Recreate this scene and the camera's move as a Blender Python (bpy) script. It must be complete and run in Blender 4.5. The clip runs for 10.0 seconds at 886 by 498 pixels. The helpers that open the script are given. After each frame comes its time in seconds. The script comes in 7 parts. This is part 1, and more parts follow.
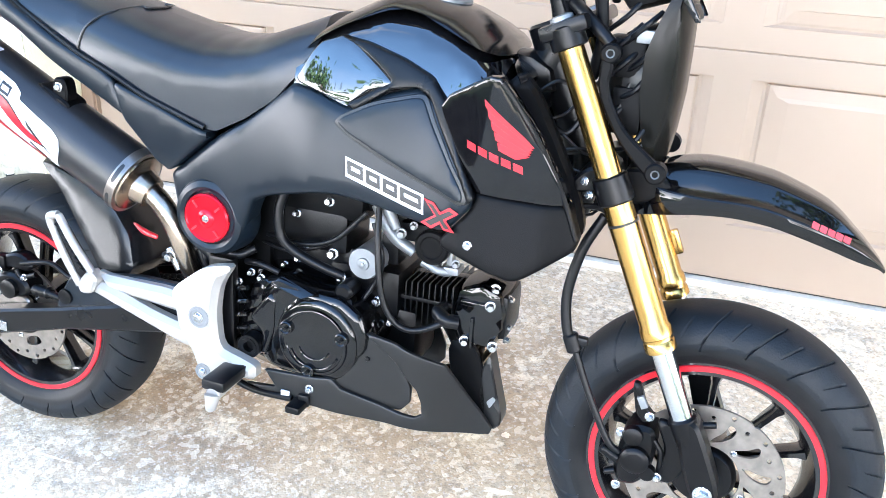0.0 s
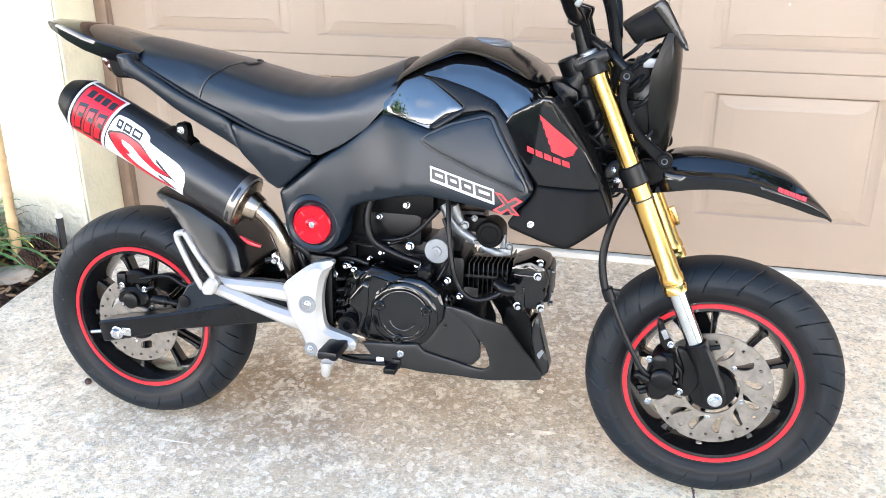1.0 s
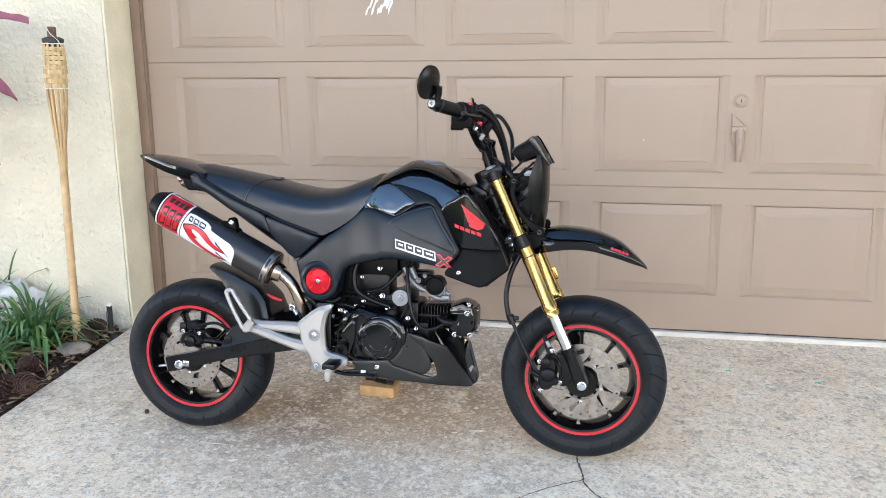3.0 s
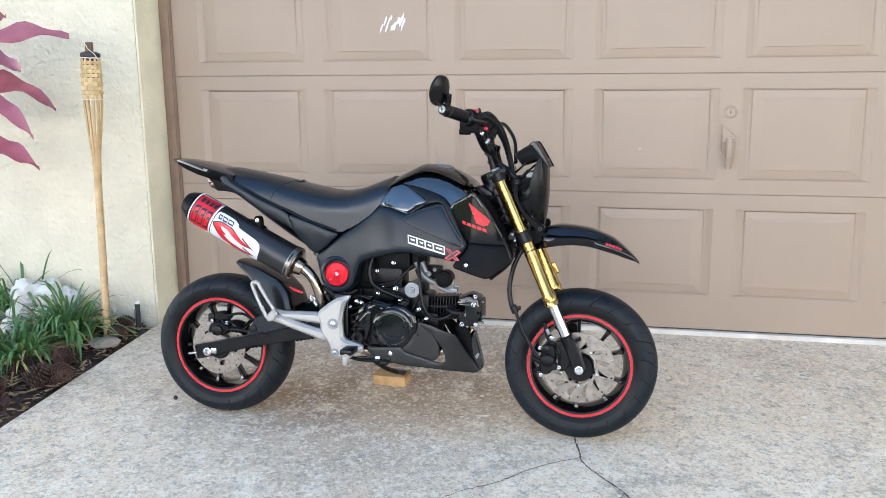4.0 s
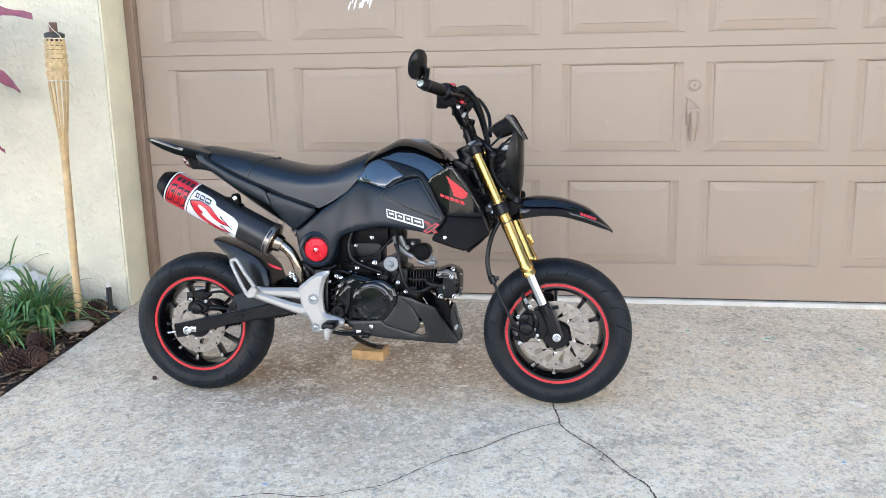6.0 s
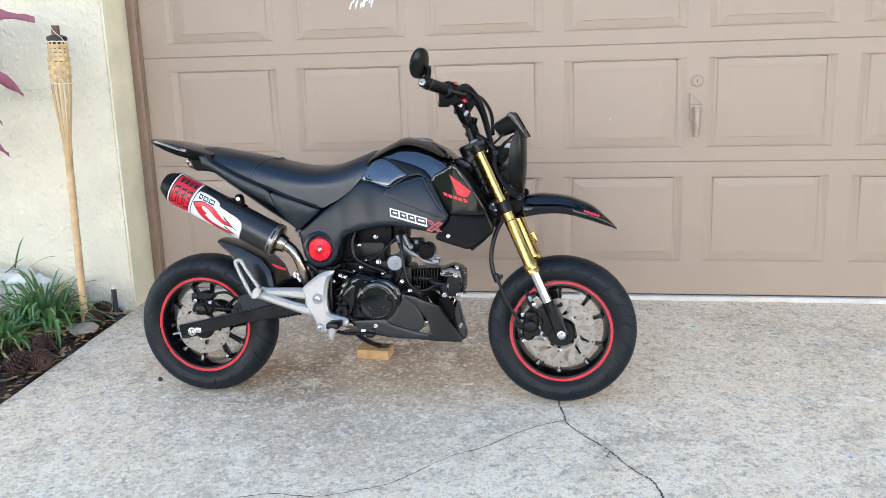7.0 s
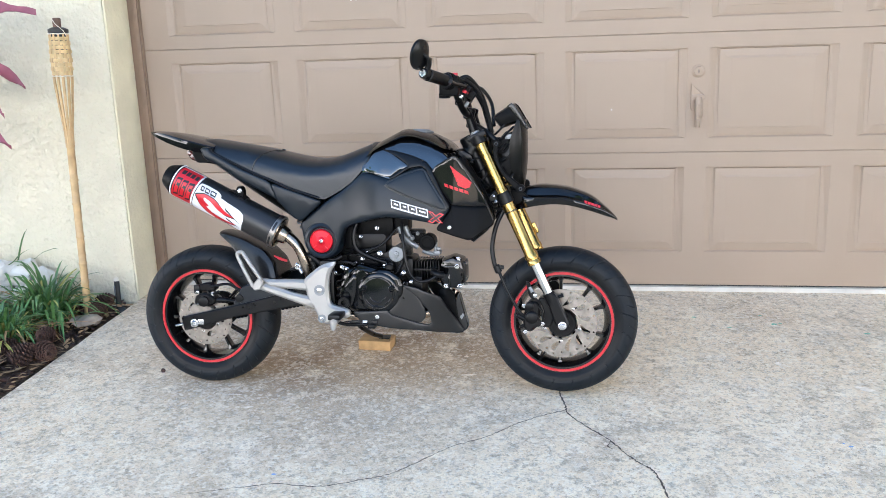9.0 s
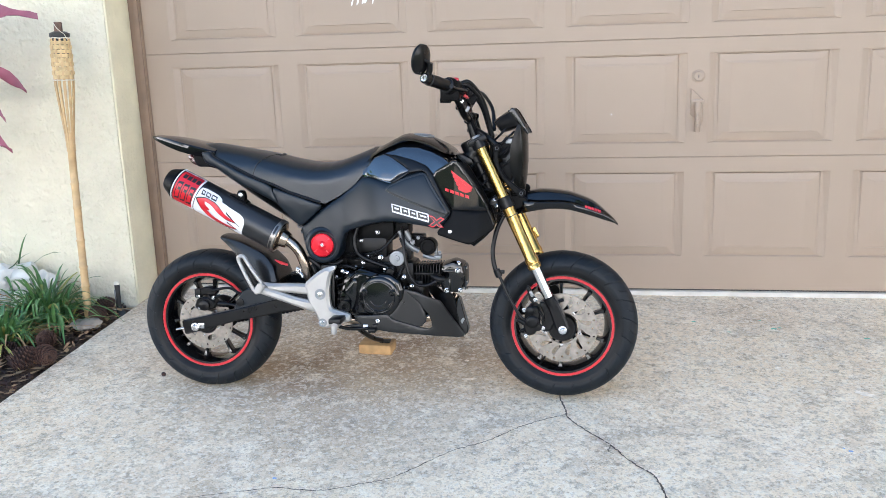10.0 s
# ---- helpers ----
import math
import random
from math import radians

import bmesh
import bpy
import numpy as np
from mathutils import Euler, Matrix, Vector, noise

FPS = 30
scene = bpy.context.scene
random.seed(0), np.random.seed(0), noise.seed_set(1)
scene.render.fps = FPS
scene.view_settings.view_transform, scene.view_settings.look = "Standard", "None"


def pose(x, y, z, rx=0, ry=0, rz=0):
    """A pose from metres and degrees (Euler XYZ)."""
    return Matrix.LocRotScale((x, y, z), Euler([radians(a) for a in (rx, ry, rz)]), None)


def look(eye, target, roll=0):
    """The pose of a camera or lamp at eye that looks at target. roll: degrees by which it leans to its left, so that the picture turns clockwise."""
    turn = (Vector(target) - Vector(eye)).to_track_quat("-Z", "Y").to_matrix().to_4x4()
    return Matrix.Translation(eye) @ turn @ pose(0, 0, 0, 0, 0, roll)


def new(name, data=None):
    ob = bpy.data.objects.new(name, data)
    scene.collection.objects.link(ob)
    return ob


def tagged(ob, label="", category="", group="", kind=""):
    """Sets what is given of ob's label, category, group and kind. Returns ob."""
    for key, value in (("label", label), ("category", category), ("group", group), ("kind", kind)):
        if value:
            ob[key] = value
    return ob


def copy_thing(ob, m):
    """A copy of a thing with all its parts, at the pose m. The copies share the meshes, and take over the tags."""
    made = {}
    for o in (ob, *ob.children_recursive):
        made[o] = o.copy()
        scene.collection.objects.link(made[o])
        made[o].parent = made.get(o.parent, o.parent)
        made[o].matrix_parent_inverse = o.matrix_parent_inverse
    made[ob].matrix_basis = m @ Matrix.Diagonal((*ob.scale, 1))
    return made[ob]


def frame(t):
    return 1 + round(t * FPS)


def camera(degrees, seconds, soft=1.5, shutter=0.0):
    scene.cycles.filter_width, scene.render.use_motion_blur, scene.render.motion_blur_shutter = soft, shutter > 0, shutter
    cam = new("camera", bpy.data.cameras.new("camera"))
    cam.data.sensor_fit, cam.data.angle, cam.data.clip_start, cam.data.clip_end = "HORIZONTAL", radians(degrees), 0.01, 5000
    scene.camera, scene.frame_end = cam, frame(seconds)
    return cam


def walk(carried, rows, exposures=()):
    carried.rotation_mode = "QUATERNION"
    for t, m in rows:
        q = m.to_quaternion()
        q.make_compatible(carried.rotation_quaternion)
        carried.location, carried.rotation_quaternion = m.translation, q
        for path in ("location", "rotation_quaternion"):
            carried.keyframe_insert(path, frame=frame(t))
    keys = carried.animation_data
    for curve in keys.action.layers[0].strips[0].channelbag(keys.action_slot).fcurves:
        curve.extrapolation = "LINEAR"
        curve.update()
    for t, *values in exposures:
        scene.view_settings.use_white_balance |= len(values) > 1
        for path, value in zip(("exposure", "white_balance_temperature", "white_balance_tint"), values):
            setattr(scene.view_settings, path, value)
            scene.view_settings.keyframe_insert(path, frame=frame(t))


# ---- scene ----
# The camera: backs away from the motorcycle, then stands still.
cam = camera(55.0, 10.0, 0.6)
PATH = [
    (0, (0.541, -0.943, 1.018), (-0.022, 0.787, 0.186), 2.6),
    (0.5, (0.445, -1.165, 1.046), (-0.047, 0.607, 0.26), 1.2),
    (1, (0.439, -1.352, 1.085), (0.004, 0.447, 0.327), -0.1),
    (1.5, (0.554, -1.601, 1.094), (0.098, 0.228, 0.425), -1.1),
    (2, (0.588, -1.821, 1.125), (0.181, 0.044, 0.53), -1.3),
    (2.5, (0.589, -2.056, 1.135), (0.243, -0.158, 0.611), -0.8),
    (3, (0.657, -2.207, 1.156), (0.281, -0.294, 0.708), -0.5),
    (3.2, (0.7, -2.263, 1.153), (0.29, -0.354, 0.721), -0.6),
    (4.3, (0.692, -2.461, 1.127), (0.322, -0.538, 0.725), -0.2),
    (4.5, (0.667, -2.473, 1.124), (0.336, -0.545, 0.711), -0.5),
    (5, (0.645, -2.495, 1.115), (0.355, -0.561, 0.696), -0.9),
    (5.5, (0.641, -2.49, 1.112), (0.348, -0.56, 0.676), -0.8),
    (7, (0.645, -2.487, 1.112), (0.338, -0.562, 0.665), -1.7),
    (7.5, (0.646, -2.488, 1.112), (0.337, -0.565, 0.659), -1.7),
    (8, (0.648, -2.489, 1.114), (0.338, -0.567, 0.654), -1.8),
    (8.5, (0.648, -2.493, 1.112), (0.336, -0.573, 0.648), -1.8),
    (9, (0.652, -2.492, 1.112), (0.338, -0.573, 0.646), -1.9),
    (9.5, (0.651, -2.493, 1.115), (0.336, -0.573, 0.653), -1.9),
    (10, (0.648, -2.497, 1.114), (0.336, -0.575, 0.657), -1.8),
]
EXPOSURES = [(0.0, 3.46, 5850, 5), (1.0, 3.05, 6300, 7), (1.5, 2.98, 6400, 8), (2.0, 2.74, 6400, 8), (2.5, 2.50, 6400, 8), (3.0, 2.28, 6250, 7), (4.5, 2.26, 6080, 6), (10.0, 2.28, 6080, 6)]
walk(cam, [(t, look(eye, target, roll)) for t, eye, target, roll in PATH], EXPOSURES)

# Open shade in front of a house: the sun stands behind the roof, the blue sky lights the drive.
world = bpy.data.worlds.new("sky")
scene.world = world
world.use_nodes = True
wn = world.node_tree.nodes
sky = wn.new("ShaderNodeTexSky")
sky.sky_type = "NISHITA"
sky.sun_disc = False
sky.ozone_density, sky.dust_density = 2.2, 0.4
sky.sun_elevation, sky.sun_rotation = radians(24), radians(25)
wl = world.node_tree.links
# a clear blue zenith, scattered fair-weather clouds and a bright white haze low down, all round
way = wn.new("ShaderNodeTexCoord")
puff = wn.new("ShaderNodeTexNoise")
puff.inputs["Scale"].default_value, puff.inputs["Detail"].default_value, puff.inputs["Roughness"].default_value = 1.7, 7, 0.5
spread = wn.new("ShaderNodeMapping")
spread.inputs["Scale"].default_value = (1, 1, 2.4)
wl.new(way.outputs["Generated"], spread.inputs[0])
wl.new(spread.outputs[0], puff.inputs["Vector"])
cover = wn.new("ShaderNodeMapRange")
cover.inputs[1].default_value, cover.inputs[2].default_value = 0.58, 0.74
wl.new(puff.outputs[0], cover.inputs[0])
height = wn.new("ShaderNodeSeparateXYZ")
wl.new(way.outputs["Generated"], height.inputs[0])
ragged = wn.new("ShaderNodeMath")
ragged.operation, ragged.inputs[1].default_value = "MULTIPLY_ADD", -0.5
wl.new(puff.outputs[0], ragged.inputs[0])
wl.new(height.outputs[2], ragged.inputs[2])
haze = wn.new("ShaderNodeMapRange")
haze.interpolation_type = "SMOOTHSTEP"
haze.inputs[1].default_value, haze.inputs[2].default_value, haze.inputs[3].default_value, haze.inputs[4].default_value = -0.14, 0.24, 1, 0
wl.new(ragged.outputs[0], haze.inputs[0])
both_covers = wn.new("ShaderNodeMath")
both_covers.operation = "MAXIMUM"
wl.new(cover.outputs[0], both_covers.inputs[0])
wl.new(haze.outputs[0], both_covers.inputs[1])
grey = wn.new("ShaderNodeRGBToBW")
wl.new(sky.outputs[0], grey.inputs[0])
white = wn.new("ShaderNodeMix")
white.data_type, white.blend_type = "RGBA", "MULTIPLY"
white.inputs[0].default_value = 1.0
white.inputs[7].default_value = (2.42, 2.22, 2.20, 1)
wl.new(grey.outputs[0], white.inputs[6])
clouds = wn.new("ShaderNodeMix")
clouds.data_type = "RGBA"
wl.new(both_covers.outputs[0], clouds.inputs[0])
wl.new(sky.outputs[0], clouds.inputs[6])
wl.new(white.outputs[2], clouds.inputs[7])
wl.new(clouds.outputs[2], wn["Background"].inputs[0])
wn["Background"].inputs[1].default_value = 0.15
sun = new("sun", bpy.data.lights.new("sun", "SUN"))
sun.data.energy, sun.data.angle, sun.data.color = 5.0, radians(0.6), (1.0, 0.93, 0.84)
sun.matrix_world = look((math.sin(radians(25)) * math.cos(radians(24)), math.cos(radians(25)) * math.cos(radians(24)), math.sin(radians(24))), (0, 0, 0))


# ---- materials ----
def mat(name, base, rough=0.5, metal=0.0, var=0.12, scale=30.0, bump=0.0, bump_scale=200.0, coat=0.0, spec=0.5, stain=None, stain_scale=3.0, stain_amount=0.4, coords="Object"):
    """A principled surface whose colour varies at two scales, with fine relief."""
    m = bpy.data.materials.new(name)
    m.use_nodes = True
    n, l = m.node_tree.nodes, m.node_tree.links
    b = n["Principled BSDF"]
    b.inputs["Roughness"].default_value = rough
    b.inputs["Metallic"].default_value = metal
    b.inputs["Coat Weight"].default_value = coat
    b.inputs["Coat Roughness"].default_value = 0.03
    b.inputs["Specular IOR Level"].default_value = spec
    tc = n.new("ShaderNodeTexCoord")
    n1 = n.new("ShaderNodeTexNoise")
    n1.inputs["Scale"].default_value, n1.inputs["Detail"].default_value = scale, 6
    l.new(tc.outputs[coords], n1.inputs["Vector"])
    ramp = n.new("ShaderNodeMapRange")
    ramp.inputs[1].default_value, ramp.inputs[2].default_value = 0.3, 0.7
    ramp.inputs[3].default_value, ramp.inputs[4].default_value = 1 - var, 1 + var
    l.new(n1.outputs[0], ramp.inputs[0])
    mul = n.new("ShaderNodeMix")
    mul.data_type, mul.blend_type = "RGBA", "MULTIPLY"
    mul.inputs[0].default_value = 1.0
    mul.inputs[6].default_value = (*base, 1)
    l.new(ramp.outputs[0], mul.inputs[7])
    out = mul.outputs[2]
    if stain:
        n2 = n.new("ShaderNodeTexNoise")
        n2.inputs["Scale"].default_value, n2.inputs["Detail"].default_value = stain_scale, 8
        l.new(tc.outputs[coords], n2.inputs["Vector"])
        r2 = n.new("ShaderNodeMapRange")
        r2.inputs[1].default_value, r2.inputs[2].default_value = 0.45, 0.7
        r2.inputs[3].default_value, r2.inputs[4].default_value = 0, stain_amount
        l.new(n2.outputs[0], r2.inputs[0])
        mx = n.new("ShaderNodeMix")
        mx.data_type = "RGBA"
        mx.inputs[7].default_value = (*stain, 1)
        l.new(r2.outputs[0], mx.inputs[0])
        l.new(out, mx.inputs[6])
        out = mx.outputs[2]
    l.new(out, b.inputs["Base Color"])
    if var:
        rr = n.new("ShaderNodeMapRange")
        rr.inputs[3].default_value, rr.inputs[4].default_value = max(rough * 0.85, 0), min(rough * 1.2, 1)
        l.new(n1.outputs[0], rr.inputs[0])
        l.new(rr.outputs[0], b.inputs["Roughness"])
    if bump:
        n3 = n.new("ShaderNodeTexNoise")
        n3.inputs["Scale"].default_value, n3.inputs["Detail"].default_value = bump_scale, 5
        l.new(tc.outputs[coords], n3.inputs["Vector"])
        bp = n.new("ShaderNodeBump")
        bp.inputs["Strength"].default_value, bp.inputs["Distance"].default_value = 1.0, bump
        l.new(n3.outputs[0], bp.inputs["Height"])
        l.new(bp.outputs[0], b.inputs["Normal"])
    return m


def concrete_mat():
    """Old exposed-aggregate concrete: pale grey-tan paste, fine light and dark grit, brown and grey stains."""
    m = bpy.data.materials.new("driveway_concrete")
    m.use_nodes = True
    n, l = m.node_tree.nodes, m.node_tree.links
    b = n["Principled BSDF"]
    tc = n.new("ShaderNodeTexCoord")

    def noise_at(scale, detail=6, rough=0.55):
        t = n.new("ShaderNodeTexNoise")
        t.inputs["Scale"].default_value, t.inputs["Detail"].default_value, t.inputs["Roughness"].default_value = scale, detail, rough
        l.new(tc.outputs["Object"], t.inputs["Vector"])
        return t.outputs[0]

    def ramp(src, lo, hi, a, c):
        r = n.new("ShaderNodeMapRange")
        r.inputs[1].default_value, r.inputs[2].default_value, r.inputs[3].default_value, r.inputs[4].default_value = lo, hi, a, c
        l.new(src, r.inputs[0])
        return r.outputs[0]

    def blend(fac, a, colour, kind="MIX"):
        x = n.new("ShaderNodeMix")
        x.data_type, x.blend_type = "RGBA", kind
        l.new(fac, x.inputs[0])
        l.new(a, x.inputs[6])
        x.inputs[7].default_value = (*colour, 1)
        return x.outputs[2]

    base = n.new("ShaderNodeRGB")
    base.outputs[0].default_value = (0.84, 0.672, 0.455, 1)
    c = blend(ramp(noise_at(0.7, 5), 0.44, 0.60, 0, 0.7), base.outputs[0], (0.76, 0.63, 0.455))
    c = blend(ramp(noise_at(1.7, 8, 0.62), 0.50, 0.63, 0, 0.55), c, (0.56, 0.415, 0.265))
    # an old rust-brown stain mid-slab, deepened to paint in shade under the motorcycle
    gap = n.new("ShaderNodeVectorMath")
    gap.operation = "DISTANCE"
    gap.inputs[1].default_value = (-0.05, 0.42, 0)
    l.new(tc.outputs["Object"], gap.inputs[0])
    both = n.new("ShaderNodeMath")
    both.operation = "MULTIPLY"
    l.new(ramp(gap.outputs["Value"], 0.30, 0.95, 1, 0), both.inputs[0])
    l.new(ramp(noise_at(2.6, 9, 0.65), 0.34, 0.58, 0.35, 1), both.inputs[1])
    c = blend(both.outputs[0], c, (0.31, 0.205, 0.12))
    # paler concrete lower down the drive, fading out from one point
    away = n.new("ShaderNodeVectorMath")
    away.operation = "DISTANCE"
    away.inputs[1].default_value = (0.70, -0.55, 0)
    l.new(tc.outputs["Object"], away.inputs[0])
    lighter = n.new("ShaderNodeMath")
    lighter.operation = "MULTIPLY"
    l.new(ramp(away.outputs["Value"], 0.30, 1.30, 0.70, 0), lighter.inputs[0])
    l.new(ramp(noise_at(3.1, 8, 0.65), 0.34, 0.56, 0.1, 1), lighter.inputs[1])
    c = blend(lighter.outputs[0], c, (0.97, 0.81, 0.575))
    c = blend(ramp(noise_at(3.8, 10, 0.74), 0.52, 0.65, 0, 0.58), c, (0.36, 0.295, 0.215))
    c = blend(ramp(noise_at(8.5, 10, 0.78), 0.51, 0.63, 0, 0.75), c, (0.97, 0.84, 0.635))
    c = blend(ramp(noise_at(26, 8, 0.78), 0.52, 0.65, 0, 0.66), c, (0.25, 0.20, 0.145))
    c = blend(ramp(noise_at(60, 6, 0.78), 0.54, 0.66, 0, 0.55), c, (0.95, 0.86, 0.69))
    grit = n.new("ShaderNodeTexVoronoi")
    grit.inputs["Scale"].default_value = 210
    l.new(tc.outputs["Object"], grit.inputs["Vector"])
    sep = n.new("ShaderNodeSeparateColor")
    l.new(grit.outputs["Color"], sep.inputs[0])
    c = blend(ramp(sep.outputs[0], 0.78, 0.95, 0, 0.32), c, (0.19, 0.155, 0.125))
    c = blend(ramp(sep.outputs[1], 0.82, 0.95, 0, 0.32), c, (0.90, 0.85, 0.78))
    c = blend(ramp(sep.outputs[2], 0.88, 0.95, 0, 0.35), c, (0.42, 0.24, 0.12))
    stones = n.new("ShaderNodeTexVoronoi")
    stones.inputs["Scale"].default_value = 85
    l.new(tc.outputs["Object"], stones.inputs["Vector"])
    split = n.new("ShaderNodeSeparateColor")
    l.new(stones.outputs["Color"], split.inputs[0])
    c = blend(ramp(split.outputs[0], 0.80, 0.93, 0, 0.28), c, (0.24, 0.185, 0.13))
    c = blend(ramp(split.outputs[1], 0.76, 0.92, 0, 0.42), c, (0.97, 0.88, 0.72))
    l.new(c, b.inputs["Base Color"])
    b.inputs["Roughness"].default_value = 0.85
    hsum = n.new("ShaderNodeMath")
    hsum.operation = "ADD"
    l.new(ramp(grit.outputs["Distance"], 0, 0.6, 0.5, 0), hsum.inputs[0])
    l.new(noise_at(60, 6, 0.7), hsum.inputs[1])
    bp = n.new("ShaderNodeBump")
    bp.inputs["Strength"].default_value, bp.inputs["Distance"].default_value = 0.6, 0.002
    l.new(hsum.outputs[0], bp.inputs["Height"])
    l.new(bp.outputs[0], b.inputs["Normal"])
    return m


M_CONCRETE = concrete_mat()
M_DOOR = mat("tan_door_paint", (0.310, 0.232, 0.168), 0.42, var=0.03, scale=4, bump=0.0002, bump_scale=60, stain=(0.285, 0.215, 0.156), stain_scale=1.5, stain_amount=0.35)
M_JAMB = mat("brown_jamb_paint", (0.215, 0.145, 0.098), 0.55, var=0.12, scale=12, bump=0.001, bump_scale=60)
M_STUCCO = mat("cream_stucco", (0.70, 0.645, 0.49), 0.9, var=0.05, scale=8, bump=0.020, bump_scale=42, stain=(0.70, 0.68, 0.52), stain_scale=2.2, stain_amount=0.5)
M_STUCCO_SIDE = mat("smooth_cream_stucco", (0.72, 0.66, 0.47), 0.9, var=0.07, scale=9, bump=0.004, bump_scale=60, stain=(0.6, 0.55, 0.4), stain_scale=5, stain_amount=0.4)
M_SOIL = mat("dark_mulch", (0.075, 0.045, 0.03), 0.95, var=0.6, scale=60, bump=0.02, bump_scale=45, stain=(0.2, 0.13, 0.08), stain_scale=30, stain_amount=0.6)
M_LAWN = mat("lawn_ground", (0.07, 0.10, 0.035), 0.95, var=0.4, scale=6, bump=0.02, bump_scale=30, stain=(0.12, 0.11, 0.05), stain_scale=0.7)
M_ASPHALT = mat("asphalt", (0.06, 0.06, 0.06), 0.9, var=0.2, scale=40, bump=0.004, bump_scale=150)
M_CRACK = mat("dark_crack", (0.11, 0.08, 0.06), 0.95, var=0.3, scale=80)
M_SEAL = mat("black_rubber_seal", (0.02, 0.02, 0.02), 0.6, var=0.2, scale=30)
M_SILL = mat("worn_white_threshold", (0.57, 0.53, 0.46), 0.8, var=0.12, scale=14, bump=0.003, bump_scale=40, stain=(0.45, 0.38, 0.30), stain_scale=9, stain_amount=0.5)
M_PATCH = mat("white_bare_patch", (0.82, 0.82, 0.80), 0.5, var=0.05, scale=40)
M_ROOF = mat("roof_shingle", (0.12, 0.1, 0.085), 0.9, var=0.3, scale=20)


# ---- mesh tools ----
def mesh_ob(name, bm, material, smooth=True):
    me = bpy.data.meshes.new(name)
    bmesh.ops.recalc_face_normals(bm, faces=bm.faces)
    bm.to_mesh(me)
    bm.free()
    me.materials.append(material)
    if smooth:
        me.shade_smooth()
        me.set_sharp_from_angle(angle=radians(38))
    return new(name, me)


def part(name, bm, material, parent, label="", smooth=True):
    ob = mesh_ob(name, bm, material, smooth)
    ob.parent = parent
    if label:
        tagged(ob, label)
    return ob


def thing(name, label, category, place=None, group="", kind=""):
    ob = new(name)
    if place is not None:
        ob.matrix_basis = place
    return tagged(ob, label, category, group, kind)


def box(bm, c, s, bevel=0.0, m=None, seg=2):
    r = bmesh.ops.create_cube(bm, size=1.0)
    vs = r["verts"]
    bmesh.ops.scale(bm, vec=s, verts=vs)
    if bevel:
        es = list({e for v in vs for e in v.link_edges})
        g = bmesh.ops.bevel(bm, geom=es, offset=bevel, segments=seg, affect="EDGES", profile=0.6)
        vs = list({v for f in g["faces"] for v in f.verts} | {v for v in vs if v.is_valid})
    if m is not None:
        bmesh.ops.transform(bm, matrix=m, verts=vs)
    bmesh.ops.translate(bm, vec=c, verts=vs)
    return bm


def solid(c, s, bevel=0.0, m=None):
    return box(bmesh.new(), c, s, bevel, m)


def rings(bm, loops, close=True, cap=True):
    """Bridges a list of rings of points (all of one length) into a skin."""
    made = [[bm.verts.new(p) for p in ring] for ring in loops]
    k = len(made[0])
    for a, b in zip(made, made[1:]):
        for i in range(k if close else k - 1):
            bm.faces.new((a[i], a[(i + 1) % k], b[(i + 1) % k], b[i]))
    if cap and close:
        bm.faces.new(made[0][::-1])
        bm.faces.new(made[-1])
    return bm


def frames(pts):
    """Points with a carried pair of side vectors, for sweeping."""
    pts = [Vector(p) for p in pts]
    out, side = [], None
    for i, p in enumerate(pts):
        d = (pts[min(i + 1, len(pts) - 1)] - pts[max(i - 1, 0)]).normalized()
        if side is None:
            side = d.orthogonal().normalized()
        side = (side - d * side.dot(d)).normalized()
        out.append((p, side, d.cross(side)))
    return out


def spline(pts, n=8):
    """Catmull-Rom through the points (tuples of any length)."""
    p = [Vector(q) for q in pts]
    p = [2 * p[0] - p[1]] + p + [2 * p[-1] - p[-2]]
    out = []
    for i in range(1, len(p) - 2):
        for k in range(n):
            t = k / n
            a, b, c, d = p[i - 1], p[i], p[i + 1], p[i + 2]
            out.append(0.5 * ((2 * b) + (c - a) * t + (2 * a - 5 * b + 4 * c - d) * t * t + (3 * b - a - 3 * c + d) * t**3))
    out.append(p[-2])
    return out


def tube(bm, pts, r, seg=10, n=6, smooth=True):
    """A round tube along a curve; r is one radius or one at each end point."""
    q = spline(pts, n) if smooth and len(pts) > 2 else [Vector(p) for p in pts]
    rr = r if isinstance(r, (list, tuple)) else [r] * len(pts)
    loops = []
    for k, (p, u, v) in enumerate(frames(q)):
        f = k / (len(q) - 1) * (len(rr) - 1)
        i = min(int(f), len(rr) - 2)
        rad = rr[i] + (rr[i + 1] - rr[i]) * (f - i)
        loops.append([p + (u * math.cos(a) + v * math.sin(a)) * rad for a in [2 * math.pi * j / seg for j in range(seg)]])
    return rings(bm, loops)


def lathe(bm, p0, axis, prof, seg=32, cap=True):
    """Turns a profile of (distance along axis, radius) about the axis from p0."""
    p0, axis = Vector(p0), Vector(axis).normalized()
    u = axis.orthogonal().normalized()
    v = axis.cross(u)
    loops = [[p0 + axis * d + (u * math.cos(2 * math.pi * j / seg) + v * math.sin(2 * math.pi * j / seg)) * max(r, 1e-4) for j in range(seg)] for d, r in prof]
    return rings(bm, loops, cap=cap)


def rod(bm, a, b, r, r2=None, seg=14, chamfer=0.0):
    a, b = Vector(a), Vector(b)
    h = (b - a).length
    r2 = r if r2 is None else r2
    c = chamfer
    prof = [(0, r - c), (c, r), (h - c, r2), (h, r2 - c)] if c else [(0, r), (h, r2)]
    return lathe(bm, a, b - a, prof, seg)


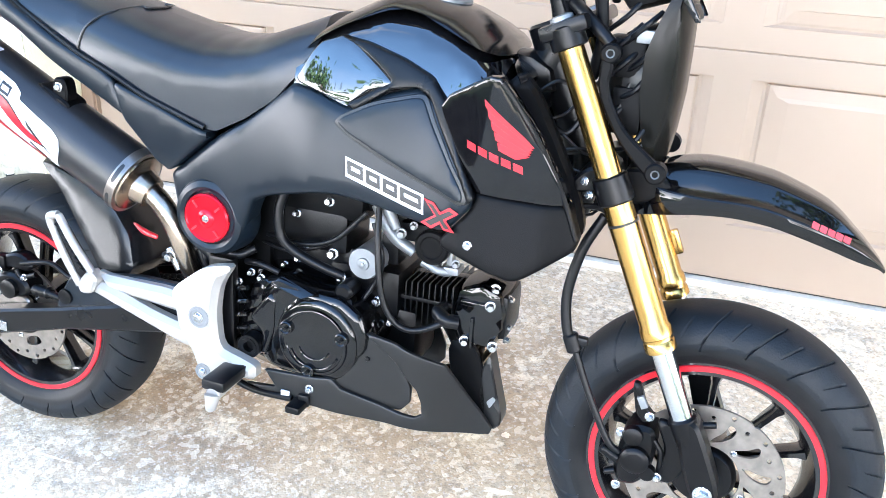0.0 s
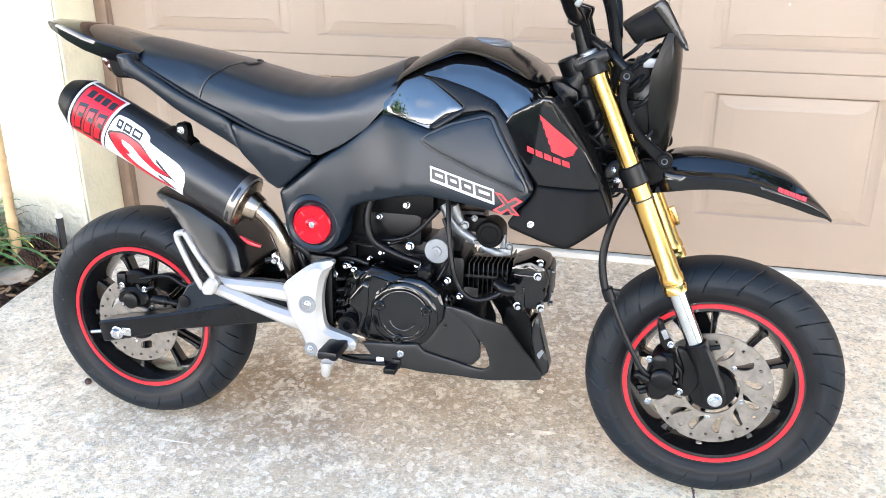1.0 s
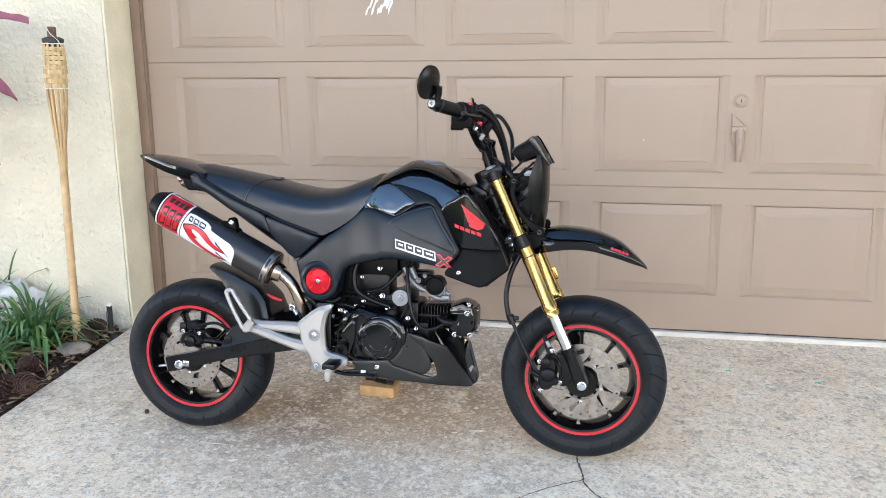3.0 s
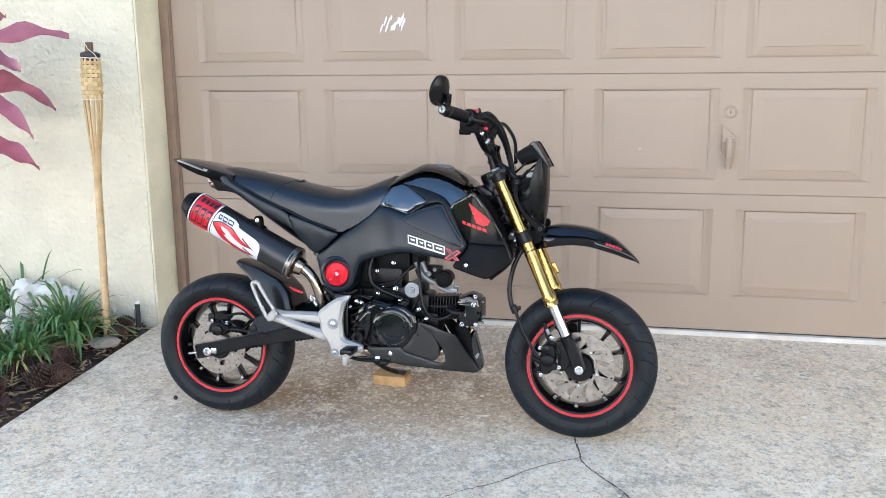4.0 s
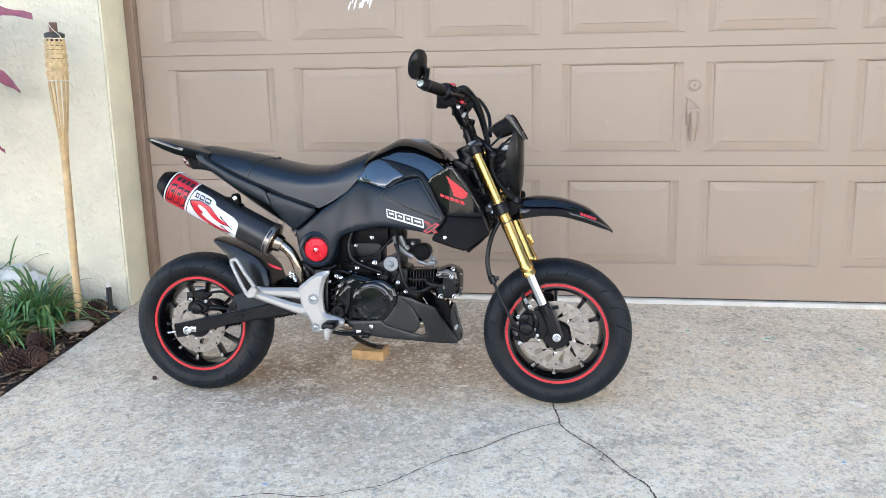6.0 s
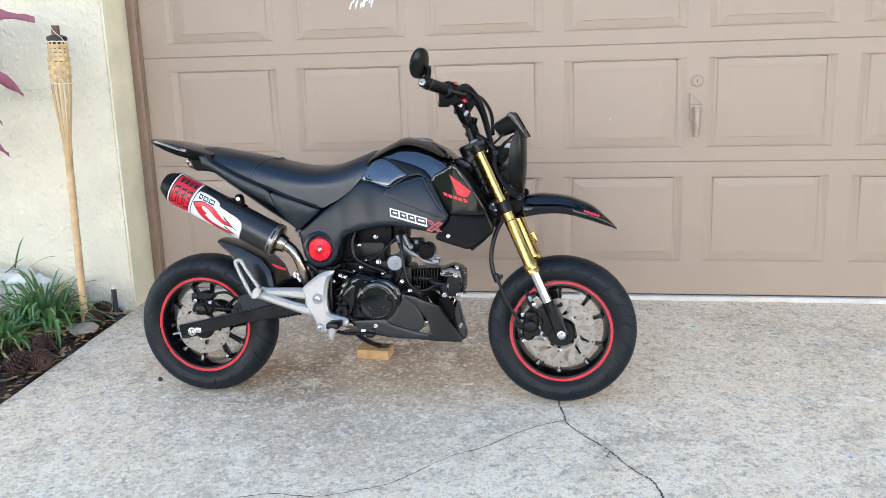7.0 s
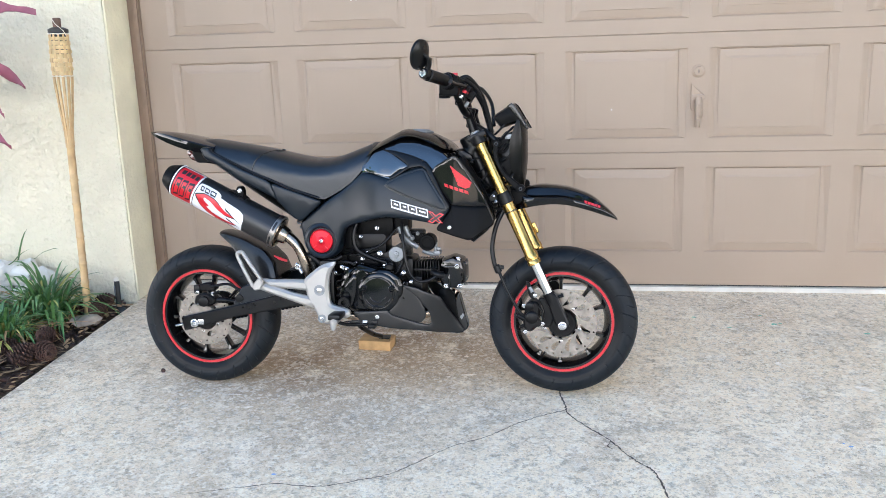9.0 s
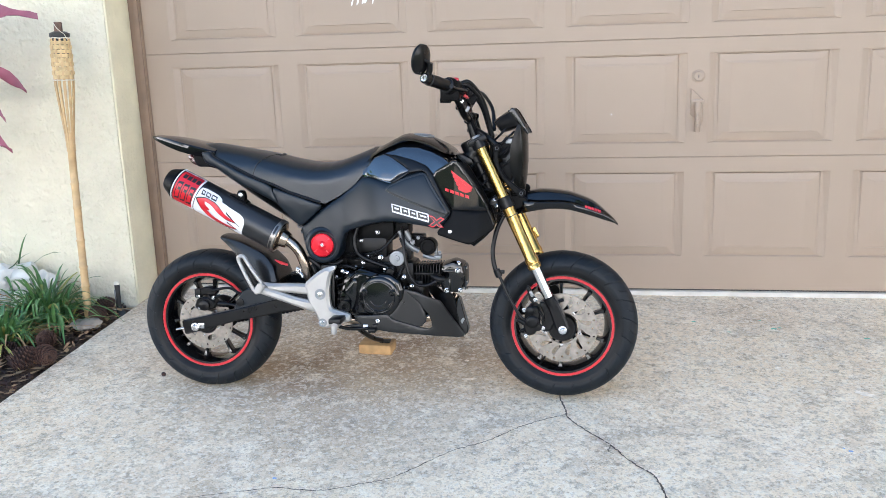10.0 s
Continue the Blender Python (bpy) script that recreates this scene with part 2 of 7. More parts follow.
def hexbolt(bm, p, d, r, h=0.006):
    """A flanged hexagon bolt head at p, standing out along d."""
    p, d = Vector(p), Vector(d).normalized()
    lathe(bm, p, d, [(0, r * 1.05), (h * 0.25, r * 1.05), (h * 0.3, r * 0.9)], 16)
    lathe(bm, p + d * h * 0.2, d, [(0, r * 0.8), (h * 0.75, r * 0.8), (h * 0.9, r * 0.64)], 6)
    return bm


# ---- the setting ----
DOOR_Y, DOOR_L, DOOR_R = 1.12, -1.243, 3.495
WALL_Y, EDGE = 0.92, -1.297
SEAMS = (0.0830, 0.6505, 1.1280, 1.6055, 2.083)
COL0, PITCH, PANEL_W = -1.125, 0.5735, 0.488


def ground_z(y):
    """The drive falls away from the house and levels out further down."""
    return 0.06 * (min(max(y, -3.0), 1.3) - 0.13)


def ground():
    bm = bmesh.new()
    rows = [[bm.verts.new((x, y, ground_z(y) - 0.06)) for x in (-400, -40, 0, 40, 400)] for y in (400, 1.3, -3.0, -400)]
    for a, b in zip(rows, rows[1:]):
        for i in range(4):
            bm.faces.new((a[i], a[i + 1], b[i + 1], b[i]))
    tagged(mesh_ob("ground", bm, M_LAWN), "green lawn reaching to the horizon", "ground", kind="structure")
    road = solid((0, -16, -0.235), (160, 6, 0.05))
    tagged(mesh_ob("road", road, M_ASPHALT), "grey asphalt street in front of the house", "road", kind="structure")


def driveway():
    """The slab, with a slightly uneven surface and a worn edge beside the bed."""
    bm = bmesh.new()
    x0, x1, y0, y1 = -1.295, 3.58, -13.0, 1.108
    nx, ny = 60, 120
    grid = []
    for j in range(ny + 1):
        y = y1 - (y1 - y0) * (j / ny) ** 2
        row = []
        for i in range(nx + 1):
            x = x0 + (x1 - x0) * i / nx
            if i == 0:
                x += 0.006 * noise.noise((0, y * 6, 1)) + 0.008 * noise.noise((3, y * 1.5, 1))
            z = ground_z(y) + 0.0015 * noise.noise((x * 1.5, y * 1.5, 0)) - (0.004 if i == 0 else 0)
            row.append(bm.verts.new((x, y, z)))
        grid.append(row)
    for j in range(ny):
        for i in range(nx):
            bm.faces.new((grid[j][i], grid[j][i + 1], grid[j + 1][i + 1], grid[j + 1][i]))
    edge = [v for row in grid for v in (row[0],)]
    low = [bm.verts.new((v.co.x - 0.006, v.co.y, v.co.z - 0.12)) for v in edge]
    for a in range(ny):
        bm.faces.new((edge[a], edge[a + 1], low[a + 1], low[a]))
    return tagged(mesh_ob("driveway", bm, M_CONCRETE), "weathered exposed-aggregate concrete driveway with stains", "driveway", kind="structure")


def ribbon(pts, widths, z):
    """A thin crack: a jagged strip along a line on the ground."""
    bm = bmesh.new()
    last = None
    for k, ((x, y), w) in enumerate(zip(pts, widths)):
        a = Vector(pts[max(k - 1, 0)])
        b = Vector(pts[min(k + 1, len(pts) - 1)])
        d = (b - a).normalized()
        s = Vector((-d.y, d.x)) * w / 2
        pair = [bm.verts.new((x + s.x, y + s.y, z + ground_z(y + s.y))), bm.verts.new((x - s.x, y - s.y, z + ground_z(y - s.y)))]
        if last:
            bm.faces.new((last[0], pair[0], pair[1], last[1]))
        last = pair
    return bm


def crack(ctrl, wide, seed):
    rng = random.Random(seed)
    pts, widths = [], []
    ctrl = [(x + rng.uniform(-1, 1) * 0.005, y + rng.uniform(-1, 1) * 0.005) for x, y in ctrl]
    line = spline([(*c, 0) for c in ctrl], 14)
    for k, p in enumerate(line):
        pts.append((p.x + rng.uniform(-1, 1) * 0.0022, p.y + rng.uniform(-1, 1) * 0.0022))
        widths.append(wide * rng.uniform(0.35, 1.3) * (0.4 + 0.6 * min(1, (len(line) - k) / 12)))
    return ribbon(pts, widths, 0.0026)


def sill():
    bm = solid(((DOOR_L + DOOR_R) / 2, 1.295, 0.025), (DOOR_R - DOOR_L + 0.1, 0.38, 0.104), 0.006)
    tagged(mesh_ob("threshold_slab", bm, M_SILL), "pale concrete threshold strip below the garage door", "threshold", kind="structure")


def raised_panel(bm, x0, x1, z0, z1, y):
    """One pressed panel: a step in, a slope back out, and a flat raised field."""
    def rect(side, low, top, depth, foot=None):
        foot = depth if foot is None else foot
        return [bm.verts.new((x, y + d, z)) for x, d, z in ((x0 + side, foot, z0 + low), (x1 - side, foot, z0 + low), (x1 - side, depth, z1 - top), (x0 + side, depth, z1 - top))]
    loops = [rect(0, 0, 0, 0), rect(0.026, 0.006, 0.0004, 0.0135, 0.0072), rect(0.033, 0.009, 0.0052, 0.0135, 0.0072), rect(0.040, 0.013, 0.0074, 0.0058), rect(0.060, 0.040, 0.034, 0.0034), rect(0.086, 0.0415, 0.044, 0.0010)]
    for a, b in zip(loops, loops[1:]):
        for i in range(4):
            bm.faces.new((a[i], a[(i + 1) % 4], b[(i + 1) % 4], b[i]))
    bm.faces.new(loops[-1])
    return bm


def garage_door():
    door = thing("garage_door", "closed tan steel sectional garage door with raised panels", "garage door", kind="structure")
    for k, (z0, z1) in enumerate(zip(SEAMS, SEAMS[1:])):
        bm = bmesh.new()
        pz0, pz1 = (0.2290, 0.5885) if k == 0 else (0.7085 + 0.4775 * (k - 1), 1.0680 + 0.4775 * (k - 1))
        z0, z1 = z0 + 0.0001, z1 - 0.0001
        xs = [DOOR_L]
        for i in range(8):
            xs += [COL0 + i * PITCH, COL0 + i * PITCH + PANEL_W]
        xs.append(DOOR_R)
        lip = 0.003
        zs = [z0 + lip, pz0, pz1, z1 - lip]
        v, panels = {}, []
        for i, x in enumerate(xs):
            for j, z in enumerate(zs):
                v[i, j] = bm.verts.new((x, DOOR_Y, z))
        for i in range(len(xs) - 1):
            for j in range(3):
                if j == 1 and i % 2 == 1:
                    panels.append(raised_panel(bmesh.new(), xs[i], xs[i + 1], pz0, pz1, DOOR_Y))
                else:
                    bm.faces.new((v[i, j], v[i + 1, j], v[i + 1, j + 1], v[i, j + 1]))
        # rolled top and bottom lips and the back
        for j, z, zz in ((0, z0 + lip, z0), (3, z1 - lip, z1)):
            a = [v[i, j] for i in range(len(xs))]
            b = [bm.verts.new((x, DOOR_Y + 0.0010, zz + (0.0011 if j == 0 else -0.0011))) for x in xs]
            c = [bm.verts.new((x, DOOR_Y + 0.0032, zz)) for x in xs]
            d = [bm.verts.new((x, DOOR_Y + 0.045, zz)) for x in xs]
            for p, q in ((a, b), (b, c), (c, d)):
                for i in range(len(xs) - 1):
                    bm.faces.new((p[i], p[i + 1], q[i + 1], q[i]))
        bmesh.ops.remove_doubles(bm, verts=bm.verts, dist=1e-5)
        box(bm, ((DOOR_L + DOOR_R) / 2, DOOR_Y + 0.035, (z0 + z1) / 2), (DOOR_R - DOOR_L, 0.02, z1 - z0))
        section = part("door_section", bm, M_DOOR, door, smooth=False)
        for field in panels:
            part("raised_panel", field, M_DOOR, section, smooth=False)
    part("bottom_seal", solid(((DOOR_L + DOOR_R) / 2, DOOR_Y + 0.025, 0.080), (DOOR_R - DOOR_L, 0.03, 0.008), 0.003), M_SEAL, door, "black rubber seal")
    # keyhole lock and twist handle
    bm = lathe(bmesh.new(), (1.126, DOOR_Y, 0.977), (0, -1, 0), [(0, 0.026), (0.004, 0.026), (0.006, 0.023), (0.006, 0.019), (0.012, 0.0175), (0.013, 0.006)], 28)
    lock = part("lock", bm, M_DOOR, door, "round keyed lock painted over")
    part("keyhole", solid((1.126, DOOR_Y - 0.0145, 0.977), (0.003, 0.002, 0.012)), M_SEAL, lock)
    HX, HZ = 0.036, 0.058
    bm = bmesh.new()
    face = [(x + HX, z + HZ) for x, z in ((1.062, 0.872), (1.112, 0.826), (1.112, 0.735), (1.104, 0.728), (1.062, 0.768))]
    rings(bm, [[(x, DOOR_Y + 0.002, z) for x, z in face], [(x, DOOR_Y - 0.007, z) for x, z in face], [(1.123 + (x - 1.123) * 0.86, DOOR_Y - 0.010, 0.858 + (z - 0.858) * 0.94) for x, z in face]])
    plate = part("handle_plate", bm, M_DOOR, door, "tan painted handle plate")
    bm = bmesh.new()
    box(bm, (1.088 + HX, DOOR_Y - 0.016, 0.815 + HZ), (0.052, 0.020, 0.022), 0.004)
    tube(bm, [(1.126, DOOR_Y - 0.026, 0.873), (1.127, DOOR_Y - 0.032, 0.848), (1.127, DOOR_Y - 0.034, 0.803), (1.125, DOOR_Y - 0.030, 0.756)], [0.014, 0.0135, 0.0125, 0.0105], 12)
    for k in range(4):
        box(bm, (1.127, DOOR_Y - 0.045, 0.843 - 0.020 * k), (0.012, 0.006, 0.009), 0.002)
    part("handle_grip", bm, M_DOOR, plate, "tan painted twist handle")
    rng = random.Random(4)
    for k in range(9):
        x, z = -0.285 + 0.011 * k + rng.uniform(-0.008, 0.008), 1.338 + rng.uniform(-0.02, 0.025)
        bm = bmesh.new()
        h, w = rng.uniform(0.014, 0.034), rng.uniform(0.004, 0.011)
        pts = [(x + w * (rng.uniform(0.4, 1) * math.cos(a)) + 0.3 * h * math.sin(a), DOOR_Y - 0.002, z + h * math.sin(a) * rng.uniform(0.7, 1)) for a in [2 * math.pi * q / 11 for q in range(11)]]
        bm.faces.new([bm.verts.new(p) for p in pts])
        part("bare_patch", bm, M_PATCH, door, "ragged white bare patch", smooth=False)
    chip = bmesh.new()
    chip.faces.new([chip.verts.new((0.784 + 0.0018 * math.cos(a), DOOR_Y - 0.0005, 0.83 + 0.003 * math.sin(a))) for a in (0, 1.1, 1.9, 3.0, 4.2, 5.3)])
    part("paint_chip", chip, M_PATCH, door, "tiny white paint chip", smooth=False)
    return door


def house():
    def wall(name, c, s, m, label):
        tagged(mesh_ob(name, solid(c, s, 0.008), m), label, "wall", kind="structure")
    # front face left of the door, with a smoother band that returns into the opening
    wall("wall_west", (EDGE - 3.012, WALL_Y + 0.2, 1.4), (6.0, 0.4, 3.2), M_STUCCO, "rough cream stucco house wall beside the garage")
    wall("wall_return", (EDGE - 0.006, WALL_Y + 0.2015, 1.4), (0.012, 0.399, 3.2), M_STUCCO_SIDE, "smooth cream stucco corner band of the garage opening")
    wall("wall_east", (DOOR_R + 3.05, WALL_Y + 0.2, 1.4), (6.0, 0.4, 3.2), M_STUCCO, "rough cream stucco house wall past the garage")
    wall("wall_header", ((DOOR_L + DOOR_R) / 2, WALL_Y + 0.2, 2.53), (DOOR_R - DOOR_L + 0.11, 0.398, 0.94), M_STUCCO, "cream stucco header above the garage door")
    wall("wall_garage_back", (1.0, 7.0, 1.4), (12, 0.2, 3.2), M_STUCCO, "plain garage back wall")
    wall("wall_garage_west", (-1.6, 4.1, 1.4), (0.2, 5.6, 3.2), M_STUCCO, "plain garage side wall")
    wall("wall_garage_east", (3.8, 4.1, 1.4), (0.2, 5.6, 3.2), M_STUCCO, "plain garage side wall")
    for x0, x1 in ((EDGE, DOOR_L), (DOOR_R, DOOR_R + 0.053)):
        bm = solid(((x0 + x1) / 2, 1.15, 1.03), (x1 - x0, 0.09, 2.06), 0.004)
        box(bm, ((x0 + x1) / 2 + (0.012 if x0 < 0 else -0.012), 1.10, 1.03), (0.022, 0.012, 2.06), 0.003)
        tagged(mesh_ob("door_jamb", bm, M_JAMB), "brown painted wooden garage door jamb", "door jamb", kind="structure")
    bm = solid(((DOOR_L + DOOR_R) / 2, 1.15, 2.075), (DOOR_R - DOOR_L + 0.106, 0.09, 0.07), 0.004)
    tagged(mesh_ob("door_head", bm, M_JAMB), "brown painted wooden door head", "door jamb", kind="structure")
    bm = solid((1.0, 4.0, 3.1), (18, 7.4, 0.14), 0.02)
    tagged(mesh_ob("roof", bm, M_ROOF), "dark shingle roof with a short eave", "roof", kind="structure")


ground()
drive = driveway()
for k, (ctrl, wide) in enumerate((
    ([(0.593, 0.14), (0.597, 0.10), (0.615, 0.018), (0.622, -0.03), (0.681, -0.109), (0.737, -0.178), (0.787, -0.253), (0.818, -0.295), (0.852, -0.344), (0.874, -0.431), (0.90, -0.55)], 0.0055),
    ([(0.618, -0.012), (0.544, -0.045), (0.486, -0.090), (0.446, -0.132), (0.384, -0.191), (0.300, -0.245), (0.248, -0.292), (0.156, -0.405), (0.072, -0.454), (-0.046, -0.487), (-0.172, -0.493), (-0.40, -0.56)], 0.0034),
    ([(0.745, -0.19), (0.75, -0.235)], 0.003),
)):
    if len(ctrl) == 2:
        ctrl = [ctrl[0], ((ctrl[0][0] + ctrl[1][0]) / 2 - 0.005, (ctrl[0][1] + ctrl[1][1]) / 2), ctrl[1]]
    part("crack", crack(ctrl, wide, k), M_CRACK, drive, "dark jagged crack", smooth=False)
sill()
garage_door()
house()
bm = bmesh.new()
nx, ny = 40, 120
vs = [[bm.verts.new((-1.300 - 2.4 * i / nx, 0.93 - 5.0 * j / ny, ground_z(0.93 - 5.0 * j / ny) - 0.035 + 0.05 * min(1, i / 6) * noise.noise((i * 0.35, j * 0.35, 2)) + 0.012 * noise.noise((i * 1.3, j * 1.3, 5)))) for i in range(nx + 1)] for j in range(ny + 1)]
for j in range(ny):
    for i in range(nx):
        bm.faces.new((vs[j][i], vs[j][i + 1], vs[j + 1][i + 1], vs[j + 1][i]))
tagged(mesh_ob("garden_bed", bm, M_SOIL), "dark brown mulched garden bed along the driveway", "garden bed", kind="structure")


# ---- more mesh tools for bodywork ----
import collections
from mathutils import geometry


def soften(pts, cut=0.22, n=2):
    """Rounds the corners of a closed outline."""
    for _ in range(n):
        out = []
        for (ax, az), (bx, bz) in zip(pts, pts[1:] + pts[:1]):
            out += [(ax + (bx - ax) * cut, az + (bz - az) * cut), (bx - (bx - ax) * cut, bz - (bz - az) * cut)]
        pts = out
    return pts


def resample(pts, step):
    out = []
    for (ax, az), (bx, bz) in zip(pts, pts[1:] + pts[:1]):
        k = max(1, int(math.hypot(bx - ax, bz - az) / step))
        out += [(ax + (bx - ax) * i / k, az + (bz - az) * i / k) for i in range(k)]
    return out


def dist_to(line, closed=True):
    a = np.array(line, float)
    b = np.roll(a, -1, axis=0) if closed else a[1:]
    a = a if closed else a[:-1]
    d = b - a
    dd = np.maximum((d * d).sum(1), 1e-12)

    def f(x, z):
        p = np.array((x, z))
        t = np.clip(((p - a) * d).sum(1) / dd, 0, 1)
        return float(np.sqrt((((a + d * t[:, None]) - p) ** 2).sum(1).min()))
    return f


def inside(poly, x, z):
    hit = False
    for (ax, az), (bx, bz) in zip(poly, poly[1:] + poly[:1]):
        if (az > z) != (bz > z) and x < (bx - ax) * (z - az) / (bz - az) + ax:
            hit = not hit
    return hit


def fill(outline, step, rim=()):
    """Points and triangles that fill an outline; rim: depths at which to add rows along the edge."""
    outline = resample(outline, step)
    far = dist_to(outline)
    n = len(outline)
    pts = list(outline)
    for d in rim:
        for i in range(n):
            (ax, az), (bx, bz) = outline[i - 1], outline[(i + 1) % n]
            k = math.hypot(bx - ax, bz - az) or 1
            for s in (1, -1):
                x, z = outline[i][0] - s * (bz - az) / k * d, outline[i][1] + s * (bx - ax) / k * d
                if inside(outline, x, z) and far(x, z) > d * 0.93:
                    pts.append((x, z))
    gap = max(rim, default=0) + step * 0.6
    x0, x1 = min(p[0] for p in outline), max(p[0] for p in outline)
    z0, z1 = min(p[1] for p in outline), max(p[1] for p in outline)
    for j in range(int((z1 - z0) / step) + 1):
        for i in range(int((x1 - x0) / step) + 1):
            x, z = x0 + (i + 0.5 * (j % 2)) * step, z0 + j * step
            if inside(outline, x, z) and far(x, z) > gap:
                pts.append((x, z))
    v, _, f, *_ = geometry.delaunay_2d_cdt([Vector(p) for p in pts], [], [list(range(n))], 1, 1e-6)
    return [(p.x, p.y) for p in v], [list(t) for t in f], outline


def lathe_y(bm, x, z, prof, seg=32, cap=True):
    """A turned piece about an axis along y; the profile gives (y, radius)."""
    return rings(bm, [[(x + r * math.cos(2 * math.pi * k / seg), y, z + r * math.sin(2 * math.pi * k / seg)) for k in range(seg)] for y, r in prof], cap=cap)


def skin(outline, surf, side=-1, thick=0.004, r=0.006, step=0.012, soft=0.22, bm=None):
    """A shaped body panel on one side: it follows surf(x, z), with a rounded edge of radius r and a back face."""
    bm = bm or bmesh.new()
    if soft:
        outline = soften(outline, soft)
    v, tris, edge = fill(outline, step, (r * 0.12, r * 0.4, r) if r else ())
    far = dist_to(edge)
    front, back = [], []
    for x, z in v:
        d = min(far(x, z) / r, 1) if r else 1
        drop = r * (1 - math.sqrt(max(0, 1 - (1 - d) ** 2)))
        y = surf(x, z)
        front.append(bm.verts.new((x, side * (y - drop), z)))
        back.append(bm.verts.new((x, side * (y - drop - thick), z)))
    count = {}
    for t in tris:
        bm.faces.new([front[i] for i in t])
        bm.faces.new([back[i] for i in t[::-1]])
        for a, b in zip(t, t[1:] + t[:1]):
            count[frozenset((a, b))] = count.get(frozenset((a, b)), 0) + 1
    for e, c in count.items():
        if c == 1:
            a, b = e
            bm.faces.new((front[a], front[b], back[b], back[a]))
    return bm


def pillow(outline, half, crest=None, r=0.04, power=2.4, step=0.014, soft=0.15, bm=None, closed=True):
    """A solid that is even on both sides of the middle plane; it rounds over towards the crest line (or the whole outline)."""
    bm = bm or bmesh.new()
    if soft:
        outline = soften(outline, soft)
    v, tris, edge = fill(outline, step, (r * 0.03, r * 0.12, r * 0.3, r * 0.6))
    far = dist_to(crest, False) if crest else dist_to(edge)
    sides = ([], [])
    for x, z in v:
        d = min(far(x, z) / r, 1)
        y = max(half(x, z) * (1 - (1 - d) ** power) ** (1 / power), 0.0012)
        sides[0].append(bm.verts.new((x, -y, z)))
        sides[1].append(bm.verts.new((x, y, z)))
    count = {}
    for t in tris:
        bm.faces.new([sides[0][i] for i in t])
        bm.faces.new([sides[1][i] for i in t[::-1]])
        for a, b in zip(t, t[1:] + t[:1]):
            count[frozenset((a, b))] = count.get(frozenset((a, b)), 0) + 1
    for e, c in count.items():
        if c == 1:
            a, b = e
            bm.faces.new((sides[0][a], sides[0][b], sides[1][b], sides[1][a]))
    return bm


def table(t, tab):
    if t <= tab[0][0]:
        return tab[0][1]
    for (a, b), (c, d) in zip(tab, tab[1:]):
        if t <= c:
            f = (t - a) / (c - a)
            return b + (d - b) * f * f * (3 - 2 * f)
    return tab[-1][1]


def flat(y):
    return lambda x, z: y


def slab(outline, y0, y1, r=0.003, step=0.02, soft=0.2, bm=None):
    """A flat plate between two depths, with rounded edges on both faces (y0 is the outer one)."""
    bm = bm or bmesh.new()
    if soft:
        outline = soften(outline, soft)
    v, tris, edge = fill(outline, step, (r,) if r else ())
    far = dist_to(edge)
    a = [bm.verts.new((x, y0 + (r if r and far(x, z) < r * 0.5 else 0) * (1 if y1 > y0 else -1), z)) for x, z in v]
    b = [bm.verts.new((x, y1, z)) for x, z in v]
    count = {}
    for t in tris:
        bm.faces.new([a[i] for i in t])
        bm.faces.new([b[i] for i in t[::-1]])
        for p, q in zip(t, t[1:] + t[:1]):
            count[frozenset((p, q))] = count.get(frozenset((p, q)), 0) + 1
    for e, c in count.items():
        if c == 1:
            p, q = e
            bm.faces.new((a[p], a[q], b[q], b[p]))
    return bm


# ---- materials of the motorcycle ----
M_MATTE = mat("satin_black_plastic", (0.0042, 0.0076, 0.0120), 0.30, var=0.05, scale=14, spec=0.34, bump=0.00008, bump_scale=900)
M_GRAIN = mat("grained_black_plastic", (0.0025, 0.0025, 0.0028), 0.40, spec=0.09, var=0.12, scale=20, bump=0.0003, bump_scale=700)
M_GLOSS = mat("gloss_black_paint", (0.003, 0.003, 0.0035), 0.03, var=0.05, scale=5, coat=1.0, spec=1.0)
M_PLASTIC = mat("gloss_black_plastic", (0.0025, 0.0025, 0.003), 0.05, var=0.05, scale=6, spec=0.42)
M_MASK = mat("smoked_black_shell", (0.006, 0.0058, 0.0050), 0.22, var=0.08, scale=14, spec=0.16)
M_SEMI = mat("semi_gloss_black_plastic", (0.004, 0.0041, 0.0046), 0.17, var=0.08, scale=14, spec=0.45)
M_SEAT = mat("black_seat_vinyl", (0.0075, 0.0110, 0.0160), 0.30, spec=0.50, var=0.06, scale=12, bump=0.00008, bump_scale=900)
M_TYRE = mat("tyre_sidewall", (0.0055, 0.0062, 0.0072), 0.42, spec=0.19, var=0.25, scale=18, bump=0.0003, bump_scale=260, stain=(0.024, 0.022, 0.020), stain_scale=9, stain_amount=0.3)
M_TREAD = mat("dusty_tread_rubber", (0.0062, 0.0088, 0.0118), 0.50, spec=0.20, var=0.22, scale=22, bump=0.0004, bump_scale=320, stain=(0.022, 0.022, 0.022), stain_scale=12, stain_amount=0.35)
M_RIM = mat("gloss_black_rim", (0.004, 0.004, 0.0045), 0.18, var=0.1, scale=20, coat=0.5)
M_RED = mat("red_rim_stripe", (0.46, 0.009, 0.018), 0.32, var=0.06, scale=20)
M_REDMETAL = mat("red_anodised_metal", (0.60, 0.006, 0.02), 0.2, metal=0.55, var=0.08, scale=30)
M_GOLD = mat("gold_anodised_metal", (0.57, 0.355, 0.11), 0.22, metal=1.0, var=0.06, scale=25)
M_CHROME = mat("polished_steel", (0.62, 0.63, 0.64), 0.10, metal=1.0, var=0.04, scale=40)
M_STEEL = mat("brushed_disc_steel", (0.25, 0.225, 0.20), 0.34, metal=0.85, var=0.2, scale=70)
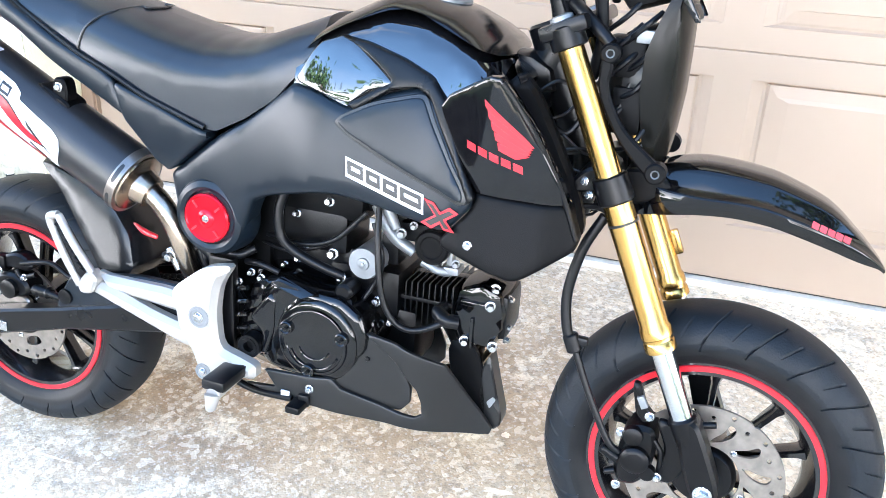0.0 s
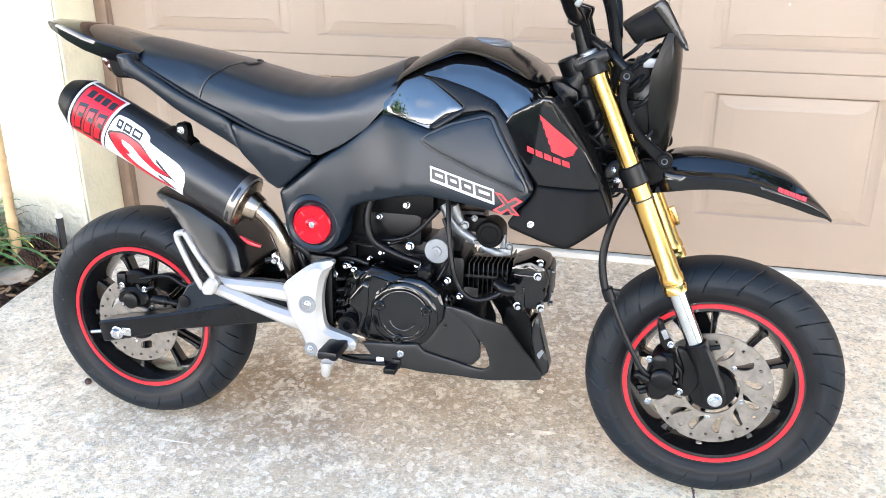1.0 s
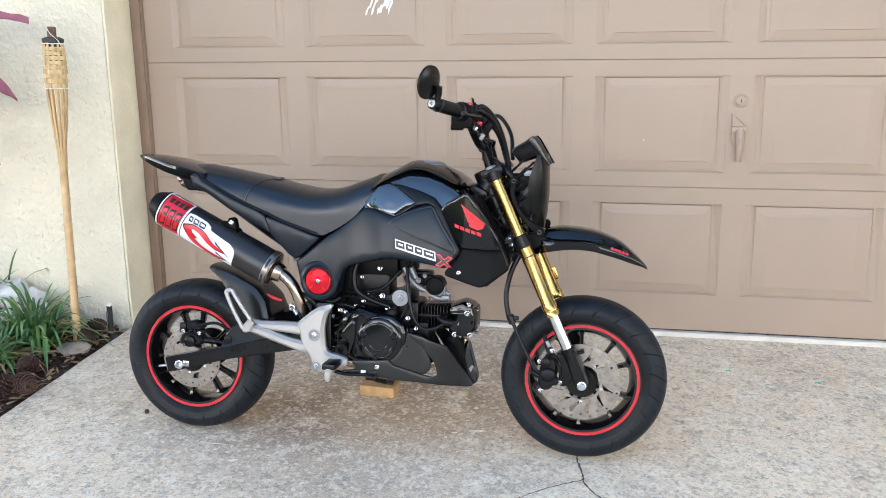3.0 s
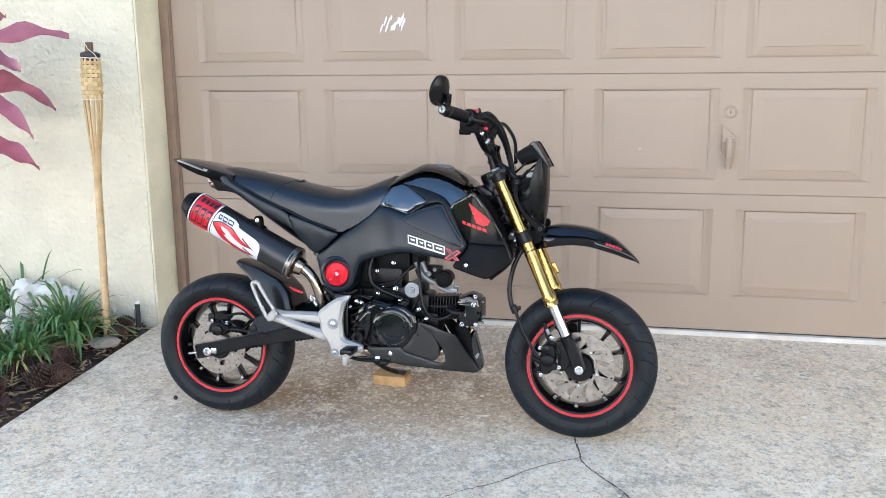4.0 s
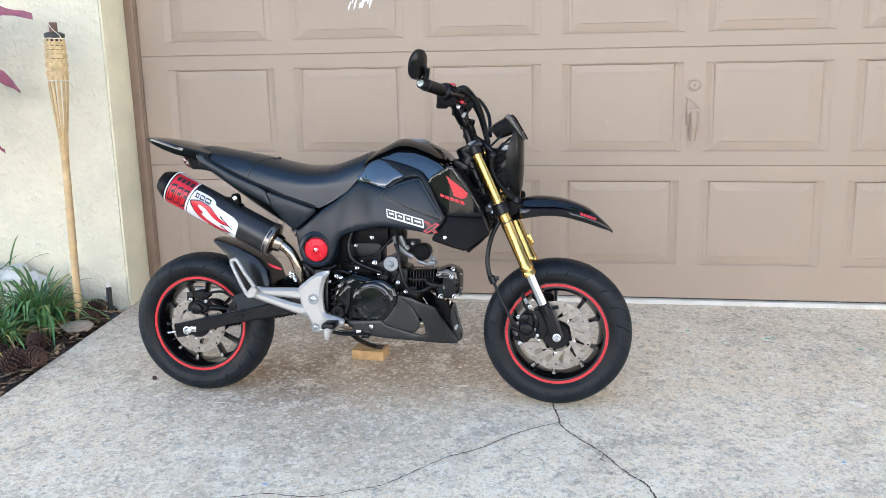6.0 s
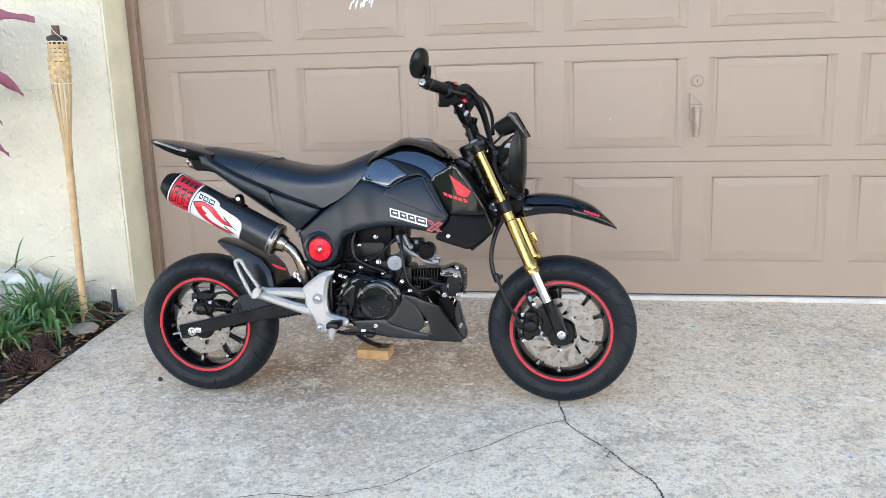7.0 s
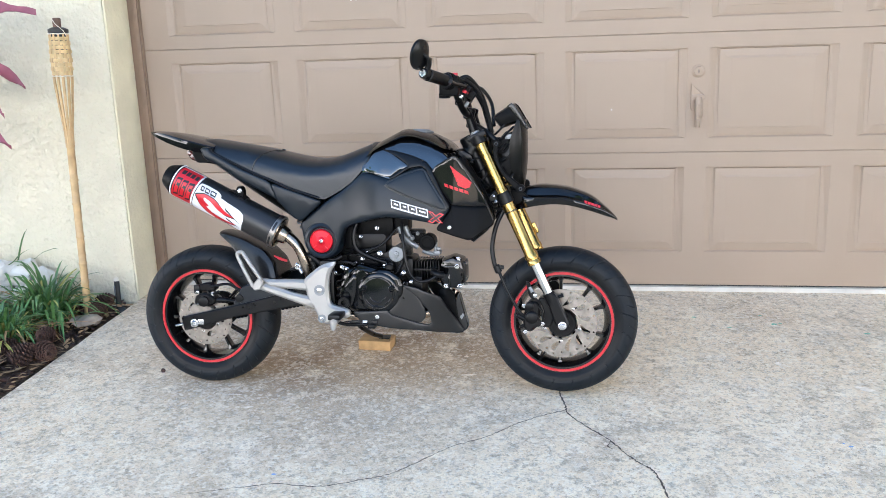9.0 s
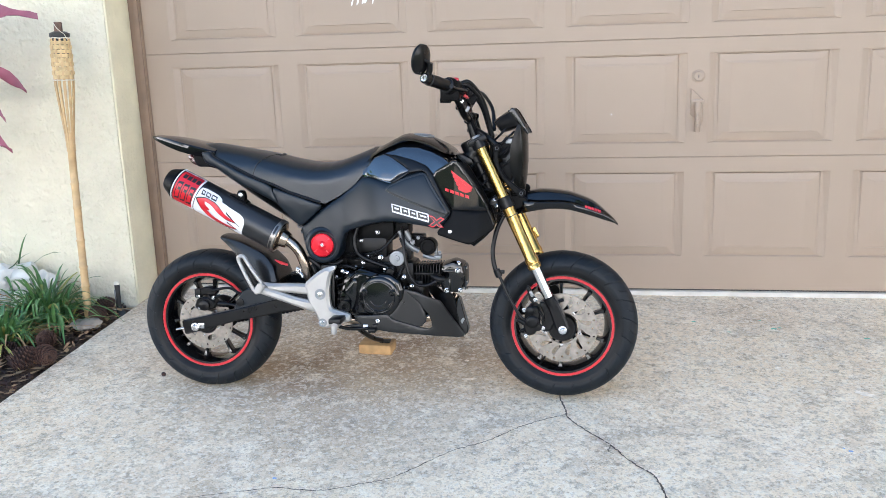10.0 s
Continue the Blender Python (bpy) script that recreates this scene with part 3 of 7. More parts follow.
M_BOLT = mat("zinc_bolt", (0.46, 0.47, 0.48), 0.24, metal=0.95, var=0.1, scale=90)
M_ALU = mat("silver_painted_aluminium", (0.37, 0.355, 0.33), 0.40, metal=0.5, var=0.05, scale=25, bump=0.0002, bump_scale=500)
M_DISC = mat("dull_grey_alloy", (0.21, 0.22, 0.23), 0.42, metal=0.6, var=0.08, scale=40)
M_ENGINE = mat("black_engine_enamel", (0.0022, 0.0022, 0.0025), 0.06, spec=0.45, var=0.15, scale=30, coat=0.05, bump=0.0001, bump_scale=120)
M_CAST = mat("black_cast_metal", (0.002, 0.002, 0.0024), 0.32, spec=0.2, var=0.2, scale=45, bump=0.0002, bump_scale=420)
M_HOSE = mat("black_rubber_hose", (0.004, 0.0042, 0.005), 0.32, spec=0.24, var=0.15, scale=50)
M_FRAME = mat("black_frame_paint", (0.003, 0.003, 0.0034), 0.28, spec=0.24, var=0.15, scale=30)
M_CAN = mat("black_ceramic_sleeve", (0.014, 0.014, 0.015), 0.34, var=0.1, scale=30, bump=0.0002, bump_scale=500)
M_PIPE = mat("heat_tinted_steel", (0.40, 0.33, 0.26), 0.25, metal=1.0, var=0.25, scale=30, stain=(0.24, 0.17, 0.12), stain_scale=18, stain_amount=0.6)
M_DECAL_WHITE = mat("white_vinyl", (0.68, 0.68, 0.69), 0.3, var=0.03, scale=30)
M_DECAL_RED = mat("red_vinyl", (0.52, 0.012, 0.022), 0.3, var=0.05, scale=30)
M_DECAL_BLACK = mat("black_vinyl", (0.012, 0.012, 0.012), 0.35, var=0.05, scale=30)
M_CARBON = mat("dark_composite", (0.009, 0.009, 0.009), 0.30, var=0.05, scale=60, spec=0.36)
M_LENS = mat("dark_red_lens", (0.06, 0.004, 0.006), 0.12, var=0.1, scale=30, coat=0.6)
M_MIRROR = mat("mirror_glass", (0.9, 0.9, 0.9), 0.02, metal=1.0, var=0)
M_WOOD = mat("pale_pine", (0.40, 0.25, 0.11), 0.7, var=0.25, scale=25, bump=0.0008, bump_scale=120)

# ---- the motorcycle ----
bike = thing("motorcycle", "small black motorcycle, gold forks, red-striped rims, parked on side stand", "motorcycle", pose(0.002, 0.142, 0.001, -4.5, 0, -0.9))

BASE = [(-0.24, 0.105), (-0.1, 0.12), (0.05, 0.15), (0.2, 0.16), (0.28, 0.175), (0.34, 0.165), (0.41, 0.14)]


def body(x, z):
    """Half width of the bodywork."""
    w = table(x, BASE)
    if z > 0.53:
        w *= 1.015 * math.sqrt(max(0.04, 1 - ((z - 0.53) / 0.36) ** 2))
    elif z < 0.53:
        w *= 1.015 - 0.45 * (0.53 - z)
    return w


def proud(d):
    return lambda x, z: body(x, z) + d


def shroud_y(x, z):
    """The front shrouds stand upright and flare out at their lower end."""
    w = table(x, [(0.20, 0.158), (0.28, 0.168), (0.34, 0.158), (0.41, 0.128)])
    return w + (0.05 * (z - 0.65) if z > 0.62 else -0.0015 + 0.20 * (0.62 - z))


def tyre_mesh(cx, cz, R, half, rim):
    """A tyre: a round tread with slanted grooves, a crisp shoulder and a flat sidewall (second material)."""
    bm = bmesh.new()
    nt, ns, edge = 640, 60, 0.76
    pts = []
    for j in range(ns + 1):
        s = -1 + 2 * j / ns
        a = abs(s)
        if a <= edge:
            u = a / edge
            y, r = half * math.sin(u * 1.50) / math.sin(1.50), R - 0.044 * u**2.3
        else:
            v = (a - edge) / (1 - edge)
            y = half * (0.965 + 0.02 * math.sin(v * math.pi) - 0.165 * v**1.4)
            r = R - 0.0455 - (R - 0.0455 - rim) * v
        pts.append((s, math.copysign(y, s), r))
    grid = []
    for i in range(nt):
        row = []
        for s, y, r in pts:
            a = abs(s)
            th = 2 * math.pi * i / nt + 0.30 * (min(max(a, 0.10), edge) - 0.10) ** 1.2
            k = (i + (16 if s > 0 else 0)) % 32
            cut = (k == 0 and 0.14 < a < edge + 0.02) or (k == 16 and 0.34 < a < 0.62)
            rr = r - (0.0034 if cut else 0)
            if 0.955 < a < 0.985 or edge + 0.10 < a < edge + 0.125:
                rr -= 0.0010
            row.append(bm.verts.new((cx + rr * math.cos(th), y - (math.copysign(0.0025, s) if cut and a > 0.6 else 0), cz + rr * math.sin(th))))
        grid.append(row)
    for i in range(nt):
        a, b = grid[i], grid[(i + 1) % nt]
        for j in range(ns):
            f = bm.faces.new((a[j], a[j + 1], b[j + 1], b[j]))
            f.material_index = 1 if abs(pts[j][0] + 1 / ns) > edge + 0.01 else 0
        bm.faces.new((a[ns], a[0], b[0], b[ns]))
    return bm


def brake_disc(cx, cz, y, r0, r1, slots, thick=0.004):
    """A steel disc with drilled holes and curved slots cut through it."""
    def ring(r, n):
        return [(r * math.cos(2 * math.pi * k / n), r * math.sin(2 * math.pi * k / n)) for k in range(n)]

    def turned(pts, a):
        return [(x * math.cos(a) - z * math.sin(a), x * math.sin(a) + z * math.cos(a)) for x, z in pts]

    cuts = []
    for k in range(24):
        r = r1 * (0.93 if k % 2 else 0.855)
        cuts.append([(r * math.cos(k * math.pi / 12) + u, r * math.sin(k * math.pi / 12) + w) for u, w in ring(0.0034, 10)])
    if slots:
        shape = [(0.50, 0.00), (0.54, 0.12), (0.62, 0.19), (0.71, 0.19), (0.79, 0.11), (0.80, 0.05), (0.74, 0.055), (0.66, 0.05), (0.58, 0.01)]
        cuts += [turned([(u * r1, -w * r1 - (u - 0.5) * 0.55 * r1) for u, w in soften(shape, 0.2)], k * math.pi / 6) for k in range(12)]
    else:
        shape = [(0.52, 0.14), (0.68, 0.20), (0.72, 0.0), (0.68, -0.20), (0.52, -0.14)]
        cuts += [turned([(u * r1, w * r1) for u, w in soften(shape, 0.2)], k * math.pi * 0.4) for k in range(5)]
    outer = [(r * math.cos(a), r * math.sin(a)) for k in range(144) for a in (2 * math.pi * k / 144,) for r in (r1 * (0.975 if k % 24 == 0 else 1.0),)]
    loops = [outer, ring(r0, 64)] + cuts
    pts, edges = [], []
    for lp_ in loops:
        n0 = len(pts)
        pts += lp_
        edges += [(n0 + i, n0 + (i + 1) % len(lp_)) for i in range(len(lp_))]
    v, _, f, *_ = geometry.delaunay_2d_cdt([Vector(p) for p in pts], edges, [], 0, 1e-6)
    keep = []
    for t in f:
        x, z = sum(v[i].x for i in t) / 3, sum(v[i].y for i in t) / 3
        if inside(outer, x, z) and math.hypot(x, z) > r0 and not any(inside(c, x, z) for c in cuts):
            keep.append(list(t))
    bm = bmesh.new()
    lo = [bm.verts.new((cx + p.x, y, cz + p.y)) for p in v]
    hi = [bm.verts.new((cx + p.x, y + thick, cz + p.y)) for p in v]
    seen = collections.Counter(tuple(sorted((t[i], t[i - 1]))) for t in keep for i in range(3))
    for t in keep:
        bm.faces.new([lo[i] for i in t])
        bm.faces.new([hi[i] for i in t[::-1]])
        for i in range(3):
            if seen[tuple(sorted((t[i], t[i - 1])))] == 1:
                bm.faces.new((lo[t[i]], lo[t[i - 1]], hi[t[i - 1]], hi[t[i]]))
    bmesh.ops.delete(bm, geom=[p for p in bm.verts if not p.link_faces], context="VERTS")
    return bm


def wheel(name, cx, cz, R, half, disc_r, disc_y, slots, turn):
    rim_r = 0.168
    bm = lathe_y(bmesh.new(), cx, cz, [(-half * 0.80, rim_r + 0.004), (-half * 0.80, 0.148), (-half * 0.55, 0.140), (-half * 0.2, 0.132), (half * 0.2, 0.132), (half * 0.55, 0.140), (half * 0.80, 0.148), (half * 0.80, rim_r + 0.004), (half * 0.6, rim_r - 0.006), (-half * 0.6, rim_r - 0.006), (-half * 0.80, rim_r + 0.004)], 96, cap=False)
    w = part(name, bm, M_RIM, bike, "gloss black cast wheel with a red rim stripe")
    tyre = part("tyre", tyre_mesh(cx, cz, R, half, rim_r - 0.002), M_TREAD, w, "dusty black tyre with slanted tread grooves")
    tyre.data.materials.append(M_TYRE)
    for s in (-1, 1):
        y = s * half * 0.80
        part("rim_stripe", lathe_y(bmesh.new(), cx, cz, [(y - 0.0005 * s, 0.1538), (y + 0.0022 * s, 0.1543), (y + 0.0024 * s, 0.1618), (y + 0.0010 * s, 0.1628), (y - 0.0005 * s, 0.1628)], 128, cap=False), M_RED, w, "red rim stripe")
    part("hub", lathe_y(bmesh.new(), cx, cz, [(-0.052, 0.022), (-0.050, 0.034), (-0.032, 0.040), (0.032, 0.040), (0.050, 0.034), (0.052, 0.022)], 40), M_RIM, w)
    for k in range(5):
        for d in (-0.27, 0.27):
            a = turn + 2 * math.pi * k / 5
            p = Vector((cx + 0.036 * math.cos(a + d * 0.5), -0.012, cz + 0.036 * math.sin(a + d * 0.5)))
            q = Vector((cx + 0.136 * math.cos(a + d), -0.006, cz + 0.136 * math.sin(a + d)))
            t = (q - p).normalized()
            u = Vector((-t.z, 0, t.x))
            bm = bmesh.new()
            loops = []
            for f, hw_, hd in ((0, 0.0065, 0.020), (0.5, 0.0046, 0.014), (0.9, 0.0058, 0.016), (1.03, 0.010, 0.020)):
                c = p.lerp(q, f)
                loops.append([c + u * hw_ * sx + Vector((0, hd * sy, 0)) for sx, sy in ((-1, -0.7), (-0.6, -1), (0.6, -1), (1, -0.7), (1, 0.7), (0.6, 1), (-0.6, 1), (-1, 0.7))])
            part("spoke", rings(bm, loops), M_RIM, w)
    disc = part("brake_disc", brake_disc(cx, cz, disc_y, disc_r * 0.46, disc_r, slots), M_STEEL, w, "drilled steel brake disc")
    carrier = lathe_y(bmesh.new(), cx, cz, [(disc_y - 0.004, 0.020), (disc_y - 0.004, 0.040), (disc_y + 0.006, 0.046), (disc_y + 0.012, 0.046), (disc_y + 0.02, 0.02)], 32)
    part("disc_carrier", carrier, M_CAST, w)
    for k in range(5):
        a = turn + 2 * math.pi * k / 5 + 0.3
        part("disc_bolt", hexbolt(bmesh.new(), (cx + disc_r * 0.53 * math.cos(a), disc_y, cz + disc_r * 0.53 * math.sin(a)), (0, -1, 0), 0.0045, 0.004), M_BOLT, w)
    a = math.radians(-118 if slots else -150)
    part("valve_stem", rod(bmesh.new(), (cx + 0.131 * math.cos(a), -0.02, cz + 0.131 * math.sin(a)), (cx + 0.108 * math.cos(a), -0.034, cz + 0.108 * math.sin(a)), 0.004, 0.003, 10), M_HOSE, w)
    return w


FX, FZ, RX, RZ = 0.601, 0.2400, -0.599, 0.2340
wheel("front_wheel", FX, FZ, 0.2370, 0.057, 0.110, -0.062, True, 0.62)
wheel("rear_wheel", RX, RZ, 0.2375, 0.066, 0.095, -0.066, False, 0.45)


# seat
SEAT_TOP = [(-0.612, 0.802), (-0.606, 0.820), (-0.588, 0.832), (-0.545, 0.833), (-0.493, 0.824), (-0.414, 0.810), (-0.351, 0.798), (-0.305, 0.787), (-0.258, 0.776), (-0.215, 0.768), (-0.181, 0.765), (-0.14, 0.767), (-0.104, 0.775), (-0.055, 0.793), (-0.017, 0.808), (0.0, 0.815)]
SEAT_LOW = [(0.012, 0.786), (-0.010, 0.744), (-0.052, 0.695), (-0.097, 0.664), (-0.142, 0.641), (-0.156, 0.641), (-0.208, 0.658), (-0.264, 0.676), (-0.32, 0.700), (-0.376, 0.721), (-0.432, 0.746), (-0.5, 0.772), (-0.560, 0.790)]
seat_far = dist_to(SEAT_TOP, False)


def seat_half(x, z):
    return table(x, [(-0.58, 0.085), (-0.5, 0.108), (-0.2, 0.122), (-0.08, 0.118), (0.02, 0.105)]) - 0.10 * max(0, z - 0.72)


def seat_y(x, z):
    d = min(seat_far(x, z) / 0.062, 1)
    return seat_half(x, z) * (1 - (1 - d) ** 2.5) ** (1 / 2.5)


seat = part("seat", pillow(SEAT_TOP + SEAT_LOW, seat_half, SEAT_TOP, 0.062, 2.5, 0.012, soft=0.1), M_SEAT, bike, "black vinyl two-level seat with piping")
for s in (-1, 1):
    pts = [(x, s * (seat_y(x, z) + 0.0005), z) for x, z in ((-0.388, 0.722), (-0.383, 0.742), (-0.375, 0.762), (-0.364, 0.776), (-0.350, 0.786), (-0.332, 0.7925), (-0.320, 0.7915))] + [(-0.314, 0, 0.7905)]
    part("piping", tube(bmesh.new(), pts, 0.0021, 8), M_DECAL_BLACK, seat)
    edge = [(x, s * (seat_half(x, z) + 0.0025), z + 0.001) for x, z in ((-0.53, 0.795), (-0.432, 0.747), (-0.376, 0.722), (-0.32, 0.701), (-0.264, 0.677), (-0.208, 0.659), (-0.16, 0.643))]
    part("seat_edge", tube(bmesh.new(), edge, 0.004, 8), M_HOSE, seat)

# tail piece and lamp
bm = bmesh.new()
loops = []
for x, w, zt, ze, zb in ((-0.774, 0.020, 0.859, 0.856, 0.852), (-0.755, 0.040, 0.862, 0.857, 0.845), (-0.70, 0.066, 0.857, 0.849, 0.824), (-0.65, 0.083, 0.848, 0.838, 0.808), (-0.60, 0.094, 0.836, 0.826, 0.796), (-0.55, 0.099, 0.824, 0.814, 0.788), (-0.52, 0.095, 0.816, 0.806, 0.785)):
    half_ring = [(0.35 * w, zt - 0.001), (0.75 * w, zt - 0.003), (0.97 * w, ze + 0.002), (w, ze - 0.002), (0.99 * w, (ze + zb) / 2), (0.96 * w, zb)]
    loops.append([(x, 0, zt)] + [(x, -y, z) for y, z in half_ring] + [(x, 0, zb)] + [(x, y, z) for y, z in half_ring[::-1]])
part("tail_fender", rings(bm, loops), M_PLASTIC, bike, "gloss black pointed tail piece")
part("tail_lamp", slab([(-0.640, 0.797), (-0.612, 0.792), (-0.598, 0.757), (-0.628, 0.768)], -0.050, 0.050, 0.006), M_LENS, bike, "dark red tail lamp")
for s in (-1, 1):
    part("tail_bracket", slab([(-0.612, 0.803), (-0.56, 0.812), (-0.52, 0.80), (-0.50, 0.745), (-0.56, 0.757), (-0.598, 0.756)], s * 0.07, s * 0.05, 0.004), M_GRAIN, bike)
    rail = [(-0.560, 0.806), (-0.530, 0.809), (-0.523, 0.794), (-0.43, 0.743), (-0.34, 0.706), (-0.322, 0.693), (-0.317, 0.678), (-0.302, 0.638), (-0.338, 0.657), (-0.434, 0.705), (-0.501, 0.750), (-0.548, 0.772)]
    part("side_rail", skin(rail, lambda x, z: 0.118 + 0.02 * (x + 0.4), s, 0.03, 0.008, 0.016, 0.12), M_MATTE, bike)
    cover2 = [(-0.322, 0.694), (-0.229, 0.663), (-0.150, 0.634), (-0.226, 0.567), (-0.251, 0.581), (-0.270, 0.602), (-0.305, 0.638)]
    part("side_cover", skin(cover2, lambda x, z: 0.124 + 0.03 * (x + 0.3) - 0.06 * max(0, 0.64 - z), s, 0.03, 0.007, 0.016, 0.12), M_MATTE, bike)

# tank and its covers
TANK_TOP = [(-0.020, 0.772), (0.0, 0.800), (0.05, 0.823), (0.1, 0.838), (0.15, 0.836), (0.2, 0.824), (0.25, 0.798), (0.285, 0.766), (0.305, 0.735)]
tank = part("fuel_tank", pillow(TANK_TOP + [(0.312, 0.69), (0.20, 0.66), (0.05, 0.68), (-0.02, 0.70)], proud(-0.003), TANK_TOP, 0.03, 2.2, 0.012, soft=0.12), M_GLOSS, bike, "gloss black fuel tank reflecting the sky")
COVER_TOP = [(-0.022, 0.776), (-0.008, 0.797), (0.02, 0.816), (0.063, 0.838), (0.09, 0.852), (0.108, 0.8555), (0.147, 0.852), (0.194, 0.840), (0.231, 0.822), (0.254, 0.806), (0.272, 0.782), (0.290, 0.752)]
COVER_LOW = [(0.302, 0.762), (0.297, 0.770), (0.278, 0.780), (0.257, 0.789), (0.21, 0.808), (0.157, 0.829), (0.131, 0.834), (0.106, 0.831), (0.082, 0.822), (0.049, 0.808), (0.015, 0.789), (-0.012, 0.768)]
cover = part("tank_cover", pillow(COVER_TOP + COVER_LOW, proud(0.003), COVER_TOP, 0.024, 2.0, 0.010, soft=0.1), M_SEMI, bike, "satin black tank top cover")
part("filler_cap", lathe(bmesh.new(), (0.150, 0, 0.842), (0.06, 0, 1), [(0, 0.040), (0.005, 0.040), (0.008, 0.036), (0.008, 0.030), (0.011, 0.028), (0.012, 0.010)], 36), M_DISC, tank, "grey alloy fuel cap")
for s in (-1, 1):
    part("tank_wedge", skin([(-0.016, 0.729), (0.006, 0.769), (0.019, 0.784), (0.051, 0.795), (0.072, 0.787), (0.117, 0.757), (0.137, 0.742), (0.099, 0.731), (0.075, 0.711), (0.059, 0.712)], proud(0.004), s, 0.012, 0.0025, 0.007, 0.1), M_GLOSS, tank)
    part("tank_arm", skin([(0.046, 0.795), (0.088, 0.790), (0.145, 0.775), (0.187, 0.758), (0.214, 0.728), (0.239, 0.671), (0.268, 0.621), (0.260, 0.612), (0.240, 0.650), (0.212, 0.692), (0.189, 0.733), (0.169, 0.743), (0.134, 0.737), (0.085, 0.704), (0.070, 0.709), (0.109, 0.733), (0.133, 0.745), (0.111, 0.761), (0.073, 0.785)], proud(0.009), s, 0.014, 0.004, 0.007, 0.1), M_FRAME, tank)
    side = [(-0.233, 0.563), (-0.179, 0.607), (-0.142, 0.635), (-0.097, 0.663), (-0.040, 0.708), (-0.018, 0.726), (0.016, 0.722), (0.075, 0.704), (0.119, 0.728), (0.169, 0.744), (0.199, 0.735), (0.222, 0.691), (0.250, 0.652), (0.265, 0.615), (0.262, 0.607), (0.233, 0.571), (0.217, 0.566), (0.187, 0.573), (0.125, 0.582), (0.062, 0.587), (0.019, 0.580), (-0.052, 0.560), (-0.080, 0.547), (-0.090, 0.523), (-0.104, 0.481), (-0.159, 0.454), (-0.209, 0.467), (-0.222, 0.501), (-0.228, 0.535)]
    panel = part("side_panel", skin(side, proud(0.006), s, 0.03, 0.012, 0.012, 0.12), M_MATTE, bike, "satin charcoal-black side panel")
    part("panel_inset", skin([(0.056, 0.685), (0.067, 0.697), (0.11, 0.719), (0.174, 0.737), (0.186, 0.735), (0.203, 0.703), (0.231, 0.659), (0.258, 0.626), (0.258, 0.613), (0.247, 0.608), (0.186, 0.628), (0.124, 0.651), (0.077, 0.671)], proud(0.0075), s, 0.006, 0.001, 0.012, 0.15), M_DECAL_BLACK, panel)
    part("panel_insert", skin([(0.061, 0.686), (0.070, 0.694), (0.112, 0.715), (0.172, 0.732), (0.182, 0.730), (0.197, 0.702), (0.225, 0.659), (0.250, 0.627), (0.252, 0.616), (0.245, 0.613), (0.187, 0.632), (0.126, 0.655), (0.080, 0.674)], proud(0.0095), s, 0.005, 0.002, 0.010, 0.15), M_MATTE, panel)
    shroud = part("front_shroud", skin([(0.211, 0.729), (0.223, 0.746), (0.274, 0.775), (0.288, 0.774), (0.306, 0.751), (0.337, 0.707), (0.369, 0.647), (0.381, 0.620), (0.322, 0.622), (0.268, 0.626), (0.239, 0.669), (0.217, 0.713)], shroud_y, s, 0.02, 0.003, 0.007, 0.06), M_PLASTIC, bike, "gloss black front shroud with red marks")
    part("shroud_base", skin([(0.266, 0.627), (0.323, 0.6225), (0.381, 0.6205), (0.397, 0.577), (0.394, 0.562), (0.333, 0.522), (0.320, 0.520), (0.269, 0.536), (0.226, 0.548), (0.223, 0.558), (0.262, 0.605)], shroud_y, s, 0.02, 0.006, 0.012, 0.1), M_GRAIN, shroud, "grained black lower shroud")
    part("shroud_edge", tube(bmesh.new(), [(x, s * (shroud_y(x, z) - 0.003), z) for x, z in ((0.290, 0.768), (0.310, 0.742), (0.340, 0.697), (0.372, 0.633), (0.394, 0.577))], 0.004, 8), M_FRAME, shroud)
    part("shroud_bolt", hexbolt(bmesh.new(), (0.265, s * (shroud_y(0.265, 0.559) - 0.001), 0.559), (0, s, 0), 0.0062, 0.005), M_BOLT, shroud)
    boss = part("pivot_boss", lathe_y(bmesh.new(), -0.157, 0.508, [(s * 0.0810, 0.064), (s * 0.1110, 0.062), (s * 0.1240, 0.056), (s * 0.1280, 0.048), (s * 0.1250, 0.042), (s * 0.1180, 0.041)], 48), M_MATTE, panel)
    bm = lathe_y(bmesh.new(), -0.157, 0.508, [(s * 0.1060, 0.038), (s * 0.1300, 0.038), (s * 0.1325, 0.036), (s * 0.1325, 0.0345), (s * 0.1305, 0.033), (s * 0.1310, 0.014), (s * 0.1330, 0.012), (s * 0.1340, 0.0075), (s * 0.1315, 0.007)], 48)
    capob = part("pivot_cap", bm, M_REDMETAL, panel, "red anodised swingarm pivot cap") if s < 0 else part("pivot_cap", bm, M_REDMETAL, panel)
for k in range(4):
    a = math.radians(40 + 90 * k)
    c = Vector((-0.157 + 0.027 * math.cos(a), -0.1322, 0.508 + 0.027 * math.sin(a)))
    part("cap_slot", solid(c, (0.012, 0.002, 0.003), 0.0006, Matrix.Rotation(-a, 4, "Y")), M_DECAL_RED, bike)
part("cap_bolt", hexbolt(bmesh.new(), (-0.157, -0.1315, 0.508), (0, -1, 0), 0.0055, 0.004), M_BOLT, bike)


# marks on the bodywork: plain shapes in their colours
def mark(name, poly, m, parent, lift, step=0.008, soft=0.0, surf=None):
    return part(name, skin(poly, surf or proud(lift), -1, 0.0006, 0, step, soft), m, parent)


def slanted(x0, z0, w, h, dx=0.0, slope=-0.24):
    """A leaning block that follows the rising line of the panel."""
    return [(x0 + dx, z0 + h), (x0 + w + dx, z0 + h + slope * w), (x0 + w, z0 + slope * w), (x0, z0)]


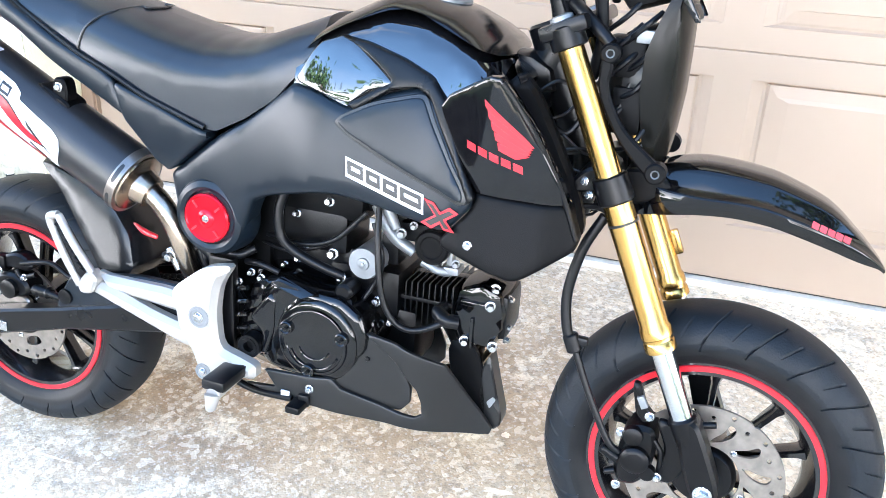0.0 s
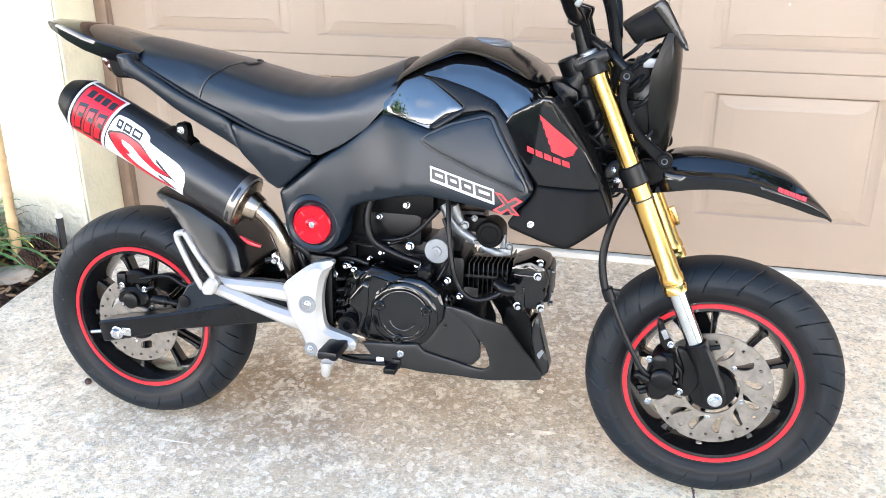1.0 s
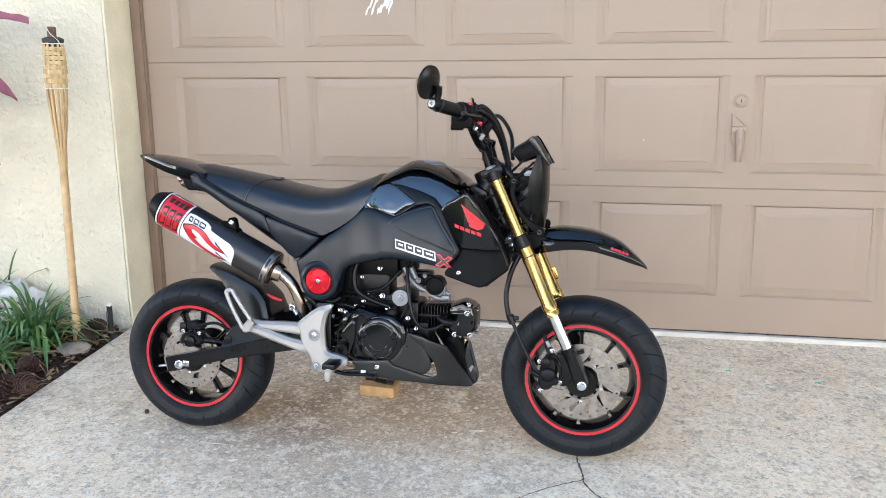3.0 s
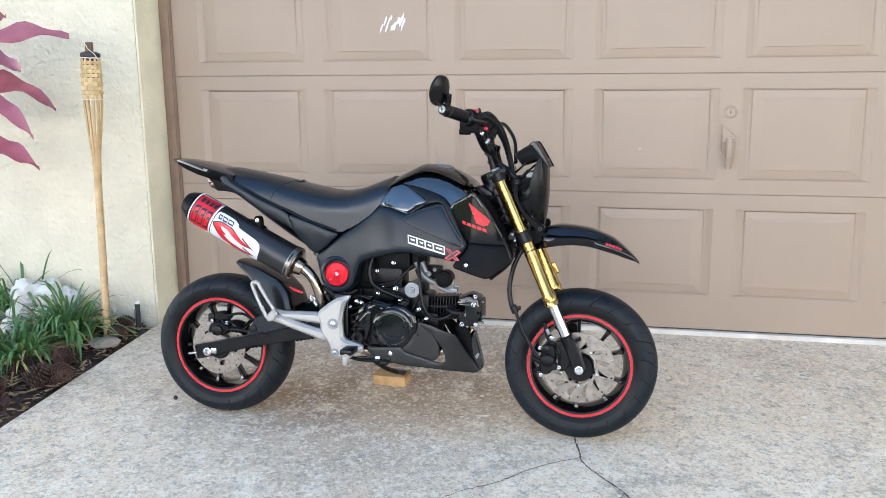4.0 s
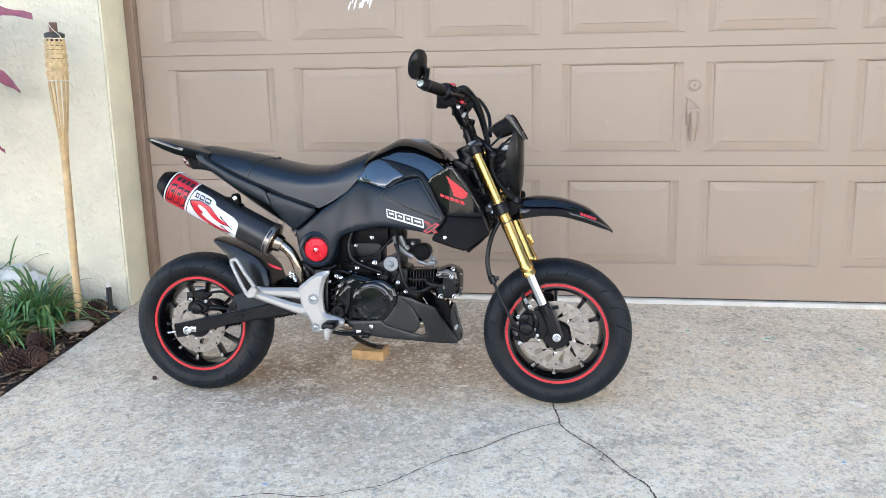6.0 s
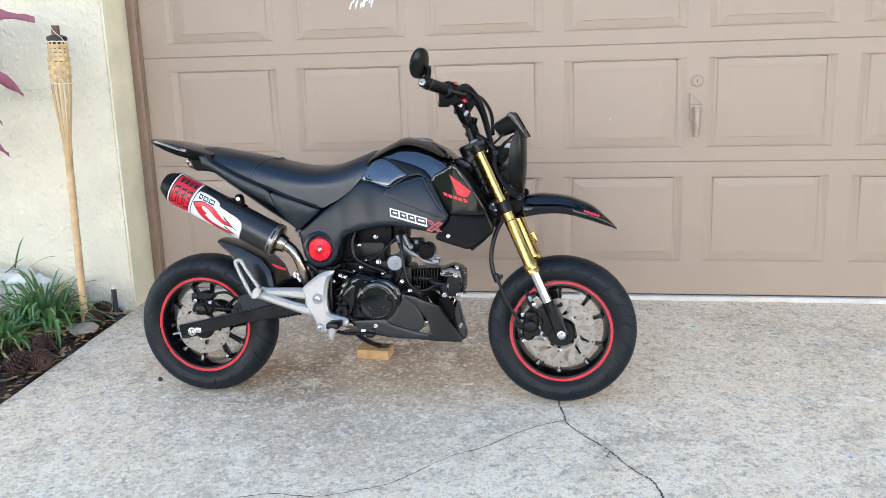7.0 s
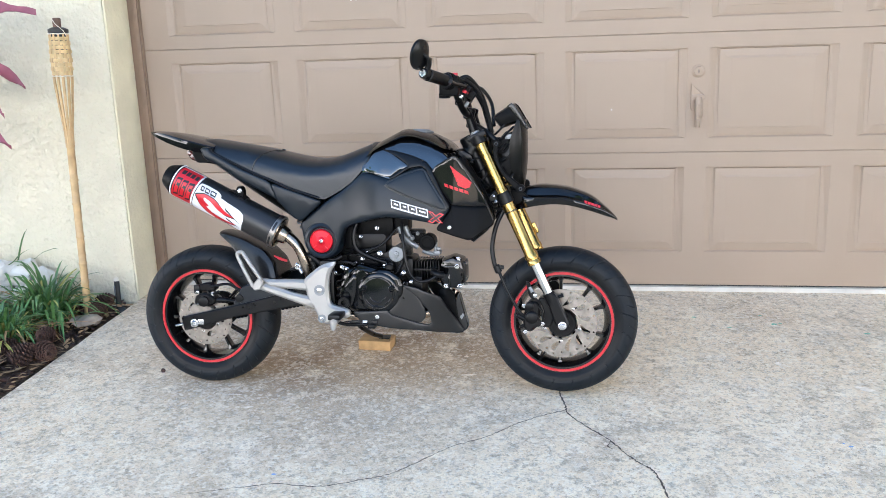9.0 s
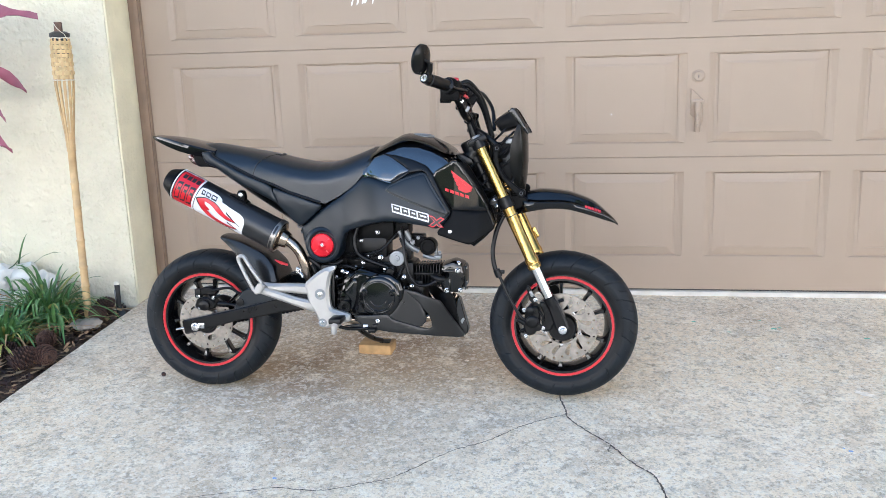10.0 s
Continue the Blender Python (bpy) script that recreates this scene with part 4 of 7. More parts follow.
side_r = [o for o in bike.children if o.name.startswith("side_panel")][0]
for x, w in ((0.083, 0.027), (0.112, 0.024), (0.138, 0.024), (0.164, 0.033)):
    z = 0.620 - 0.262 * (x - 0.083)
    mark("block_border", slanted(x - 0.002, z - 0.0025, w + 0.004, 0.026, -0.002, -0.26), M_DECAL_WHITE, side_r, 0.0075)
    mark("block_core", slanted(x + 0.0012, z + 0.0015, w - 0.0024, 0.018, -0.002, -0.26), M_DECAL_BLACK, side_r, 0.0082)
    mark("block_bar", slanted(x + 0.007, z + 0.0072, w - 0.013, 0.0052, -0.001, -0.26), M_DECAL_WHITE, side_r, 0.0088)
for poly in ([(0.198, 0.609), (0.212, 0.606), (0.246, 0.573), (0.230, 0.573)], [(0.236, 0.604), (0.250, 0.599), (0.212, 0.571), (0.196, 0.577)]):
    mark("cross_bar", poly, M_DECAL_RED, side_r, 0.0080)
for poly in ([(0.203, 0.605), (0.211, 0.603), (0.239, 0.576), (0.231, 0.576)], [(0.236, 0.600), (0.243, 0.597), (0.211, 0.575), (0.203, 0.579)]):
    mark("cross_core", poly, M_DECAL_BLACK, side_r, 0.0088)
shroud_r = [o for o in bike.children if o.name.startswith("front_shroud")][0]
for k in range(5):
    tx, tz = 0.270 + 0.0050 * k, 0.747 - 0.0128 * k
    mark("wing_stripe", [(tx, tz), (0.322, 0.7045 - 0.0050 * k), (0.3345 - 0.0012 * k, 0.6930 - 0.0030 * k), (0.322 - 0.002 * k, 0.6905 - 0.0035 * k), (0.312, 0.7020 - 0.0062 * k), (tx + 0.0022, tz - 0.0095)], M_DECAL_RED, shroud_r, 0, 0.006, 0.0, lambda x, z, k=k: shroud_y(x, z) + 0.0008 + 0.0003 * k)
for k in range(5):
    x = 0.2515 + 0.0150 * k
    mark("word_bar", slanted(x, 0.6835 - 0.0052 * k, 0.0118, 0.0098, -0.001, -0.36), M_DECAL_RED, shroud_r, 0, 0.006, 0.0, lambda x, z: shroud_y(x, z) + 0.001)

# frame behind the shrouds, filling the steering head
bm = bmesh.new()
tube(bm, [(0.325, 0, 0.80), (0.26, 0, 0.70), (0.10, 0, 0.60), (-0.10, 0, 0.55), (-0.20, 0, 0.42)], 0.032, 14)
tube(bm, [(0.335, 0.0, 0.76), (0.37, 0.02, 0.66), (0.36, 0.02, 0.56), (0.30, 0.02, 0.50)], 0.02, 10)
rod(bm, (0.300, 0, 0.83), (0.372, 0, 0.665), 0.030, 0.030, 20, 0.004)
part("main_frame", bm, M_FRAME, bike)
for s in (-1, 1):
    part("inner_cowl", slab([(0.285, 0.775), (0.315, 0.755), (0.385, 0.625), (0.40, 0.565), (0.34, 0.535), (0.22, 0.60), (0.25, 0.70)], s * 0.095, s * 0.075, 0.006), M_GRAIN, bike)
rng = random.Random(11)
for k in range(9):
    z = 0.60 + 0.018 * k + rng.uniform(-0.012, 0.012)
    x = 0.385 - 0.42 * (z - 0.60) + rng.uniform(-0.01, 0.01)
    part("cable", tube(bmesh.new(), [(x - 0.06, -0.07, z + rng.uniform(-0.01, 0.01)), (x - 0.02, -0.075 + rng.uniform(-0.02, 0.01), z + rng.uniform(-0.02, 0.03)), (x + 0.02, -0.065, z + rng.uniform(-0.03, 0.03)), (x + 0.05, -0.05, z + rng.uniform(-0.03, 0.05))], 0.0022 if k % 3 else 0.0042, 8), M_HOSE, bike)

# forks
TOP, AXLE = Vector((0.350, 0, 0.814)), Vector((0.605, 0, 0.245))
D = (AXLE - TOP).normalized()
for s in (-1, 1):
    o = TOP + Vector((0, s * 0.100, 0))
    leg = part("fork_leg", lathe(bmesh.new(), o, D, [(-0.012, 0.0168), (0.170, 0.0172), (0.205, 0.0190), (0.232, 0.0192), (0.2325, 0.0184), (0.2350, 0.0184), (0.2355, 0.0195), (0.375, 0.0190), (0.380, 0.0212), (0.392, 0.0216), (0.394, 0.0196), (0.398, 0.0196), (0.400, 0.0212), (0.412, 0.0215), (0.414, 0.0165)], 40), M_GOLD, bike, "gold anodised upside-down fork tube")
    part("slider", lathe(bmesh.new(), o, D, [(0.408, 0.0155), (0.520, 0.0155)], 32), M_CHROME, leg, "polished steel slider")
    part("fork_ring", lathe(bmesh.new(), o, D, [(0.2325, 0.0199), (0.2355, 0.0199)], 32), M_DECAL_BLACK, leg)
    part("lower_clamp", lathe(bmesh.new(), o, D, [(0.170, 0.0205), (0.172, 0.0230), (0.204, 0.0235), (0.207, 0.0205)], 36), M_FRAME, leg)
    part("upper_clamp", lathe(bmesh.new(), o, D, [(-0.022, 0.0205), (-0.020, 0.0228), (0.004, 0.0228), (0.006, 0.0200)], 36), M_FRAME, leg)
    part("fork_cap", lathe(bmesh.new(), o, D, [(-0.036, 0.009), (-0.034, 0.0145), (-0.024, 0.0155), (-0.020, 0.0175)], 6 * 4), M_DISC, leg, "grey alloy fork cap")
    bm = bmesh.new()
    rod(bm, o + D * 0.512, o + D * 0.56, 0.0195, 0.0170, 24, 0.003)
    pr = [(0.552, 0.346), (0.580, 0.351), (0.605, 0.298), (0.626, 0.248), (0.620, 0.231), (0.598, 0.225), (0.584, 0.244), (0.565, 0.296)]
    slab(pr, s * 0.117, s * 0.080, 0.005, 0.02, 0.2, bm)
    part("fork_foot", bm, M_CAST, leg)
    part("axle_bolt", hexbolt(bmesh.new(), (0.604, s * 0.117, 0.246), (0, s, 0), 0.0125, 0.010), M_BOLT, leg)
    for q in (0.178, 0.197):
        part("pinch_bolt", hexbolt(bmesh.new(), o + D * q + Vector((-0.030, s * 0.012, -0.002)), (-0.5, s, 0.1), 0.0055, 0.006), M_BOLT, leg)
    if s > 0:
        part("lug", solid(o + D * 0.33 + Vector((0.022, s * 0.0, 0.010)), (0.012, 0.014, 0.038), 0.003, Matrix.Rotation(math.radians(-24), 4, "Y")), M_GOLD, leg)
    part("clamp_arm", slab([(0.385, 0.660), (0.425, 0.670), (0.430, 0.632), (0.36, 0.625)], s * 0.09, s * 0.02, 0.004), M_FRAME, leg)
bm = solid((0.343, 0, 0.832), (0.062, 0.24, 0.020), 0.007, Matrix.Rotation(math.radians(-24), 4, "Y"))
part("top_yoke", bm, M_FRAME, bike)

# front fender: a thin arched shell
bm = bmesh.new()
loops = []
FEN = [(0.445, 0.628, 0.640, 0.594, 0.040), (0.47, 0.655, 0.644, 0.602, 0.055), (0.491, 0.669, 0.642, 0.607, 0.062), (0.528, 0.676, 0.640, 0.614, 0.066), (0.566, 0.675, 0.641, 0.618, 0.068), (0.60, 0.671, 0.640, 0.617, 0.067), (0.632, 0.664, 0.634, 0.612, 0.064), (0.69, 0.641, 0.616, 0.595, 0.053), (0.73, 0.609, 0.597, 0.580, 0.038), (0.757, 0.583, 0.578, 0.570, 0.020), (0.770, 0.567, 0.566, 0.563, 0.008)]
FEN = [tuple(v) for v in spline(FEN, 4)]
for x, zt, zm, zb, w in FEN:
    t = 0.004
    h = zt - zm
    outer = [(-w * 0.96, zb), (-w * 1.03, zb + (zm - zb) * 0.35), (-w * 1.04, zm - 0.003), (-w * 1.02, zm - 0.0012), (-w * 0.98, zm), (-w * 0.84, zm + h * 0.10), (-w * 0.80, zm + h * 0.14), (-w * 0.70, zm + h * 0.66), (-w * 0.67, zm + h * 0.76), (-w * 0.62, zm + h * 0.82), (-w * 0.46, zm + h * 0.95), (-w * 0.40, zt - 0.0005), (-w * 0.2, zt), (0, zt)]
    outer = outer + [(-y, z) for y, z in outer[-2::-1]]
    inner = [(y * (1 - t / max(w, t * 1.5)), z - t * 0.8) for y, z in outer]
    inner[0], inner[-1] = (outer[0][0] + t, outer[0][1]), (outer[-1][0] - t, outer[-1][1])
    loops.append([(x, y, z) for y, z in outer] + [(x, y, z) for y, z in inner[::-1]])
fender = part("front_fender", rings(bm, loops), M_PLASTIC, bike, "gloss black high front fender with a red mark")
bm = bmesh.new()
for k in range(5):
    x = 0.668 + 0.010 * k
    z = 0.625 - 0.36 * (x - 0.668)
    w = np.interp(x, [f[0] for f in FEN], [f[4] for f in FEN])
    skin(slanted(x, z - 0.003, 0.0080, 0.0075, 0.001, -0.4), lambda a, b, w=w: w * 0.985 + 0.0035 - 0.35 * max(0, b - (0.6225 - 0.36 * (a - 0.668))), -1, 0.0008, 0, 0.006, 0.0, bm)
part("red_bars", bm, M_DECAL_RED, fender, "small red word mark")
for s in (-1, 1):
    part("fender_mount", slab([(0.43, 0.66), (0.475, 0.662), (0.50, 0.640), (0.455, 0.612), (0.43, 0.62)], s * 0.06, s * 0.045, 0.003), M_GRAIN, bike)
part("front_cowl", pillow([(0.262, 0.790), (0.290, 0.792), (0.322, 0.775), (0.330, 0.740), (0.300, 0.735), (0.276, 0.765)], flat(0.040), None, 0.012, 2.2, 0.012, 0.12), M_FRAME, bike)

# headlight mask, visor and their side brackets
bm = bmesh.new()
loops = []
for z, xf, xr, w in ((0.662, 0.474, 0.462, 0.036), (0.675, 0.481, 0.455, 0.052), (0.71, 0.487, 0.447, 0.070), (0.76, 0.491, 0.440, 0.080), (0.81, 0.491, 0.440, 0.082), (0.85, 0.490, 0.452, 0.080), (0.878, 0.488, 0.462, 0.074)):
    o = [(xr, -w), (xr + (xf - xr) * 0.45, -w * 0.99), (xf - 0.012, -w * 0.86), (xf - 0.003, -w * 0.55), (xf, 0), (xf - 0.003, w * 0.55), (xf - 0.012, w * 0.86), (xr + (xf - xr) * 0.45, w * 0.99), (xr, w)]
    i = [(x - 0.006, y * 0.94) for x, y in o]
    i[0], i[-1] = (o[0][0], o[0][1] * 0.94), (o[-1][0], o[-1][1] * 0.94)
    loops.append([(x, y, z) for x, y in o] + [(x, y, z) for x, y in i[::-1]])
mask = part("headlight_mask", rings(bm, loops), M_MASK, bike, "smoked black headlight mask")
bm = pillow([(0.382, 0.888), (0.40, 0.902), (0.446, 0.930), (0.456, 0.922), (0.498, 0.852), (0.492, 0.850), (0.474, 0.874), (0.440, 0.862), (0.41, 0.852)], flat(0.072), None, 0.012, 2.2, 0.012, 0.1)
visor = part("visor_housing", bm, M_GRAIN, bike, "black meter housing with a peaked visor")
for s in (-1, 1):
    bm = bmesh.new()
    skin([(0.432, 0.920), (0.447, 0.930), (0.457, 0.922), (0.499, 0.851), (0.492, 0.850), (0.474, 0.873)], flat(0.0745), s, 0.004, 0.002, 0.012, 0.08, bm)
    part("visor_peak", bm, M_SEMI, visor)
bm = bmesh.new()
lathe(bm, (0.395, 0, 0.77), (1, 0, 0.03), [(0, 0.03), (0.02, 0.062), (0.05, 0.070), (0.066, 0.072)], 32)
part("headlight", bm, M_DECAL_BLACK, mask)
for k in range(10):
    x, z = 0.40 + rng.uniform(0, 0.05), 0.70 + 0.016 * k
    bm = tube(bmesh.new(), [(x - 0.03, -0.055, z - 0.02), (x, -0.07 + rng.uniform(-0.008, 0.008), z + rng.uniform(-0.01, 0.01)), (x + 0.02, -0.06, z + 0.03)], 0.0035, 8)
    part("wire", bm, M_HOSE, bike)
part("relay", solid((0.415, -0.04, 0.80), (0.05, 0.05, 0.05), 0.006), M_GRAIN, bike)
part("relay", solid((0.425, -0.05, 0.735), (0.04, 0.04, 0.06), 0.006), M_GRAIN, bike)
part("connector", solid((0.440, -0.066, 0.828), (0.028, 0.012, 0.016), 0.002), M_DISC, bike)
for s in (-1, 1):
    bm = bmesh.new()
    lathe_y(bm, 0.402, 0.808, [(s * 0.090, 0.0125), (s * 0.104, 0.0125), (s * 0.106, 0.010)], 24)
    slab([(0.391, 0.806), (0.408, 0.800), (0.403, 0.765), (0.430, 0.717), (0.476, 0.682), (0.486, 0.672), (0.474, 0.659), (0.458, 0.668), (0.422, 0.706), (0.391, 0.760)], s * 0.105, s * 0.094, 0.003, 0.02, 0.2, bm)
    lathe_y(bm, 0.476, 0.670, [(s * 0.090, 0.0135), (s * 0.108, 0.0135), (s * 0.110, 0.011)], 24)
    br = part("mask_bracket", bm, M_GRAIN, bike)
    for x, z, y in ((0.402, 0.808, 0.106), (0.476, 0.670, 0.110)):
        part("bracket_bolt", lathe_y(bmesh.new(), x, z, [(s * (y - 0.001), 0.0058), (s * (y + 0.002), 0.0053), (s * (y - 0.001), 0.003)], 16), M_DISC, br)

# handlebar with grips, controls and mirrors
BAR = [(0.312, 0, 0.905), (0.312, -0.06, 0.905), (0.306, -0.12, 0.917), (0.298, -0.18, 0.955), (0.291, -0.22, 0.985), (0.280, -0.26, 1.001), (0.243, -0.375, 1.016)]
bm = tube(bmesh.new(), BAR, 0.011, 14)
tube(bm, [(x + 0.12 * y, -y, z + 0.07 * y) for x, y, z in BAR], 0.011, 14)
bar = part("handlebar", bm, M_FRAME, bike, "black handlebar")
for s in (-1, 1):
    bm = rod(bmesh.new(), (0.330, s * 0.035, 0.838), (0.311, s * 0.035, 0.905), 0.016, 0.015, 18, 0.002)
    rod(bm, (0.306, s * 0.035, 0.890), (0.316, s * 0.035, 0.925), 0.017, 0.017, 18, 0.003)
    part("riser", bm, M_FRAME, bar)
    turn = 1 if s > 0 else 0
    d = Vector((-0.037 - 0.0138 * turn, s * 0.115, 0.015 - 0.008 * turn)).normalized()
    g0 = Vector((0.279 - 0.0314 * turn, s * 0.262, 1.0015 - 0.0183 * turn))
    prof = [(0, 0.0215), (0.006, 0.0215), (0.008, 0.0165)]
    for k in range(14):
        prof += [(0.012 + 0.0068 * k, 0.0168), (0.0150 + 0.0068 * k, 0.0158)]
    prof += [(0.108, 0.0170), (0.114, 0.0175), (0.116, 0.013)]
    part("grip", lathe(bmesh.new(), g0, d, prof, 24), M_HOSE, bar, "ribbed black rubber grip")
    bm = lathe(bmesh.new(), g0 - d * 0.052, d, [(0, 0.017), (0.004, 0.024), (0.044, 0.026), (0.050, 0.022)], 20)
    box(bm, g0 - d * 0.028 + Vector((-0.004, 0, -0.010)), (0.058, 0.046, 0.060), 0.012)
    box(bm, g0 - d * 0.030 + Vector((-0.020, 0, -0.036)), (0.030, 0.036, 0.018), 0.005)
    part("switch_housing", bm, M_GRAIN, bar)
    bm = solid(g0 - d * 0.072 + Vector((0.006, 0, -0.004)), (0.034, 0.042, 0.026), 0.007)
    rod(bm, g0 - d * 0.080 + Vector((0.010, 0, 0.0)), g0 - d * 0.080 + Vector((0.008, 0, 0.016)), 0.013, 0.012, 16, 0.002)
    res = part("lever_bracket", bm, M_GRAIN, bar)
    part("bracket_mark", solid(g0 - d * 0.072 + Vector((0.012, -0.0225, -0.004)), (0.024, 0.003, 0.009), 0.001), M_DECAL_RED, res)
    lv = tube(bmesh.new(), [g0 - d * 0.070 + Vector((0.022, 0, -0.008)), g0 - d * 0.02 + Vector((0.040, 0, -0.012)), g0 + d * 0.04 + Vector((0.044, 0, -0.016)), g0 + d * 0.085 + Vector((0.050, 0, -0.016))], [0.007, 0.0055, 0.005, 0.006], 10)
    part("lever", lv, M_FRAME, bar)
    # bar-end mirror
    e = g0 + d * 0.116
    bm = rod(bmesh.new(), e, e + d * 0.024, 0.0155, 0.0145, 20, 0.003)
    tube(bm, [e + d * 0.012, e + d * 0.012 + Vector((0.010, s * 0.002, 0.020)), e + d * 0.016 + Vector((0.014, s * 0.006, 0.040))], 0.0085, 12)
    tube(bm, [e + d * 0.016 + Vector((0.014, s * 0.006, 0.034)), e + d * 0.018 + Vector((0.010, s * 0.01, 0.044)), e + d * 0.02 + Vector((0.002, s * 0.014, 0.048 if s < 0 else 0.030))], 0.0055, 10)
    stem = part("mirror_stem", bm, M_FRAME, bar)
    part("bar_end", lathe(bmesh.new(), e + d * 0.023, d, [(0, 0.0105), (0.003, 0.0100), (0.003, 0.004), (0.001, 0.0035)], 18), M_BOLT, stem)
    n = Vector((0.90, s * 0.38, -0.22)).normalized()
    c = e + d * 0.02 + Vector((-0.002, s * 0.016, 0.048 if s < 0 else 0.022))
    mirror = part("mirror", lathe(bmesh.new(), c + n * 0.006, -n, [(0, 0.012), (0.003, 0.030), (0.008, 0.0405), (0.014, 0.0415), (0.0155, 0.0395)], 40), M_FRAME, bar, "round black bar-end mirror")
    part("mirror_face", lathe(bmesh.new(), c - n * 0.0096, -n, [(0, 0.0385), (0.0006, 0.0385)], 40), M_MIRROR, mirror)
bar.location = (0, 0, -0.008)
part("kill_switch", solid((0.296, -0.236, 1.018), (0.024, 0.018, 0.014), 0.005), M_DECAL_RED, bar, "red switch")
for k, pts in enumerate((
    [(0.305, -0.205, 0.998), (0.330, -0.18, 1.004), (0.358, -0.13, 0.962), (0.374, -0.09, 0.90), (0.384, -0.07, 0.83), (0.375, -0.05, 0.77)],
    [(0.300, -0.225, 0.992), (0.324, -0.20, 0.996), (0.350, -0.15, 0.968), (0.366, -0.10, 0.92), (0.378, -0.06, 0.85)],
    [(0.318, -0.19, 0.985), (0.340, -0.16, 0.968), (0.360, -0.10, 0.925), (0.372, -0.04, 0.86)],
    [(0.300, 0.02, 0.862), (0.325, -0.03, 0.866), (0.365, -0.08, 0.846), (0.400, -0.095, 0.818)],
    [(0.292, 0.205, 0.984), (0.325, 0.17, 0.980), (0.366, 0.10, 0.93), (0.378, 0.05, 0.86)],
    [(0.295, -0.19, 0.965), (0.305, -0.14, 0.935), (0.318, -0.08, 0.90), (0.335, -0.05, 0.85)],
)):
    part("control_cable", tube(bmesh.new(), pts, (0.0074, 0.0062, 0.0056, 0.0085, 0.006, 0.0062)[k], 10), M_HOSE, bike)

for c, d3, m in (((0.316, -0.205, 0.992), (0.030, 0.020, 0.014), M_GRAIN), ((0.330, -0.190, 0.980), (0.020, 0.024, 0.018), M_GRAIN), ((0.322, -0.200, 0.972), (0.014, 0.014, 0.010), M_DECAL_RED), ((0.310, -0.195, 0.958), (0.012, 0.010, 0.012), M_BOLT), ((0.322, -0.160, 0.935), (0.010, 0.010, 0.018), M_DISC), ((0.338, -0.170, 0.962), (0.022, 0.018, 0.026), M_GRAIN)):
    part("bar_fitting", solid(c, d3, 0.003, Matrix.Rotation(math.radians(30), 4, "Y")), m, bar)

# front brake: caliper, bracket and hose
bm = slab([(0.480, 0.245), (0.486, 0.290), (0.500, 0.318), (0.528, 0.318), (0.536, 0.290), (0.530, 0.245), (0.512, 0.222), (0.490, 0.222)], -0.104, -0.052, 0.006, 0.012, 0.2)
slab([(0.490, 0.380), (0.501, 0.380), (0.512, 0.350), (0.526, 0.335), (0.512, 0.322), (0.500, 0.335)], -0.102, -0.090, 0.003, 0.012, 0.15, bm)
slab([(0.526, 0.330), (0.560, 0.325), (0.580, 0.270), (0.565, 0.235), (0.540, 0.232), (0.538, 0.262), (0.548, 0.285)], -0.094, -0.084, 0.003, 0.012, 0.2, bm)
lathe_y(bm, 0.509, 0.268, [(-0.100, 0.021), (-0.112, 0.020), (-0.115, 0.017), (-0.116, 0.012)], 24)
lathe_y(bm, 0.502, 0.303, [(-0.100, 0.014), (-0.110, 0.0135), (-0.112, 0.010)], 20)
lathe_y(bm, 0.528, 0.250, [(-0.098, 0.012), (-0.108, 0.011)], 18)
rod(bm, (0.486, -0.104, 0.262), (0.462, -0.108, 0.276), 0.0085, 0.0075, 16, 0.002)
rod(bm, (0.484, -0.100, 0.240), (0.470, -0.104, 0.236), 0.006, 0.005, 12, 0.001)
tube(bm, [(0.530, -0.098, 0.300), (0.541, -0.100, 0.285), (0.543, -0.100, 0.262)], 0.004, 10)
cal = part("front_caliper", bm, M_CAST, bike, "black front brake caliper")
for x, z in ((0.519, 0.337), (0.542, 0.247), (0.489, 0.220), (0.484, 0.304)):
    part("caliper_bolt", hexbolt(bmesh.new(), (x, -0.103, z), (0, -1, 0), 0.0062, 0.007), M_BOLT, cal)
part("disc_guard", tube(bmesh.new(), [(0.574, -0.080, 0.325), (0.592, -0.080, 0.330), (0.606, -0.080, 0.334)], 0.0048, 10), M_CAST, cal)
part("bracket_clip", solid((0.507, -0.103, 0.356), (0.010, 0.006, 0.018), 0.001, Matrix.Rotation(math.radians(-28), 4, "Y")), M_DISC, cal)
part("brake_hose", tube(bmesh.new(), [(0.42, -0.085, 0.600), (0.398, -0.09, 0.552), (0.386, -0.095, 0.49), (0.392, -0.10, 0.440), (0.402, -0.10, 0.420)], 0.0072, 12), M_HOSE, bike, "black rubber brake hose")
part("hose_lower", tube(bmesh.new(), [(0.402, -0.10, 0.422), (0.430, -0.105, 0.360), (0.455, -0.108, 0.312), (0.472, -0.108, 0.284), (0.486, -0.104, 0.272)], 0.0050, 12), M_HOSE, bike)
bm = rod(bmesh.new(), (0.397, -0.10, 0.432), (0.407, -0.10, 0.408), 0.011, 0.011, 14, 0.002)
box(bm, (0.414, -0.098, 0.424), (0.018, 0.012, 0.012), 0.003)
part("hose_clip", bm, M_HOSE, bike)

